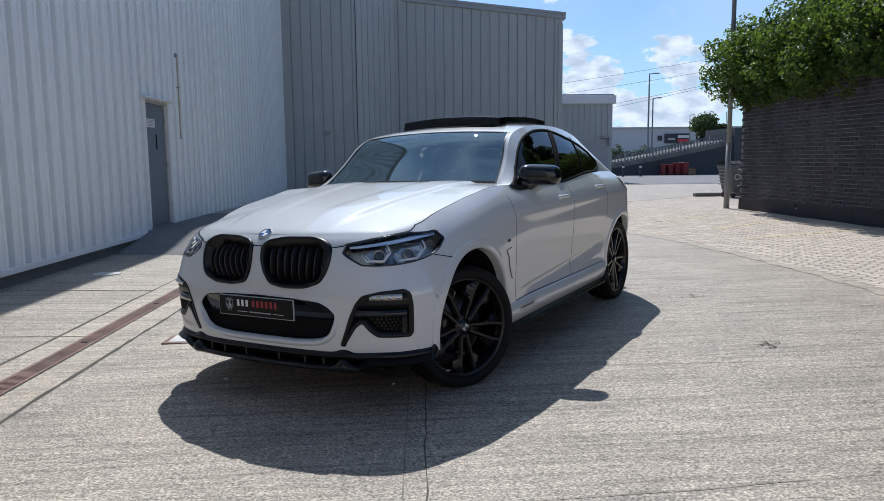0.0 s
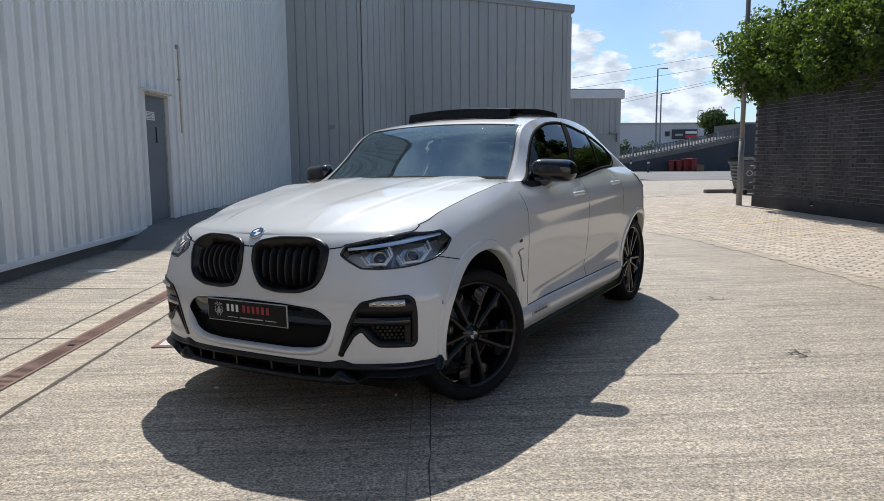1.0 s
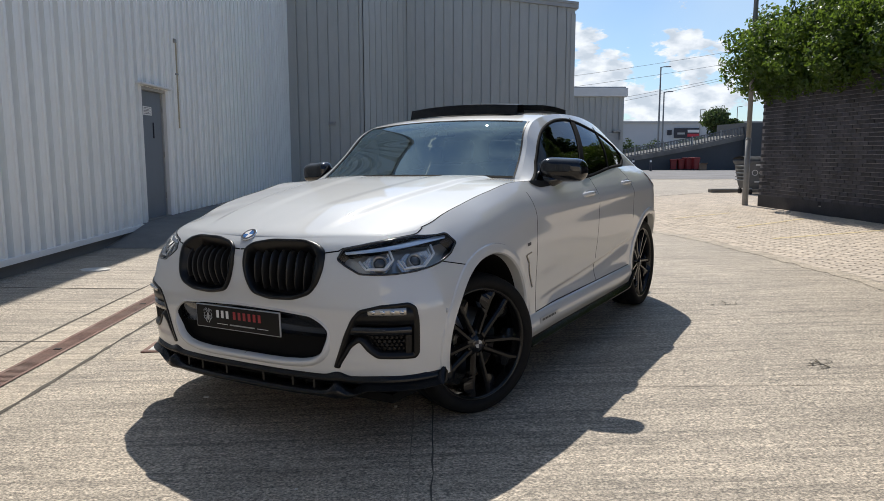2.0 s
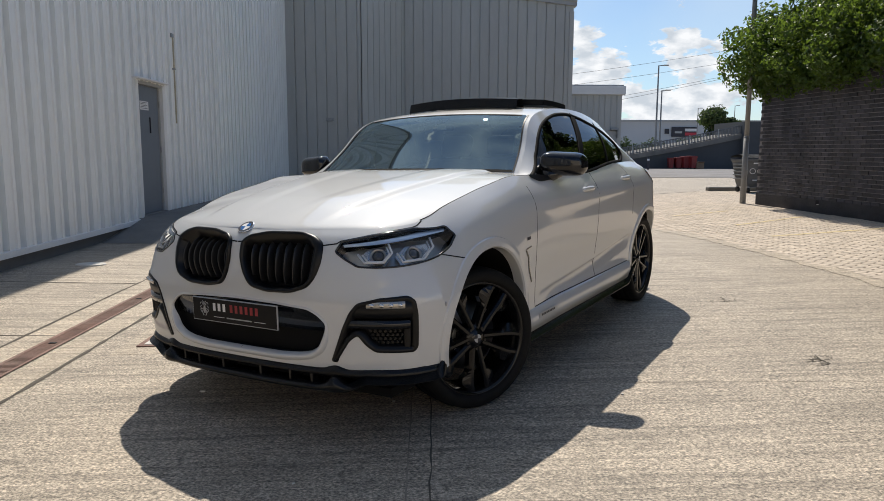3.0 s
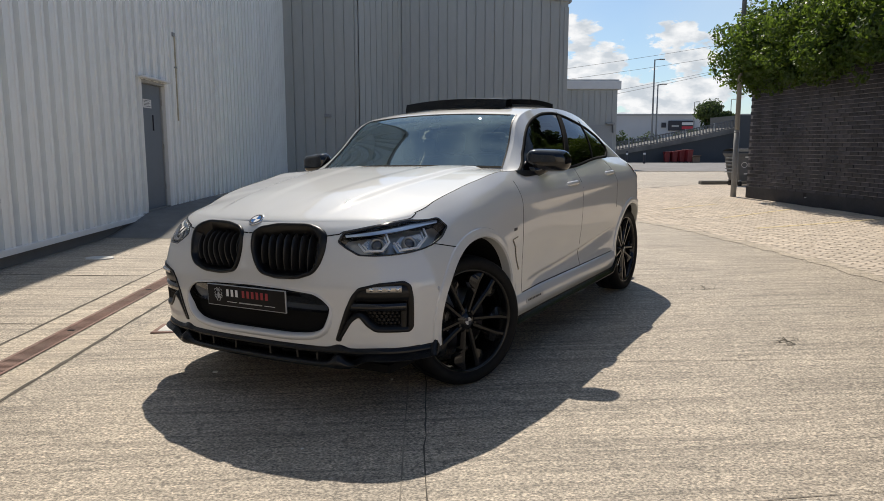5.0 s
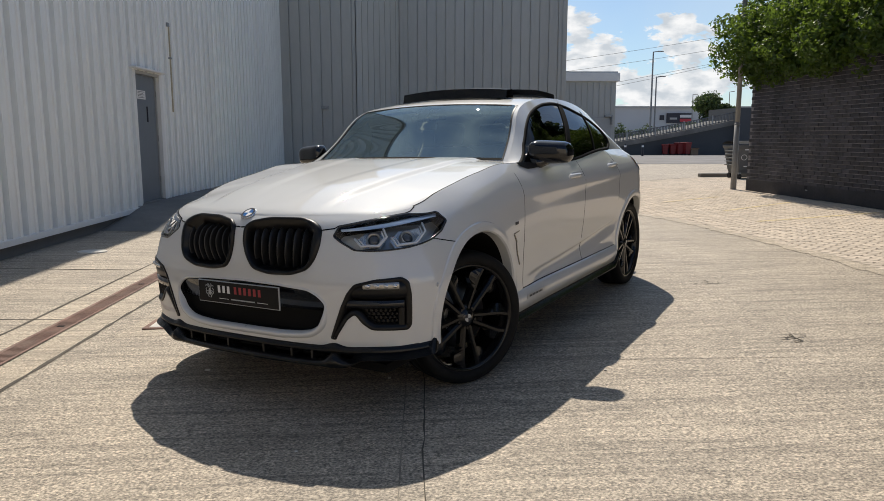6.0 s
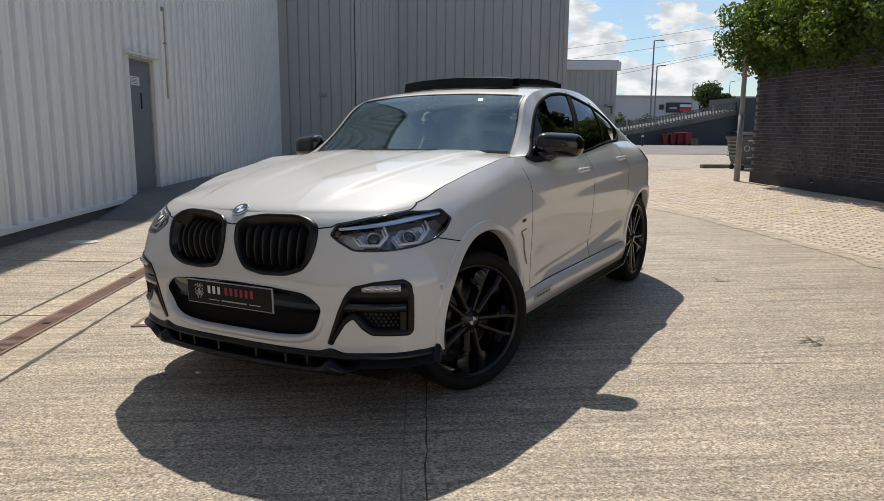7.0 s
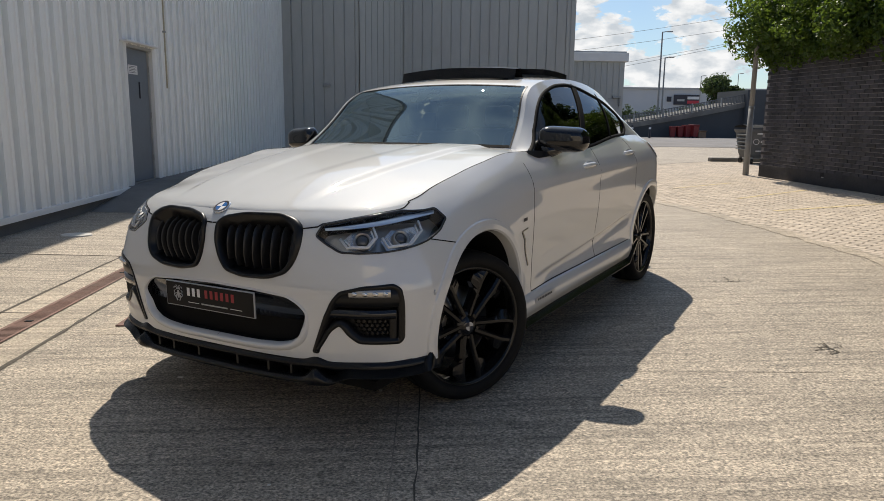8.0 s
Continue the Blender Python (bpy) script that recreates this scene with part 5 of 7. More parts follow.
for side in (1, -1):
    for k, (name, mat_, label) in PANELS.items():
        q = W_QUADS[kind == k]
        used, inv = np.unique(q, return_inverse=True)
        panel[k, side] = shell(name, W_PTS[used], inv.reshape(-1, 4), mat_, car, side, label)

# bonnet
us, vv = np.linspace(0, HOOD_END, 130), np.linspace(-1, 1, 161)
U, V = np.meshgrid(us, vv, indexing="ij")
hp = hood_point(U, np.abs(V))
hp[..., 1] *= np.where(V < 0, -1, 1)
bm = bmesh.new()
grid_mesh(bm, hp)
bonnet = part("bonnet", face_out(bm), M_PAINT, car, "", True)


for side in (1, -1):
    ribbon("shut_line", lambda u, w: hood_point(u, np.asarray(w)), [(0.69, 0.994), (HOOD_END - 0.002, 0.992)], 0.005, 0.0012, M_MATT_BLACK, bonnet, side)
    ribbon("shut_line", body_wall, [(0.0005, 0.88), (phi_of(0.034, 0.882), 0.882)], 0.006, 0.0012, M_MATT_BLACK, bonnet, side)
    ribbon("shut_line", body_wall, [(phi_of(0.452, 0.875), 0.875), (0.345, 0.883), (0.363, 0.8935), (0.472, 0.9155), (0.575, 0.9305), (0.648, 0.9375), (0.668, 0.943), (0.684, 0.9535), (0.694, float(wall_top(np.array([0.694]))[0]))], 0.006, 0.0012, M_MATT_BLACK, bonnet, side)
    # panel gaps
    fd_, rd_ = panel[2, side], panel[3, side]

    def side_at(x, z):
        return 1 + (x - X_FRONT * float(smoothstep(0.62, 0.86, z))) / (X_REAR - X_FRONT * float(smoothstep(0.62, 0.86, z)))

    for owner, x, z0, z1 in ((fd_, DOOR_F, 0.33, 1.07), (rd_, DOOR_B, 0.33, 1.1), (rd_, DOOR_R, 0.76, 1.13)):
        lean = 0.03 if x == DOOR_B else 0.0
        ribbon("shut_line", body_wall, [(side_at(x + lean * (z - 0.7), z), z) for z in np.linspace(z0, z1, 24)], 0.0035, 0.0008, M_MATT_BLACK, owner, side)
    for owner, x0, x1 in ((fd_, DOOR_F, DOOR_B), (rd_, DOOR_B, -2.36)):
        ribbon("shut_line", body_wall, [(side_at(x, 0.41), 0.41) for x in np.linspace(x0, x1, 20)], 0.005, 0.001, M_MATT_BLACK, owner, side)
    ribbon("shut_line", body_wall, [(0.715, 0.82), (0.79, 0.8), (0.86, 0.782)], 0.005, 0.001, M_MATT_BLACK, panel[0, side], side)


# ---- lamps, grilles and intakes at the front ----
def inward(par_piece, depth):
    pts, quads, par = par_piece
    n = normals_of(wall_share, par)
    return pts - n * depth, quads


for side in (1, -1):
    # kidney grille
    g = thing("kidney_grille", "", "")
    g.parent = car
    del_keys = [k for k in g.keys()]
    for k in del_keys:
        del g[k]
    frame_part("grille_frame", body_wall, KIDNEY, [(-0.002, -0.012), (0.0, 0.006), (0.005, 0.014), (0.013, 0.015), (0.019, 0.006), (0.022, -0.05)], M_GRILLE_BLACK, g, side, "gloss black surround", 0.012, lambda q: 1 + 1.1 * smoothstep(0.34, 0.44, q[1]) * smoothstep(0.7, 0.8, q[2]))
    kp, kq = inward(pieces[1], 0.075)
    shell("grille_back", kp, kq, M_MATT_BLACK, g, side)
    for j in range(8):
        y = 0.075 + j * 0.0465
        path = []
        for z in np.linspace(0.7, 0.905, 12):
            ph = phi_of(y + 0.012 * math.sin((z - 0.7) * 15.3), z)
            n = normals_of(body_wall, np.array([ph, z]))
            path.append(tuple(body_wall(ph, z) - n * (0.012 + 0.03 * (1 - math.sin((z - 0.69) * 14)))))
        if y > 0.36:
            path = path[1:-1]
        bm = bmesh.new()
        rows = [[(p[0] + dx, (p[1] + dy) * side, p[2]) for dx, dy in ((-0.04, -0.004), (0.0, -0.003), (0.003, 0.0), (0.0, 0.003), (-0.04, 0.004))] for p in path]
        grid_mesh(bm, rows)
        part("grille_bar", face_out(bm), M_GRILLE_BAR, g, "", True)

    # headlamp
    h = part("headlamp", bmesh.new(), M_MATT_BLACK, car, "clear headlamp with twin angular light guides")
    lp, lq = inward(pieces[3], 0.07)
    shell("housing", lp, lq, M_LAMP_GREY, h, side)
    frame_part("lamp_seal", wall_share, to_share(LAMP), [(-0.003, 0.0), (-0.002, 0.0025), (0.005, 0.0025), (0.0065, -0.004), (0.009, -0.07)], M_GLOSS_BLACK, h, side, "", 0.012)
    shell("lens", pieces[3][0], pieces[3][1], M_LENS, h, side)
    wp = lambda u, z, d: body_wall(u, z) - normals_of(body_wall, np.array([u, z])) * d
    for hexa in ([(0.405, 0.842), (0.418, 0.808), (0.488, 0.808), (0.529, 0.848), (0.53, 0.884)], [(0.546, 0.846), (0.558, 0.808), (0.642, 0.812), (0.698, 0.858), (0.701, 0.895)]):
        hx = np.array(hexa)
        c0 = hx.mean(0)
        for k_in, d, r in ((1.0, 0.008, 0.0055), (0.8, 0.014, 0.004)):
            q = c0 + (hx - c0) * k_in
            bm = bmesh.new()
            tube(bm, [tuple(np.array(wp(a, z, d)) * np.array([1, side, 1])) for a, z in q], r, 6)
            part("light_guide", bm, M_ENAMEL_WHITE, h, "white light guide", True)
        bm = bmesh.new()
        ring_ = [tuple(np.array(wp(a, z, 0.05)) * np.array([1, side, 1])) for a, z in list(c0 + (hx - c0) * 1.02) + [(c0[0] - 0.02, c0[1] + 0.05)]]
        bm.faces.new([bm.verts.new(p) for p in ring_])
        part("reflector", bm, M_BOWL, h, "bright reflector bowl")
        c, n = wp(c0[0], c0[1] + 0.008, 0.045), normals_of(body_wall, c0)
        n, c = np.array([n[0], n[1] * side, n[2]]), np.array([c[0], c[1] * side, c[2]])
        m = Matrix.Translation(c) @ Vector(n).to_track_quat("Z", "Y").to_matrix().to_4x4()
        bm = bmesh.new()
        bmesh.ops.create_uvsphere(bm, u_segments=20, v_segments=10, radius=0.026, matrix=m @ Matrix.Diagonal((1, 1, 0.5, 1)))
        part("projector", bm, M_PROJECTOR, h, "dark projector lens", True)
        bm = lathe(bmesh.new(), [(0.026, 0.0), (0.03, 0.008), (0.036, 0.006), (0.038, -0.02)], 24, "z")
        bmesh.ops.transform(bm, matrix=m, verts=bm.verts)
        part("projector_ring", bm, M_LAMP_GREY, h, "", True)
    bm = bmesh.new()
    grid_mesh(bm, [[tuple(np.array(wp(u, zz, d)) * np.array([1, side, 1])) for zz, d in ((0.872 + 0.108 * (u - 0.365), 0.012), (0.880 + 0.104 * (u - 0.365) + 0.006 * smoothstep(0.38, 0.6, u), 0.006), (min(0.886 + 0.13 * (u - 0.365), 0.925), 0.014))] for u in np.linspace(0.366, 0.772, 30)])
    part("brow", bm, M_BROW, h, "pale blue upper light blade", True)
    bm = bmesh.new()
    grid_mesh(bm, [[tuple(np.array(wp(u, zz, d)) * np.array([1, side, 1])) for zz, d in ((0.786, 0.012), (0.795, 0.055))] for u in np.linspace(0.4, 0.63, 16)])
    part("lower_blade", bm, M_SILVER, h, "", True)

    # outer intake with its small lamp
    f = part("fog_surround", bmesh.new(), M_GLOSS_BLACK, car, "gloss black outer intake")
    fp, fq = inward(pieces[4], 0.03)
    shell("intake_back", fp, fq, M_MATT_BLACK, f, side)
    frame_part("bezel", body_wall, FOG, [(-0.003, -0.004), (-0.001, 0.004), (0.012, 0.004), (0.026, -0.012), (0.03, -0.04)], M_GRILLE_BLACK, f, side, "", 0.012)
    bm = bmesh.new()
    grid_mesh(bm, [[tuple(np.array(wp(u, zz, d)) * np.array([1, side, 1])) for zz, d in ((0.652, 0.008), (0.648, 0.003), (0.605, 0.001), (0.575, 0.006), (0.57, 0.03))] for u in np.linspace(0.345, 0.605, 24)])
    part("upper_blade", face_out(bm), M_GRILLE_BLACK, f, "", True)
    bm = bmesh.new()
    grid_mesh(bm, [[tuple(np.array(wp(u, zz, d)) * np.array([1, side, 1])) for zz, d in ((0.566, 0.03), (0.562, 0.004), (0.528, 0.004), (0.522, 0.035))] for u in np.linspace(0.312, 0.585, 24)])
    part("lower_blade", face_out(bm), M_GLOSS_BLACK, f, "", True)
    bm = bmesh.new()
    grid_mesh(bm, [[tuple(np.array(wp(u, zz, d)) * np.array([1, side, 1])) for u, d in ((0.556, 0.03), (0.56, 0.006), (0.588, 0.004), (0.594, 0.03))] for zz in np.linspace(0.43, 0.56, 10)])
    part("side_blade", face_out(bm), M_GRILLE_BLACK, f, "", True)
    lamp = part("fog_lamp", bmesh.new(), M_GLOSS_BLACK, f, "clear strip of small lamps")
    bm = bmesh.new()
    grid_mesh(bm, [[tuple(np.array(wp(u, zz, d)) * np.array([1, side, 1])) for zz, d in ((0.617, 0.0), (0.621, -0.004), (0.643, -0.004), (0.648, 0.0))] for u in np.linspace(0.4, 0.562, 16)])
    part("lamp_strip", face_out(bm), M_LAMP_GREY, f, "", True)
    for j in range(4):
        u = 0.405 + j * 0.04
        c = np.array(wp(u + 0.014, 0.632, -0.003)) * np.array([1, side, 1])
        bm = bmesh.new()
        bmesh.ops.create_uvsphere(bm, u_segments=10, v_segments=6, radius=0.011, matrix=Matrix.Translation(c) @ Matrix.Diagonal((0.6, 1.5, 0.85, 1)))
        me = bpy.data.meshes.new("lamp_cell")
        bm.to_mesh(me)
        bm.free()
        me.materials.append(M_CHROME)
        me.shade_smooth()
        o = new("lamp_cell", me)
        o.parent = f
    for r in range(5):
        for c_ in range(7):
            u, z = 0.405 + c_ * 0.022 + (r % 2) * 0.011, 0.45 + r * 0.0165
            if u > 0.55 or (u < 0.43 and z < 0.475):
                continue
            c = np.array(wp(u, z, 0.026)) * np.array([1, side, 1])
            bm = bmesh.new()
            bmesh.ops.create_cone(bm, cap_ends=True, segments=6, radius1=0.0125, radius2=0.0095, depth=0.008, matrix=Matrix.Translation(c) @ Matrix.Rotation(radians(90), 4, "Y") @ Matrix.Diagonal((0.8, 1.3, 1, 1)))
            part("mesh_cell", bm, M_SATIN_BLACK, f)

    # centre intake
    ip, iq = inward(pieces[2], 0.05)
    shell("centre_intake", ip, iq, M_MATT_BLACK, car, side, "black centre intake")
    across = np.linspace(0.001, 0.24, 12)
    half = [tuple(q) for q in to_wall([(y, 0.62 - 0.0286 * y) for y in across])] + [(u, z) for u, z in INTAKE if u > phi_of(0.245, z)] + [tuple(q) for q in to_wall([(y, 0.387) for y in across[::-1]])]
    bm = bmesh.new()
    lip = np.array(half)
    base, nrm = body_wall(lip[:, 0], lip[:, 1]), normals_of(body_wall, lip)
    grid_mesh(bm, [[tuple((base[k] - nrm[k] * d) * np.array([1, side, 1])) for d in (0.001, 0.012, 0.055)] for k in range(len(lip))])
    part("intake_wall", bm, M_MATT_BLACK, car)
    along = np.gradient(base, axis=0)
    along /= np.maximum(np.linalg.norm(along, axis=1, keepdims=True), 1e-9)
    away = np.cross(nrm, along)
    away *= np.sign(np.sum((base - np.array([0.68, 0.0, 0.51])) * away, axis=1, keepdims=True))
    low_ = 0.35 + 0.65 * smoothstep(0.54, 0.46, lip[:, 1])
    bm = bmesh.new()
    grid_mesh(bm, [[tuple((base[k] + away[k] * o * low_[k] + nrm[k] * h * low_[k]) * np.array([1, side, 1])) for o, h in ((0.03, -0.001), (0.022, 0.009), (0.008, 0.013), (0.0, 0.008), (-0.004, -0.02))] for k in range(len(lip))])
    part("intake_lip", face_out(bm), M_PAINT, panel[0, side], "", True)
    bm = bmesh.new()
    grid_mesh(bm, [[tuple(np.array(wp(phi_of(max(y, 1e-4), zz), zz, d)) * np.array([1, side, 1])) for zz, d in ((0.617 - 0.05 * y, 0.006), (0.609 - 0.05 * y, 0.014), (0.505, 0.02), (0.498, 0.05))] for y in np.linspace(0.0, 0.472, 20)])
    part("intake_panel", face_out(bm), M_GLOSS_BLACK, car, "gloss black panel in the centre intake", True)
    # parking sensor
    c = np.array(wp(0.762, 0.612, -0.001)) * np.array([1, side, 1])
    bm = bmesh.new()
    bmesh.ops.create_uvsphere(bm, u_segments=12, v_segments=6, radius=0.011, matrix=Matrix.Translation(c) @ Matrix.Diagonal((0.5, 0.6, 1, 1)))
    part("parking_sensor", bm, M_SILVER, panel[0, side], "", True)

    # front splitter: a thin upper lip, an open slot, and a lower blade that rises to a winglet
    for name, sec_of in (("splitter_lip", lambda u, w: ((-0.03, 0.345 + 0.008 * smoothstep(0.3, 0.5, u) + 0.02 * w), (0.006, 0.342 + 0.008 * smoothstep(0.3, 0.5, u) + 0.02 * w), (0.018, 0.325), (0.014, 0.31), (-0.05, 0.304))),
                         ("front_splitter", lambda u, w: ((-0.06, 0.272), (0.016, 0.276 + 0.045 * w + 0.05 * smoothstep(0.31, 0.4, u) + 0.1 * smoothstep(0.7, 0.79, u)), (0.036 + 0.014 * w, 0.268 + 0.03 * w + 0.02 * smoothstep(0.33, 0.42, u) + 0.05 * smoothstep(0.7, 0.79, u)), (0.041 + 0.014 * w, 0.26 + 0.035 * smoothstep(0.31, 0.42, u)), (0.032 + 0.01 * w, 0.248 + 0.04 * smoothstep(0.31, 0.42, u)), (-0.12, 0.246 + 0.03 * smoothstep(0.31, 0.42, u))))):
        bm = bmesh.new()
        rows = []
        for u in np.linspace(0, 0.80, 70):
            base = body_wall(u, 0.31)
            n = normals_of(body_wall, np.array([u, 0.31]))
            n = np.array([n[0], n[1], 0]) / math.hypot(n[0], n[1])
            wing = math.exp(-((u - 0.275) / 0.03) ** 2)
            end = float(smoothstep(0.8, 0.72, u))
            rows.append([tuple((base + n * (o * (end if o > 0 else 1)) + np.array([0, 0, float(z) - 0.31])) * np.array([1, side, 1])) for o, z in sec_of(u, wing)])
        grid_mesh(bm, rows)
        part(name, face_out(bm), M_SATIN_BLACK, car, "black front splitter blade", True)
    for u in (0.03, 0.115, 0.19):
        base, n = body_wall(u, 0.29), normals_of(body_wall, np.array([u, 0.29]))
        q = [base + n * 0.02, base - n * 0.06]
        part("splitter_fin", boxed(min(a[0] for a in q), max(a[0] for a in q), side * base[1] - 0.006, side * base[1] + 0.006, 0.25, 0.325), M_SATIN_BLACK, car)

# joined across the centre: badge and plate
def blank_badge(name, m, r, parent, label):
    b = part(name, bmesh.new(), M_GLOSS_BLACK, parent, label)
    b.matrix_basis = m
    ring = lathe(bmesh.new(), [(0, 0), (r, 0), (r, 0.003), (r * 0.94, 0.006), (r * 0.72, 0.005), (0, 0.005)], 36, "z")
    part("badge_ring", face_out(ring), M_CHROME if r > 0.035 else M_GLOSS_BLACK, b, "", True)
    band = lathe(bmesh.new(), [(r * 0.68, 0.0062), (r * 0.9, 0.0066), (r * 0.9, 0.0055)], 36, "z")
    part("badge_band", band, M_BOARD, b)
    for k in range(4):
        bm = bmesh.new()
        ctr = bm.verts.new((0, 0, 0.0068))
        arc = [bm.verts.new((r * 0.66 * math.cos(a), r * 0.66 * math.sin(a), 0.0068)) for a in np.linspace(k * math.pi / 2, (k + 1) * math.pi / 2, 9)]
        for a, c in zip(arc, arc[1:]):
            bm.faces.new((ctr, a, c))
        part("badge_quarter", bm, M_BLUE if k % 2 else M_ENAMEL_WHITE, b)
    return b


blank_badge("bonnet_badge", Matrix.Translation((0.598, 0.0, float(HOOD_Z(0.598)) + 0.002)) @ Matrix.Rotation(radians(32), 4, "Y"), 0.041, bonnet, "round enamelled badge")

plate = part("number_plate", boxed(0.690, 0.699, -0.272, 0.272, 0.497, 0.609, 0.002), M_SILVER, car, "black show plate with a pale border")
part("plate_face", boxed(0.6985, 0.7005, -0.268, 0.268, 0.501, 0.605, 0.001), M_PLATE, plate)
part("plate_rule", boxed(0.7006, 0.7011, -0.13, -0.06, 0.521, 0.5235), M_PRINT, plate)
part("plate_rule", boxed(0.7006, 0.7011, 0.13, 0.20, 0.521, 0.5235), M_PRINT, plate)
part("small_print", boxed(0.7006, 0.7011, -0.045, 0.115, 0.5195, 0.5255), M_TRIM_GREY, plate)
# an ornamental crest: a core and mirrored curls
crest = bmesh.new()
bmesh.ops.create_circle(crest, cap_ends=True, segments=6, radius=0.012, matrix=Matrix.Translation((0.7008, -0.19, 0.552)) @ Matrix.Rotation(radians(90), 4, "Y") @ Matrix.Diagonal((1.7, 0.8, 1, 1)))
for m_ in (-1, 1):
    for curl in ([(0.006, 0.522), (0.014, 0.536), (0.012, 0.548)], [(0.01, 0.556), (0.022, 0.552), (0.026, 0.564), (0.018, 0.57)], [(0.008, 0.572), (0.014, 0.585), (0.024, 0.584), (0.026, 0.577)], [(0.003, 0.575), (0.006, 0.588), (0.012, 0.592)], [(0.016, 0.538), (0.024, 0.543), (0.027, 0.552)]):
        tube(crest, [(0.7008, -0.19 + m_ * y, z) for y, z in curl], 0.0022, 5)
part("crest_mark", crest, M_TRIM_GREY, plate)


plate.location = (0.0, -0.012, 0.0)
for k in range(3):
    part("plain_bar", boxed(0.7006, 0.7012, -0.132 + 0.032 * k, -0.115 + 0.032 * k, 0.551, 0.587), M_PRINT, plate)
for k in range(6):
    part("plain_bar", boxed(0.7006, 0.7012, -0.021 + 0.032 * k, -0.004 + 0.032 * k, 0.551, 0.587), M_RED_PAINT, plate)

# ---- cabin: pillars, roof and glass ----
ts, ws2 = np.linspace(0, 1, 241), np.linspace(0, 1, 46)
DLO = np.array(rounded([(0.004, 0.006), (0.014, 0.42), (0.152, 0.735), (0.319, 0.81), (0.42, 0.885), (0.48, 0.922), (0.551, 0.924), (0.61, 0.872), (0.665, 0.79), (0.752, 0.69), (0.815, 0.56), (0.84, 0.36), (0.83, 0.16), (0.802, 0.02), (0.7, 0.012), (0.4, 0.008), (0.2, 0.004)], 0.02, 4))
side_bits = cut_surface(side_point, ts, ws2, [DLO])
tv = np.linspace(-1, 1, 81)
SCREEN = np.array(rounded([(0.015, -0.965), (0.372, -0.955), (0.372, 0.955), (0.015, 0.965)], 0.03, 4))
BACK = np.array(rounded([(0.7, -0.86), (0.93, -0.86), (0.93, 0.86), (0.7, 0.86)], 0.03, 4))
HATCH = np.array(rounded([(0.43, -0.7), (0.6, -0.7), (0.6, 0.7), (0.43, 0.7)], 0.03, 4))
top_bits = cut_surface(top_point, ts, tv, [SCREEN, BACK, HATCH])
roof = shell("roof", top_bits[0][0], top_bits[0][1], M_PAINT, car, 1)
shell("windscreen", top_bits[1][0], top_bits[1][1], M_WINDSCREEN, car, 1, "tinted windscreen")
shell("rear_window", top_bits[2][0], top_bits[2][1], M_PRIVACY, car, 1, "dark tailgate glass")


def top_ribbon(name, path, w, h, mat_, parent, label=""):
    return ribbon(name, top_point, path, w, h, mat_, parent, 1, label)


top_ribbon("screen_band", [(0.022, v) for v in np.linspace(-0.95, 0.95, 40)], 0.022, 0.002, M_MATT_BLACK, roof, "black lower screen band")
top_ribbon("screen_band", [(0.366, v) for v in np.linspace(-0.9, 0.9, 40)], 0.02, 0.002, M_MATT_BLACK, roof)
for v, wide in ((-0.948, 0.026), (0.958, 0.01)):
    top_ribbon("screen_band", [(t, v) for t in np.linspace(0.015, 0.37, 30)], wide, 0.002, M_GRILLE_BLACK, roof)
for side in (1, -1):
    shell("pillar_frame", side_bits[0][0], side_bits[0][1], M_PAINT, car, side)
    gp, gq, gpar = side_bits[1]
    gt, gw = gpar[gq].mean(1).T
    after_b, after_c = gt + 0.164 * (0.5 - gw) > 0.518, gt + 0.097 * (0.5 - gw) > 0.683
    for name, mine in (("front_window", ~after_b), ("rear_window_side", after_b & ~after_c), ("quarter_window", after_c)):
        q = gq[mine]
        used, inv = np.unique(q, return_inverse=True)
        n = normals_of(side_point, gpar[used])
        shell(name, gp[used] - n * 0.004, inv.reshape(-1, 4), M_PRIVACY, car, side, "dark tinted side glass")
    frame_part("window_trim", side_point, DLO, [(-0.004, -0.002), (-0.003, 0.004), (0.009, 0.005), (0.018, 0.001), (0.02, -0.01)], M_MATT_BLACK, car, side, "black window surround", 0.012)
    for t_top, t_low, w in ((0.582, 0.448, 0.055), (0.714, 0.637, 0.02)):
        ribbon("pillar_trim", side_point, [(t_top + (t_low - t_top) * k, 0.9 - 0.87 * k if t_top < 0.7 else 0.83 - 0.8 * k) for k in np.linspace(0, 1, 16)], w, 0.002, M_MATT_BLACK, car, side, "black pillar cover")
# sensor pod behind the head of the screen, with its two pale windows
pod = part("sensor_pod", bmesh.new(), M_MATT_BLACK, car, "dark sensor pod behind the windscreen")


def pod_plate(name, outline, drop, mat_, label=""):
    bm = bmesh.new()
    f = bm.faces.new([bm.verts.new(tuple(top_point(t, v) - normals_of(top_point, np.array([t, v])) * drop)) for t, v in outline])
    up = bmesh.ops.extrude_face_region(bm, geom=[f])
    bmesh.ops.translate(bm, verts=[q for q in up["geom"] if isinstance(q, bmesh.types.BMVert)], vec=(-0.012, 0, -0.012))
    part(name, face_out(bm), mat_, pod, label)


pod_plate("pod_cover", [(0.352, -0.13), (0.352, 0.13), (0.318, 0.12), (0.31, 0.05), (0.262, 0.03), (0.258, -0.03), (0.31, -0.05), (0.318, -0.12)], 0.008, M_MATT_BLACK)
for s_ in (1, -1):
    pod_plate("pod_window", [(0.343, 0.045 * s_), (0.322, 0.055 * s_), (0.322, 0.105 * s_)], 0.004, M_WHITE, "pale triangular sensor window")
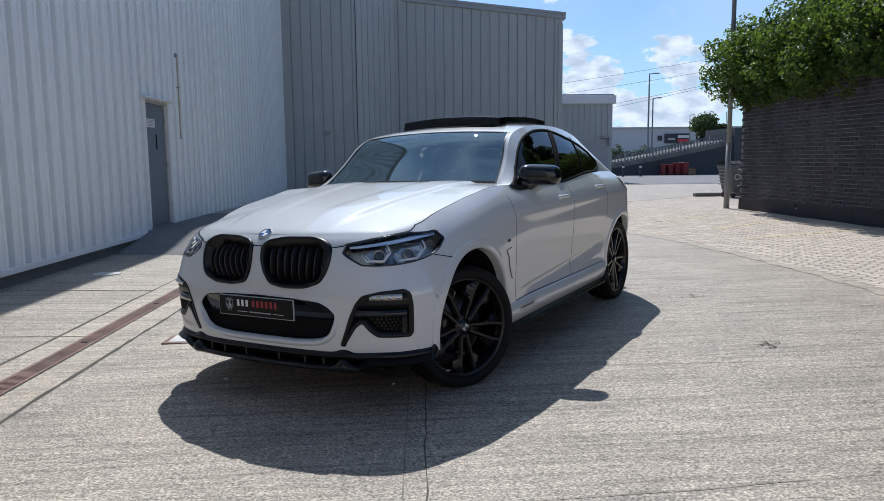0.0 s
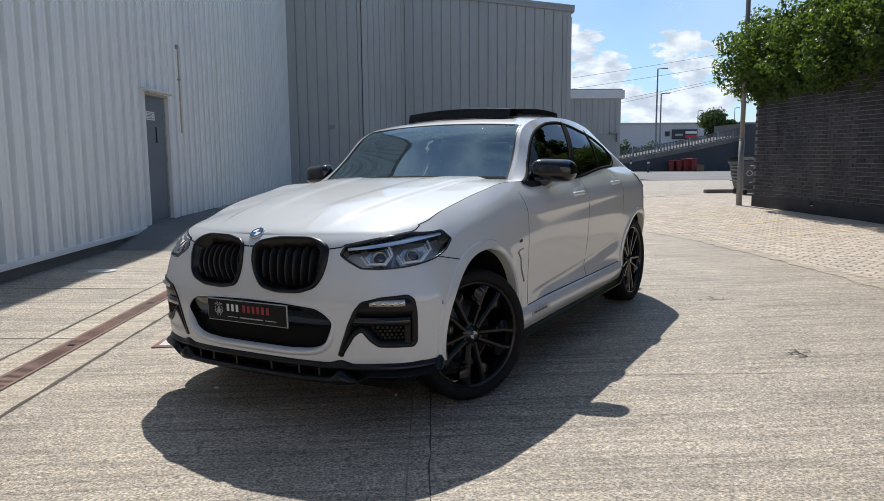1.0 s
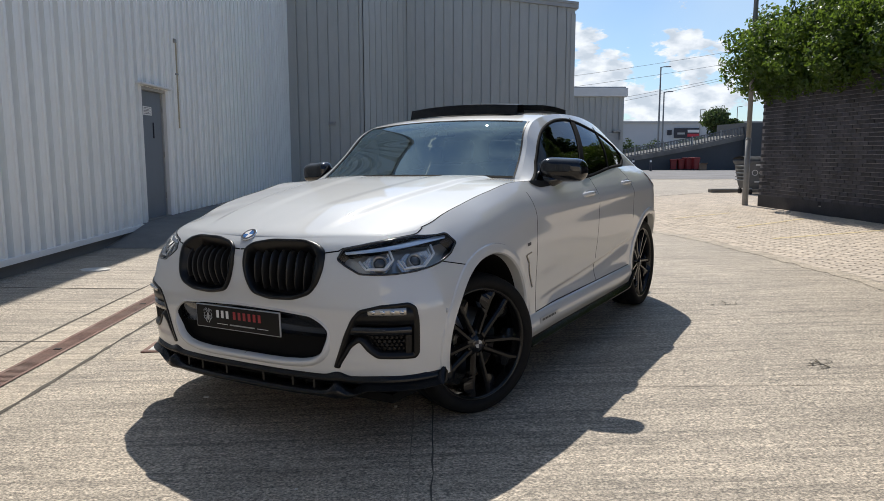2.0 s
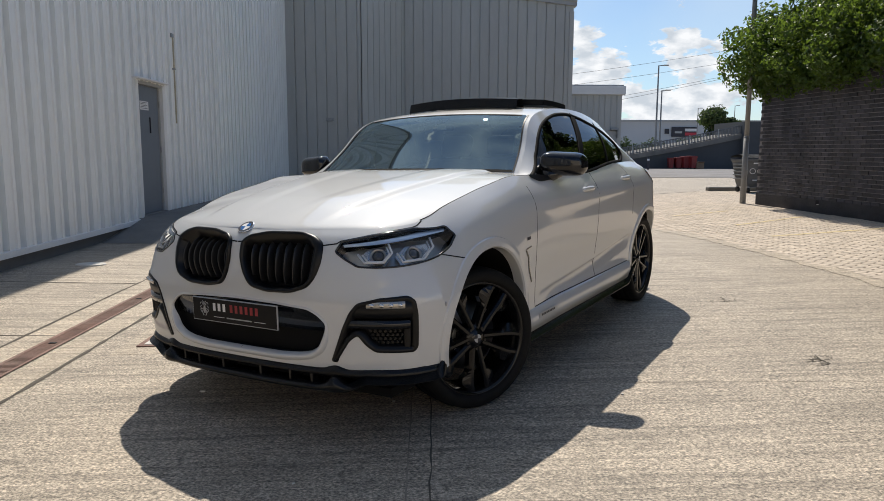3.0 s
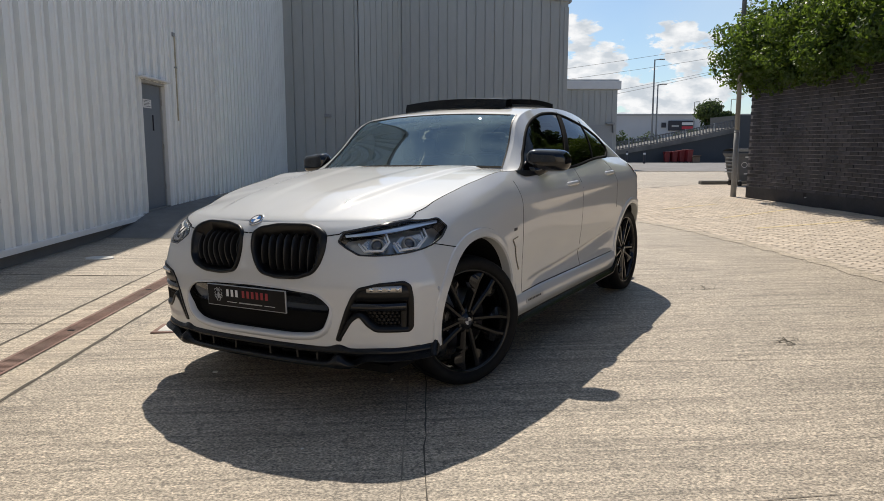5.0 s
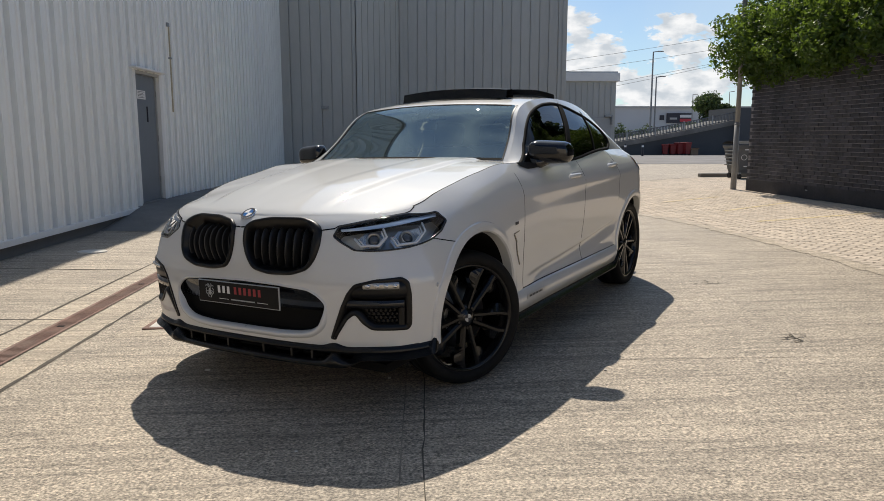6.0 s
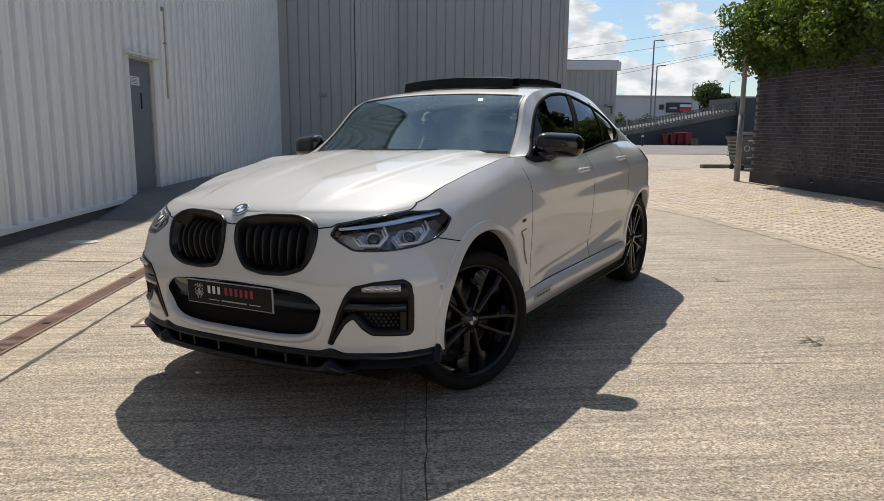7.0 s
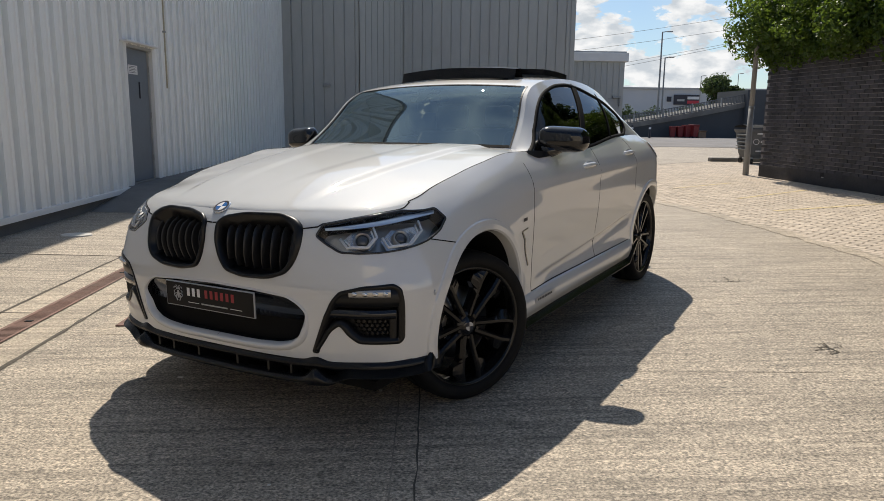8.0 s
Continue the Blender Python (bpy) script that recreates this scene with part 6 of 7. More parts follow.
# scuttle under the screen
bm = bmesh.new()
rows = []
for v in np.linspace(-1, 1, 41):
    a = hood_point(np.array(HOOD_END), np.array(abs(v)))
    a = np.array([a[0], a[1] * np.sign(v), a[2]])
    b = top_point(0.004, v * 0.99)
    rows.append([tuple(a), tuple(a + (b - a) * 0.3 + np.array([0, 0, -0.02])), tuple(b + np.array([0, 0, -0.004]))])
grid_mesh(bm, rows)
part("scuttle", face_out(bm), M_SATIN_BLACK, car, "black scuttle panel", True)
# tail deck between cabin and tail wall
bm = bmesh.new()
rows = []
for v in np.linspace(-1, 1, 41):
    a = top_point(1.0, v)
    y = v * 0.8
    lo, hi = 2.0, 2.999
    for _ in range(30):
        m_ = (lo + hi) / 2
        yy = wall_share(m_, 1.0)[1]
        lo, hi = (m_, hi) if yy > abs(y) else (lo, m_)
    b = wall_share(lo, 1.0)
    b = np.array([b[0], b[1] * np.sign(v), b[2]])
    rows.append([tuple(a), tuple((a + b) / 2 + np.array([-0.02, 0, 0.02])), tuple(b)])
grid_mesh(bm, rows)
part("tailgate", face_out(bm), M_PAINT, car, "", True)
for side in (1, -1):
    bm = bmesh.new()
    grid_mesh(bm, [[tuple((wall_share(u, s) + normals_of(wall_share, np.array([u, s])) * 0.004) * np.array([1, side, 1])) for s in np.linspace(0.865 - 0.08 * float(smoothstep(2.04, 2.3, u)), 0.938, 6)] for u in np.linspace(2.035, 2.85, 40)])
    part("tail_lamp", face_out(bm), M_TAIL, car, "red tail lamp", True)
    ex = cone(bmesh.new(), (-3.76, side * 0.55, 0.32), (-3.62, side * 0.55, 0.32), 0.05, 0.05, 24, False)
    part("exhaust", ex, M_SATIN_BLACK, car, "black tailpipe", True)

# ---- open glass roof ----
bm = bmesh.new()
rows = []
for v in np.linspace(-1, 1, 31):
    y = 0.424 * v + 0.008
    z0 = float(top_point(0.47, y / 0.61)[2])
    rows.append([(-1.40 - 0.05 * abs(v) ** 2, y, z0 - 0.004), (-1.42 - 0.05 * abs(v) ** 2, y, z0 + 0.064 - 0.006 * v * v), (-1.50 - 0.05 * abs(v) ** 2, y, z0 + 0.07 - 0.006 * v * v), (-1.52 - 0.05 * abs(v) ** 2, y, z0 + 0.01)])
grid_mesh(bm, rows)
part("wind_deflector", face_out(bm), M_SATIN_BLACK, car, "black raised wind deflector")
bm = bmesh.new()
vs = grid_mesh(bm, [[tuple(top_point(t, v) + np.array([0, 0, h])) for v, h in [(k, 0.058) for k in np.linspace(-0.75, 0.75, 31)] + [(k, 0.02) for k in np.linspace(0.75, -0.75, 31)]] for t in np.linspace(0.565, 0.7, 16)], close_v=True)
bm.faces.new(vs[0]), bm.faces.new(list(reversed(vs[-1])))
part("roof_glass", face_out(bm), M_GRILLE_BLACK, car, "black glass roof panel slid open")
fin = bmesh.new()
extruded(fin, [(0, 0), (0.16, 0), (0.05, 0.06), (0.02, 0.065)], 0.03, Matrix.Translation((-2.42, 0.015, 1.525)) @ Matrix.Rotation(radians(90), 4, "X"))
part("aerial_fin", face_out(fin), M_PAINT, car)
pod = part("mirror_pod", boxed(-1.14, -1.05, -0.1, 0.14, 1.395, 1.43, 0.015, 2), M_INTERIOR_GREY, car, "black sensor pod behind the screen")
part("pod_stem", boxed(-1.1, -1.02, -0.03, 0.08, 1.33, 1.4, 0.012, 2), M_INTERIOR_GREY, pod)
for y in (-0.05, 0.09):
    part("pod_window", boxed(-1.052, -1.044, y - 0.032, y + 0.032, 1.4, 1.425), M_PRINT, pod)


# ---- mirrors, handles, trims ----
def door_mirror(side):
    m = part("door_mirror", bmesh.new(), M_GLOSS_BLACK, car, "gloss black door mirror")
    bm = bmesh.new()
    rows = []
    for k in range(25):
        f = k / 24
        y = 0.806 + 0.262 * f
        r = (1 - abs(2 * f - 1) ** 6) ** 0.5 if 0 < f < 1 else 0.05
        r = max(r, 0.3)
        cz, cx = 1.18 - 0.01 * f, -0.985 - 0.06 * f
        rows.append([(cx + (0.085 * r if math.cos(a) > 0 else 0.05 * r) * math.cos(a), side * y, cz + 0.076 * r * (1 - 0.12 * f) * (abs(math.sin(a)) ** 0.55) * (1 if math.sin(a) > 0 else -1)) for a in np.linspace(0, 2 * math.pi, 48, endpoint=False)])
    vs = grid_mesh(bm, rows, close_v=True)
    bm.faces.new(vs[0]), bm.faces.new(list(reversed(vs[-1])))
    part("mirror_cap", face_out(bm), M_GLOSS_BLACK, m, "", True)
    bm = bmesh.new()
    tube(bm, [(-0.93, side * 0.84, 1.105), (-0.96, side * 0.885, 1.115), (-1.0, side * 0.94, 1.14)], [0.04, 0.036, 0.03], 12)
    part("mirror_foot", bm, M_GLOSS_BLACK, m, "", True)
    bm = bmesh.new()
    grid_mesh(bm, [[(-0.995 - 0.03 * f + 0.045, side * (0.885 + 0.16 * f), 1.165 + dz) for dz in (-0.006, 0.004)] for f in np.linspace(0, 1, 8)])
    part("indicator", bm, M_SATIN_BLACK, m)
    bm = bmesh.new()
    bmesh.ops.create_circle(bm, cap_ends=True, segments=24, radius=0.06, matrix=Matrix.Translation((-1.072, side * 0.965, 1.18)) @ Matrix.Rotation(radians(90), 4, "Y") @ Matrix.Diagonal((1, 1.5, 1, 1)))
    part("mirror_glass", bm, M_CHROME, m)
    bm = bmesh.new()
    low = curve((-1.2, 1.106), (-1.14, 1.099), (-0.95, 1.088), (-0.78, 1.084), (-0.69, 1.112))
    at = lambda x, z: body_wall(side_at(x, z), z) + normals_of(body_wall, np.array([side_at(x, z), z])) * 0.004
    grid_mesh(bm, [[tuple(at(x, z) * np.array([1, side, 1])) for z in np.linspace(float(low(x)), max(float(BELT_Z(x)) + 0.002, float(low(x)) + 0.002), 5)] for x in np.linspace(-1.19, -0.70, 24)])
    part("mirror_sail", face_out(bm), M_GRILLE_BLACK, m, "", True)


def door_handle(side, x, z, owner):
    h = part("door_handle", bmesh.new(), M_PAINT, owner, "body-coloured pull handle")
    y = float(half_width(x, z))
    bm = bmesh.new()
    path = [(x + 0.105, side * (y - 0.008), z - 0.004), (x + 0.085, side * (y + 0.002), z), (x + 0.03, side * (y + 0.008), z + 0.003), (x - 0.04, side * (y + 0.008), z + 0.003), (x - 0.09, side * (y + 0.003), z + 0.001), (x - 0.11, side * (y - 0.004), z - 0.003)]
    tube(bm, path, [0.012, 0.015, 0.016, 0.016, 0.015, 0.012], 10)
    part("grip", bm, M_PAINT, h, "", True)
    bm = bmesh.new()
    bmesh.ops.create_uvsphere(bm, u_segments=20, v_segments=10, radius=1.0, matrix=Matrix.Translation((x, side * (y - 0.002), z - 0.004)) @ Matrix.Diagonal((0.09, 0.004, 0.035, 1)))
    part("recess", bm, M_PAINT, h, "", True)


for side in (1, -1):
    door_mirror(side)
    door_handle(side, -1.44, 1.005, panel[2, side])
    door_handle(side, -2.3, 1.035, panel[3, side])
    # arch lips and liners
    for (ax, az, ar), own, low in ((ARCHES[0], panel[1, side], -14), (ARCHES[1], panel[5, side], -12)):
        bm, liner = bmesh.new(), bmesh.new()
        rows, lrows = [], []
        for a in np.linspace(radians(low), radians(192), 60):
            c, s = math.cos(a), math.sin(a)
            row = []
            for r, d in ((ar + 0.05, -0.0015), (ar + 0.046, 0.007), (ar + 0.025, 0.009), (ar + 0.004, 0.007), (ar - 0.003, -0.002), (ar - 0.005, -0.05)):
                x, z = ax + r * c, az + r * s
                zc = max(z, 0.2)
                if x > 0:
                    lo, hi = 0.2, 1.0
                    for _ in range(24):
                        mm = (lo + hi) / 2
                        lo, hi = (mm, hi) if body_wall(mm, zc)[0] > x else (lo, mm)
                    y = float(body_wall(lo, zc)[1])
                elif x < X_REAR:
                    lo, hi = 2.0, 2.9
                    for _ in range(24):
                        mm = (lo + hi) / 2
                        lo, hi = (mm, hi) if body_wall(mm, zc)[0] > x else (lo, mm)
                    y = float(body_wall(lo, zc)[1])
                else:
                    y = float(half_width(x, zc)) + float(0.014 * np.exp(-((x - 0.15) / 0.32) ** 2) * smoothstep(0.85, 0.6, zc))
                row.append((x, side * (y + d), z))
            rows.append(row)
            lrows.append([(ax + (ar - 0.003) * c, side * yy, az + (ar - 0.003) * s) for yy in (abs(row[-1][1]), 0.5)])
        grid_mesh(bm, rows)
        part("arch_lip", face_out(bm), M_PAINT, own)
        vs = grid_mesh(liner, lrows)
        liner.faces.new([r[-1] for r in vs])
        part("arch_liner", liner, M_MATT_BLACK, car)
    # wing vent and small badge
    ribbon("wing_vent", body_wall, [(side_at(-0.44, 0.745), 0.745), (side_at(-0.475, 0.7), 0.70), (side_at(-0.53, 0.56), 0.56)], 0.011, 0.003, M_GLOSS_BLACK, panel[1, side], side, "slim black wing vent")
    ribbon("vent_tip", body_wall, [(side_at(-0.44, 0.745), 0.745), (side_at(-0.51, 0.755), 0.755)], 0.005, 0.003, M_GLOSS_BLACK, panel[1, side], side)
    ribbon("wing_badge", body_wall, [(side_at(-0.455, 0.8), 0.8), (side_at(-0.5, 0.802), 0.802)], 0.016, 0.002, M_BOARD, panel[1, side], side, "small dark badge")
    # sill blade with its pale panel and printed strip
    bm = bmesh.new()
    rows = []
    for x in np.linspace(-0.47, -2.38, 50):
        y = float(half_width(x, 0.36))
        rows.append([(x, side * (y + o), z) for o, z in ((-0.004, 0.408), (0.014, 0.398), (0.022, 0.345), (0.016, 0.29), (-0.03, 0.284))])
    grid_mesh(bm, rows)
    part("sill_cover", face_out(bm), M_PAINT, car, "white sill cover", True)
    bm = bmesh.new()
    rows = []
    for x in np.linspace(-0.45, -2.42, 50):
        y = float(half_width(x, 0.30))
        k = float(smoothstep(-2.25, -2.42, x))
        rows.append([(x, side * (y + o), z + k * 0.09 * (o > 0.0)) for o, z in ((-0.03, 0.286), (0.012, 0.282), (0.02, 0.264), (0.045, 0.258), (0.047, 0.249), (-0.05, 0.244))])
    grid_mesh(bm, rows)
    part("skirt_blade", face_out(bm), M_SATIN_BLACK, car, "black side skirt blade", True)
    ps = part("sill_print", boxed(-0.86, -0.60, side * 0.9555, side * 0.957, 0.343, 0.372) if side == 1 else boxed(-0.86, -0.60, -0.957, -0.9555, 0.343, 0.372), M_SILVER, car, "pale printed sill strip")
    for j in range(9):
        x = -0.635 - 0.022 * j
        part("printed_bar", boxed(x - 0.008, x + 0.008, *(sorted((side * 0.9572, side * 0.9578))), 0.352, 0.364), M_BOARD, ps)
part("floor_pan", boxed(-3.55, 0.5, -0.72, 0.72, 0.2, 0.24), M_MATT_BLACK, car)
part("underbody", boxed(-2.44, -0.48, -0.885, 0.885, 0.25, 0.29), M_MATT_BLACK, car)
part("engine_bay", boxed(-0.5, 0.45, -0.55, 0.55, 0.24, 0.85), M_MATT_BLACK, car)


# ---- wheels ----
def wheel(ax, side, steer):
    w = part("wheel", bmesh.new(), M_TYRE, car, "black multi-spoke alloy wheel")
    w.matrix_basis = Matrix.Translation((ax, side * (0.777 if steer else 0.79), HUB_Z)) @ Matrix.Rotation(radians(steer), 4, "Z") @ Matrix.Rotation(radians(0 if side == 1 else 180), 4, "Z")
    k = TYRE_R / 0.353
    tyre = [(0.276, 0.085), (0.284, 0.104), (0.296, 0.114), (0.316, 0.117), (0.336, 0.11), (0.347, 0.094), (0.352, 0.065), (0.353, 0.045), (0.346, 0.043), (0.346, 0.035), (0.353, 0.033), (0.353, -0.033), (0.346, -0.035), (0.346, -0.043), (0.353, -0.045), (0.348, -0.09), (0.33, -0.112), (0.29, -0.112), (0.276, -0.085)]
    part("tyre", face_out(lathe(bmesh.new(), [(r * k, y) for r, y in tyre], 72)), M_TYRE, w, "black low-profile tyre", True)
    rim = [(0.281, 0.09), (0.286, 0.099), (0.281, 0.103), (0.271, 0.098), (0.266, 0.085), (0.26, 0.05), (0.252, -0.085), (0.277, -0.095)]
    part("rim", lathe(bmesh.new(), rim, 72), M_RIM, w, "", True)
    for j in range(5):
        axis = radians(51 + 72 * j)
        ca_, sa_ = math.cos(axis), math.sin(axis)
        for sgn in (-1, 1):
            bm = bmesh.new()
            rows = []
            for f in np.linspace(0, 1, 14):
                r = 0.045 + 0.228 * f
                lat = 0.016 + 0.03 * min(1, f / 0.75)
                # a narrow ridge with a lower paddle that opens outwards near the rim
                inner, outer = 0.015, 0.018 + 0.036 * float(smoothstep(0.5, 0.64, f)) * (1 - 0.75 * float(smoothstep(0.74, 0.92, f)))
                y0 = 0.074 + 0.014 * f ** 1.5
                rows.append([(r * ca_ - sgn * (lat + q) * sa_, y, r * sa_ + sgn * (lat + q) * ca_) for q, y in ((-inner, y0 - 0.045), (-inner, y0 - 0.006), (-inner * 0.4, y0 + 0.004), (0.007, y0 + 0.004), (outer, y0 - 0.012), (outer, y0 - 0.045))])
            grid_mesh(bm, rows, close_v=True)
            part("spoke", face_out(bm), M_RIM, w)
    part("hub", face_out(lathe(bmesh.new(), [(0.0, 0.084), (0.034, 0.084), (0.04, 0.08), (0.066, 0.07), (0.072, 0.04), (0.07, -0.02)], 40)), M_RIM, w, "", True)
    for j in range(5):
        a = radians(54 + 72 * j)
        part("wheel_bolt", cone(bmesh.new(), (0.055 * math.cos(a), 0.06, 0.055 * math.sin(a)), (0.055 * math.cos(a), 0.08, 0.055 * math.sin(a)), 0.009, 0.008, 6), M_RIM, w)
    cap = part("hub_cap", lathe(bmesh.new(), [(0, 0.0865), (0.03, 0.0872), (0.033, 0.084)], 28), M_GLOSS_BLACK, w, "small round hub cap", True)
    for q in range(4):
        bm = bmesh.new()
        ctr = bm.verts.new((0, 0.0885, 0))
        arc = [bm.verts.new((0.021 * math.cos(a), 0.0885, 0.021 * math.sin(a))) for a in np.linspace(q * math.pi / 2, (q + 1) * math.pi / 2, 7)]
        for u, v in zip(arc, arc[1:]):
            bm.faces.new((ctr, u, v))
        part("cap_mark", bm, M_SILVER if q % 2 else M_BOARD, cap)
    part("brake_disc", lathe(bmesh.new(), [(0.07, 0.0), (0.172, 0.0), (0.172, -0.03), (0.07, -0.03)], 48), M_DISC, w, "steel brake disc", True)
    bm = bmesh.new()
    rows = []
    for a in np.linspace(radians(-32), radians(32), 9):
        rows.append([(r * math.cos(a), y, r * math.sin(a)) for r, y in ((0.105, 0.0), (0.115, 0.03), (0.185, 0.034), (0.198, 0.02), (0.198, -0.06), (0.105, -0.06))])
    vs = grid_mesh(bm, rows, close_v=True)
    bm.faces.new(vs[0]), bm.faces.new(list(reversed(vs[-1])))
    part("brake_caliper", face_out(bm), M_SATIN_BLACK, w, "dark brake caliper")
    part("valve", cone(bmesh.new(), (0.2, 0.07, -0.11), (0.19, 0.1, -0.105), 0.004, 0.004, 8), M_SILVER, w)


for side in (1, -1):
    wheel(-0.092, side, -24)
    wheel(AXLE, side, 0)


# ---- cabin inside ----
def car_seat(y, x, name):
    s = part(name, bmesh.new(), M_INTERIOR, car, "black leather seat")
    part("cushion", boxed(x - 0.28, x + 0.28, y - 0.26, y + 0.26, 0.5, 0.66, 0.05, 3), M_INTERIOR, s, "", True)
    bm = boxed(-0.09, 0.09, -0.25, 0.25, 0, 0.62, 0.06, 3)
    bmesh.ops.transform(bm, matrix=Matrix.Translation((x - 0.27, y, 0.6)) @ Matrix.Rotation(radians(-18), 4, "Y"), verts=bm.verts)
    part("backrest", bm, M_INTERIOR, s, "", True)
    bm = boxed(-0.05, 0.05, -0.13, 0.13, 0, 0.18, 0.04, 3)
    bmesh.ops.transform(bm, matrix=Matrix.Translation((x - 0.47, y, 1.21)) @ Matrix.Rotation(radians(-12), 4, "Y"), verts=bm.verts)
    part("headrest", bm, M_INTERIOR, s, "", True)


for y in (-0.36, 0.36):
    car_seat(y, -1.55, "front_seat")
    car_seat(y, -2.35, "rear_seat")
bm = bmesh.new()
grid_mesh(bm, [[(x + 0.05 * (1 - (y / 0.7) ** 2), y, z) for x, z in ((-0.72, 1.05), (-0.86, 1.075), (-1.0, 1.06), (-1.08, 1.0), (-1.06, 0.7))] for y in np.linspace(-0.72, 0.72, 24)])
part("dashboard", bm, M_INTERIOR_GREY, car, "dark padded dashboard", True)
sw = part("steering_wheel", tube(bmesh.new(), [(-1.17 - 0.07 * math.sin(a), -0.37 + 0.18 * math.cos(a), 0.95 + 0.165 * math.sin(a)) for a in np.linspace(0, 2 * math.pi, 32, endpoint=False)], 0.016, 8, True), M_INTERIOR, car, "black leather steering wheel", True)
part("wheel_boss", boxed(-1.2, -1.14, -0.44, -0.3, 0.9, 1.0, 0.02, 2), M_INTERIOR, sw)
part("cowl_hood", boxed(-1.06, -0.92, -0.52, -0.22, 1.04, 1.12, 0.035, 3), M_INTERIOR, car, "", True)
part("bulkhead", boxed(-0.74, -0.7, -0.7, 0.7, 0.24, 1.05), M_MATT_BLACK, car)
part("rear_shelf", boxed(-3.5, -2.6, -0.6, 0.6, 0.9, 0.95), M_MATT_BLACK, car)

# ---- bricks of the east wall and paving blocks, last ----
def piece_mesh(name, sx, sy, sz, bevel, mat_):
    me = bpy.data.meshes.new(name)
    bm = bmesh.new()
    geo = bmesh.ops.create_cube(bm, size=1.0, matrix=Matrix.Diagonal((sx, sy, sz, 1)))
    bmesh.ops.bevel(bm, geom=[e for e in bm.edges if all(v.co.z > 0 for v in e.verts)] if bevel else [], offset=bevel or 0.001, segments=1, affect="EDGES")
    bm.to_mesh(me)
    bm.free()
    me.materials.append(mat_)
    return me


def joined_boxes(name, centres, sx, sy, sz, mat_, parent, m=None, inset=0.006):
    """Many alike blocks with chamfered tops in one mesh, for those too far to pick apart."""
    hx, hy, hz, c = sx / 2, sy / 2, sz / 2, inset
    base = np.array([(-hx, -hy, -hz), (hx, -hy, -hz), (hx, hy, -hz), (-hx, hy, -hz), (-hx, -hy, hz - c), (hx, -hy, hz - c), (hx, hy, hz - c), (-hx, hy, hz - c), (-hx + c, -hy + c, hz), (hx - c, -hy + c, hz), (hx - c, hy - c, hz), (-hx + c, hy - c, hz)])
    fb = [(0, 1, 5, 4), (1, 2, 6, 5), (2, 3, 7, 6), (3, 0, 4, 7), (4, 5, 9, 8), (5, 6, 10, 9), (6, 7, 11, 10), (7, 4, 8, 11), (8, 9, 10, 11)]
    verts, faces = [], []
    for (x, y, z, a) in centres:
        ca, sa = math.cos(a), math.sin(a)
        i = len(verts)
        verts += [(x + p[0] * ca - p[1] * sa, y + p[0] * sa + p[1] * ca, z + p[2]) for p in base]
        faces += [tuple(i + k for k in f) for f in fb]
    me = bpy.data.meshes.new(name)
    me.from_pydata(verts, [], faces)
    me.materials.append(mat_)
    ob = new(name, me)
    ob.parent = parent
    if m is not None:
        ob.matrix_basis = m
    return tagged(ob, kind="stuff")


# the wall runs back along the paving; local x along it, local y up, local z out of it
WALL_E = Matrix.Translation((7.36, 16.75, 0.0)) @ Matrix(((0.075, 0, -0.9972, 0), (-0.9972, 0, -0.075, 0), (0, 1, 0, 0), (0, 0, 0, 1)))
core = bmesh.new()
box(core, 0.0, 15.0, -0.4, 3.3, -0.42, -0.012)
wall_e = solid("wall_brick", core, M_MORTAR, "dark painted brick boundary wall with pale mortar joints", "wall", WALL_E, kind="structure")
BL, BH, BJ = 0.217, 0.0635, 0.0125
brick_me = piece_mesh("brick", BL, BH, 0.03, 0.003, M_BRICK)
near, rest = [], []
for row in range(44):
    v = -0.05 + row * (BH + BJ)
    off = (row % 2) * (BL + 0.009) / 2
    for k in range(66):
        u = k * (BL + 0.009) + off
        if u > 14.8:
            continue
        spot = (u + BL / 2, v + BH / 2, -0.015 + random.uniform(-0.002, 0.002), 0.0)
        (near if 3.3 < u < 5.9 and 0.3 < v < 2.2 and len(near) < 290 else rest).append(spot)
for x, y, z, a in near:
    ob = new("brick", brick_me)
    ob.parent, ob.location = wall_e, (x, y, z)
joined_boxes("brick_courses", rest, BL, BH, 0.03, M_BRICK_FAR, wall_e, None, 0.003)
part("coping", boxed(-0.05, 15.1, 3.3, 3.38, -0.46, 0.03, 0.01), M_MORTAR, wall_e)
part("render_band", boxed(0.0, 15.0, -0.4, 0.34, -0.03, 0.006, 0.002), M_SKIM, wall_e, "dusty dark render along the foot of the wall")

# paving blocks laid in rows at an angle
PAVE = [(4.25, 5.4), (4.2, 6.8), (4.18, 7.9), (4.06, 9.25), (3.92, 10.2), (3.78, 11.06), (3.4, 11.9), (2.95, 13.2), (3.0, 15.2), (3.7, 17.6), (5.2, 19.4), (7.9, 21.6), (11.0, 22.4), (11.0, 5.4)]
joint("paving_joint", [(3.65, 17.6), (5.15, 19.45), (7.85, 21.65)], 0.06, 0.01, 12, "dark dirt-filled joint along the paving's far edge")


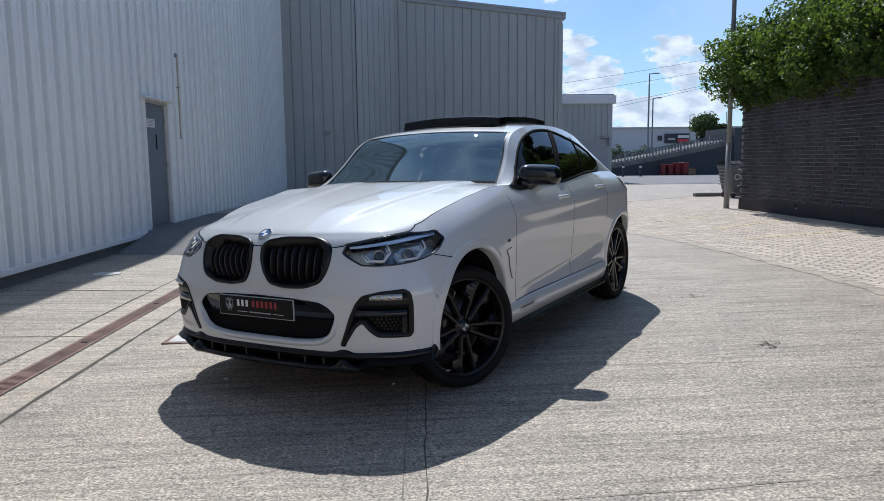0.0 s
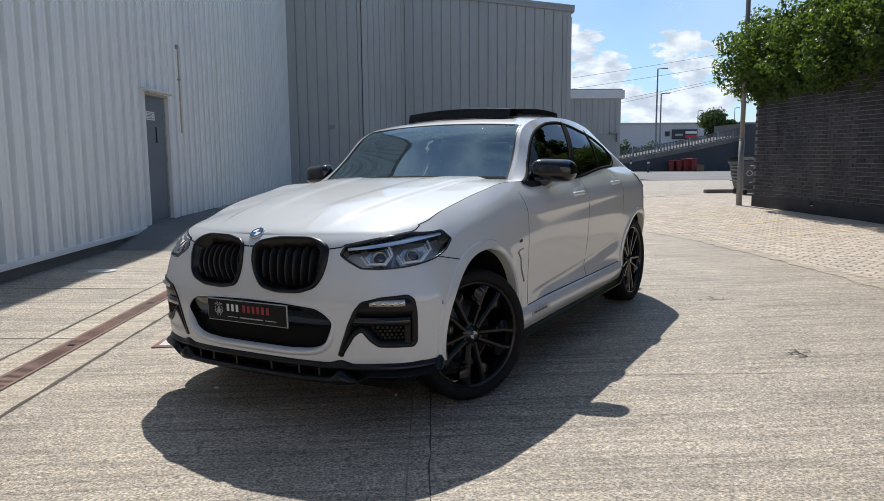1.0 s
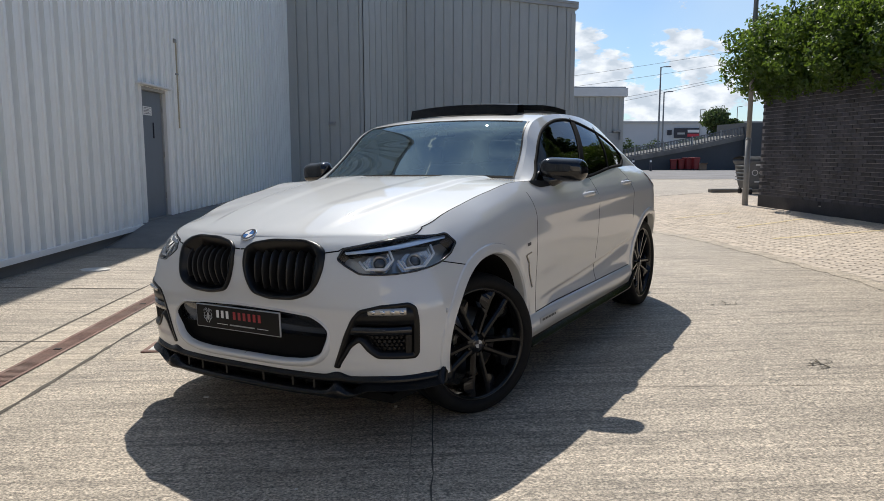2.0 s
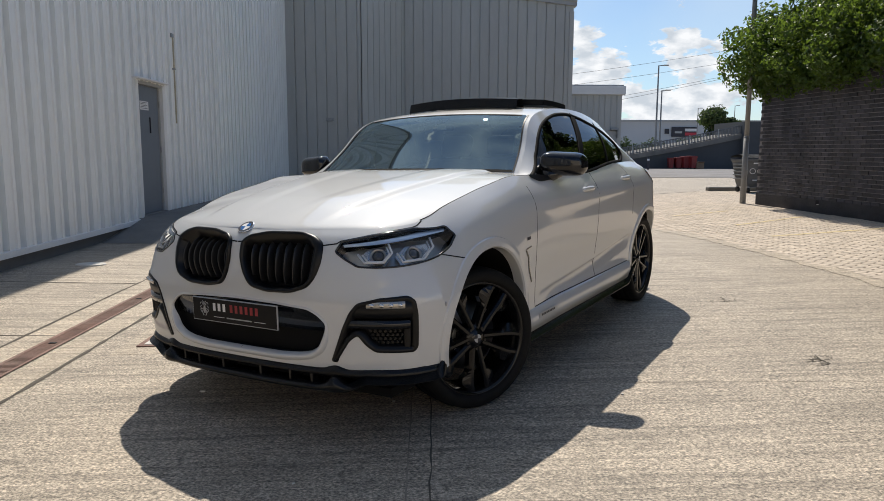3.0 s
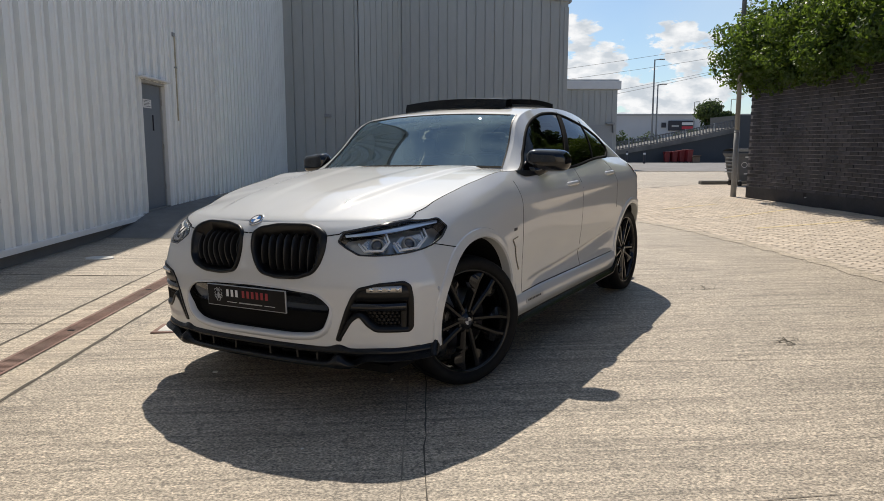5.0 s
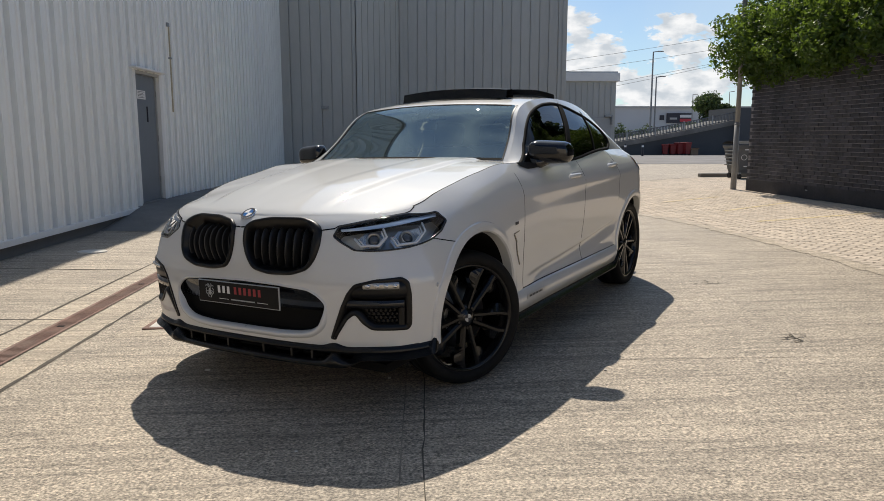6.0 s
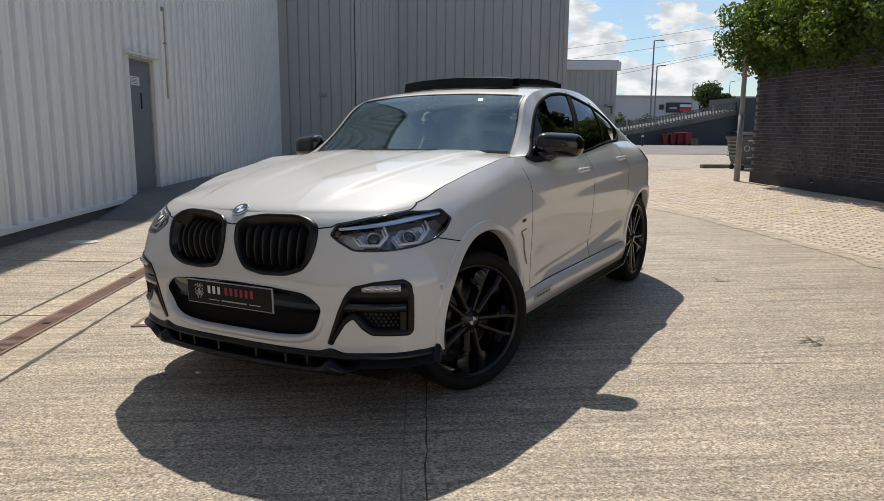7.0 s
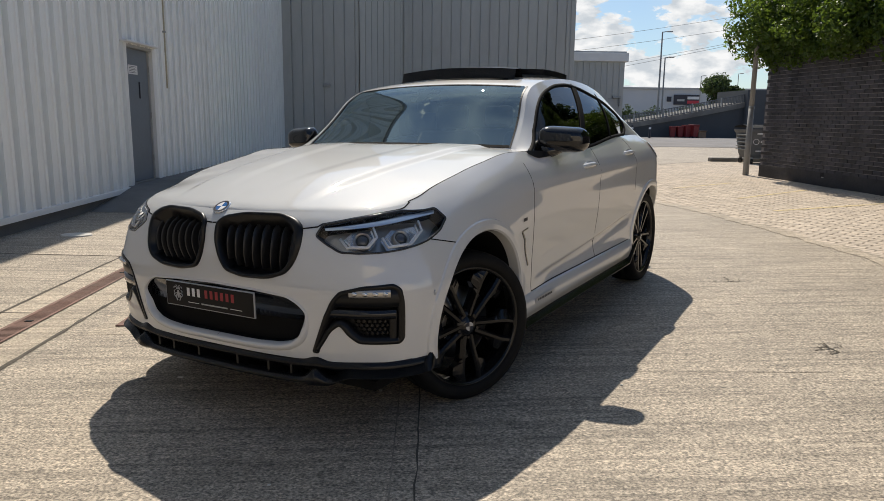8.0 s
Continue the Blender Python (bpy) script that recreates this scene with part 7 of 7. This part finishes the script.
def inside(x, y, poly):
    hit = False
    for (x0, y0), (x1, y1) in zip(poly, poly[1:] + poly[:1]):
        if (y0 > y) != (y1 > y) and x < x0 + (y - y0) * (x1 - x0) / (y1 - y0):
            hit = not hit
    return hit


bed = bmesh.new()
bed.faces.new([bed.verts.new((x, y, float(ground_z(x, y)) + 0.0015)) for x, y in [(x + 0.1, y) for x, y in PAVE[:12]] + PAVE[12:]])
pav = solid("pavement", bed, M_PAVER_JOINT, "worn buff block paving laid in a bond", "paving", kind="structure")
block_me = piece_mesh("paving_block", 0.19, 0.089, 0.05, 0.006, M_PAVER)
near, rest = [], []
ang = radians(-45)
ca, sa = math.cos(ang), math.sin(ang)
for r in range(-130, 130):
    for c in range(-75, 75):
        u, v = c * 0.2 + (r % 2) * 0.1, r * 0.1
        x, y = 7.0 + u * ca - v * sa, 13.5 + u * sa + v * ca
        if x > 9.2 or (x > 7.36 + (16.75 - y) * 0.075 and y < 16.75) or not inside(x, y, PAVE):
            continue
        spot = (x, y, float(ground_z(x, y)) - 0.02 + random.uniform(-0.002, 0.002), ang)
        (near if 7.0 < y < 8.7 and x < 7 and len(near) < 295 else rest).append(spot)
for x, y, z, a in near:
    ob = new("paving_block", block_me)
    ob.parent, ob.location, ob.rotation_euler = pav, (x, y, z), (0, 0, a)
joined_boxes("paving_field", rest, 0.19, 0.089, 0.05, M_PAVER_FAR, pav, None, 0.005)
solid("paving_edge", strip_on_ground(bmesh.new(), [(x - 0.06, y) for x, y in PAVE[:7]], 0.2, 0.004, 0.0015, 7), M_APRON, "pale concrete haunch along the paving's edge", "kerb", kind="structure")
for a, b in (((4.96, 12.2), (6.81, 13.68)), ((4.82, 10.71), (7.4, 11.9)), ((4.46, 13.74), (5.97, 14.92))):
    solid("line_marking", strip_on_ground(bmesh.new(), [a, b], 0.08, 0.0085, 0.0, 1), M_YELLOW, "worn yellow parking bay line on the paving", "road marking", kind="structure")
# a thin black block stands in for the shade inside the vent
hole = part("vent_hole", boxed(2.2, 2.3, 0.24, 0.33, -0.02, 0.008), M_SHADE_BOLT_BLACK, wall_e, "small vent, its inner shade painted as a black block")
part("vent_chip", boxed(2.24, 2.31, 0.24, 0.255, 0.0, 0.012), M_PALE, hole)
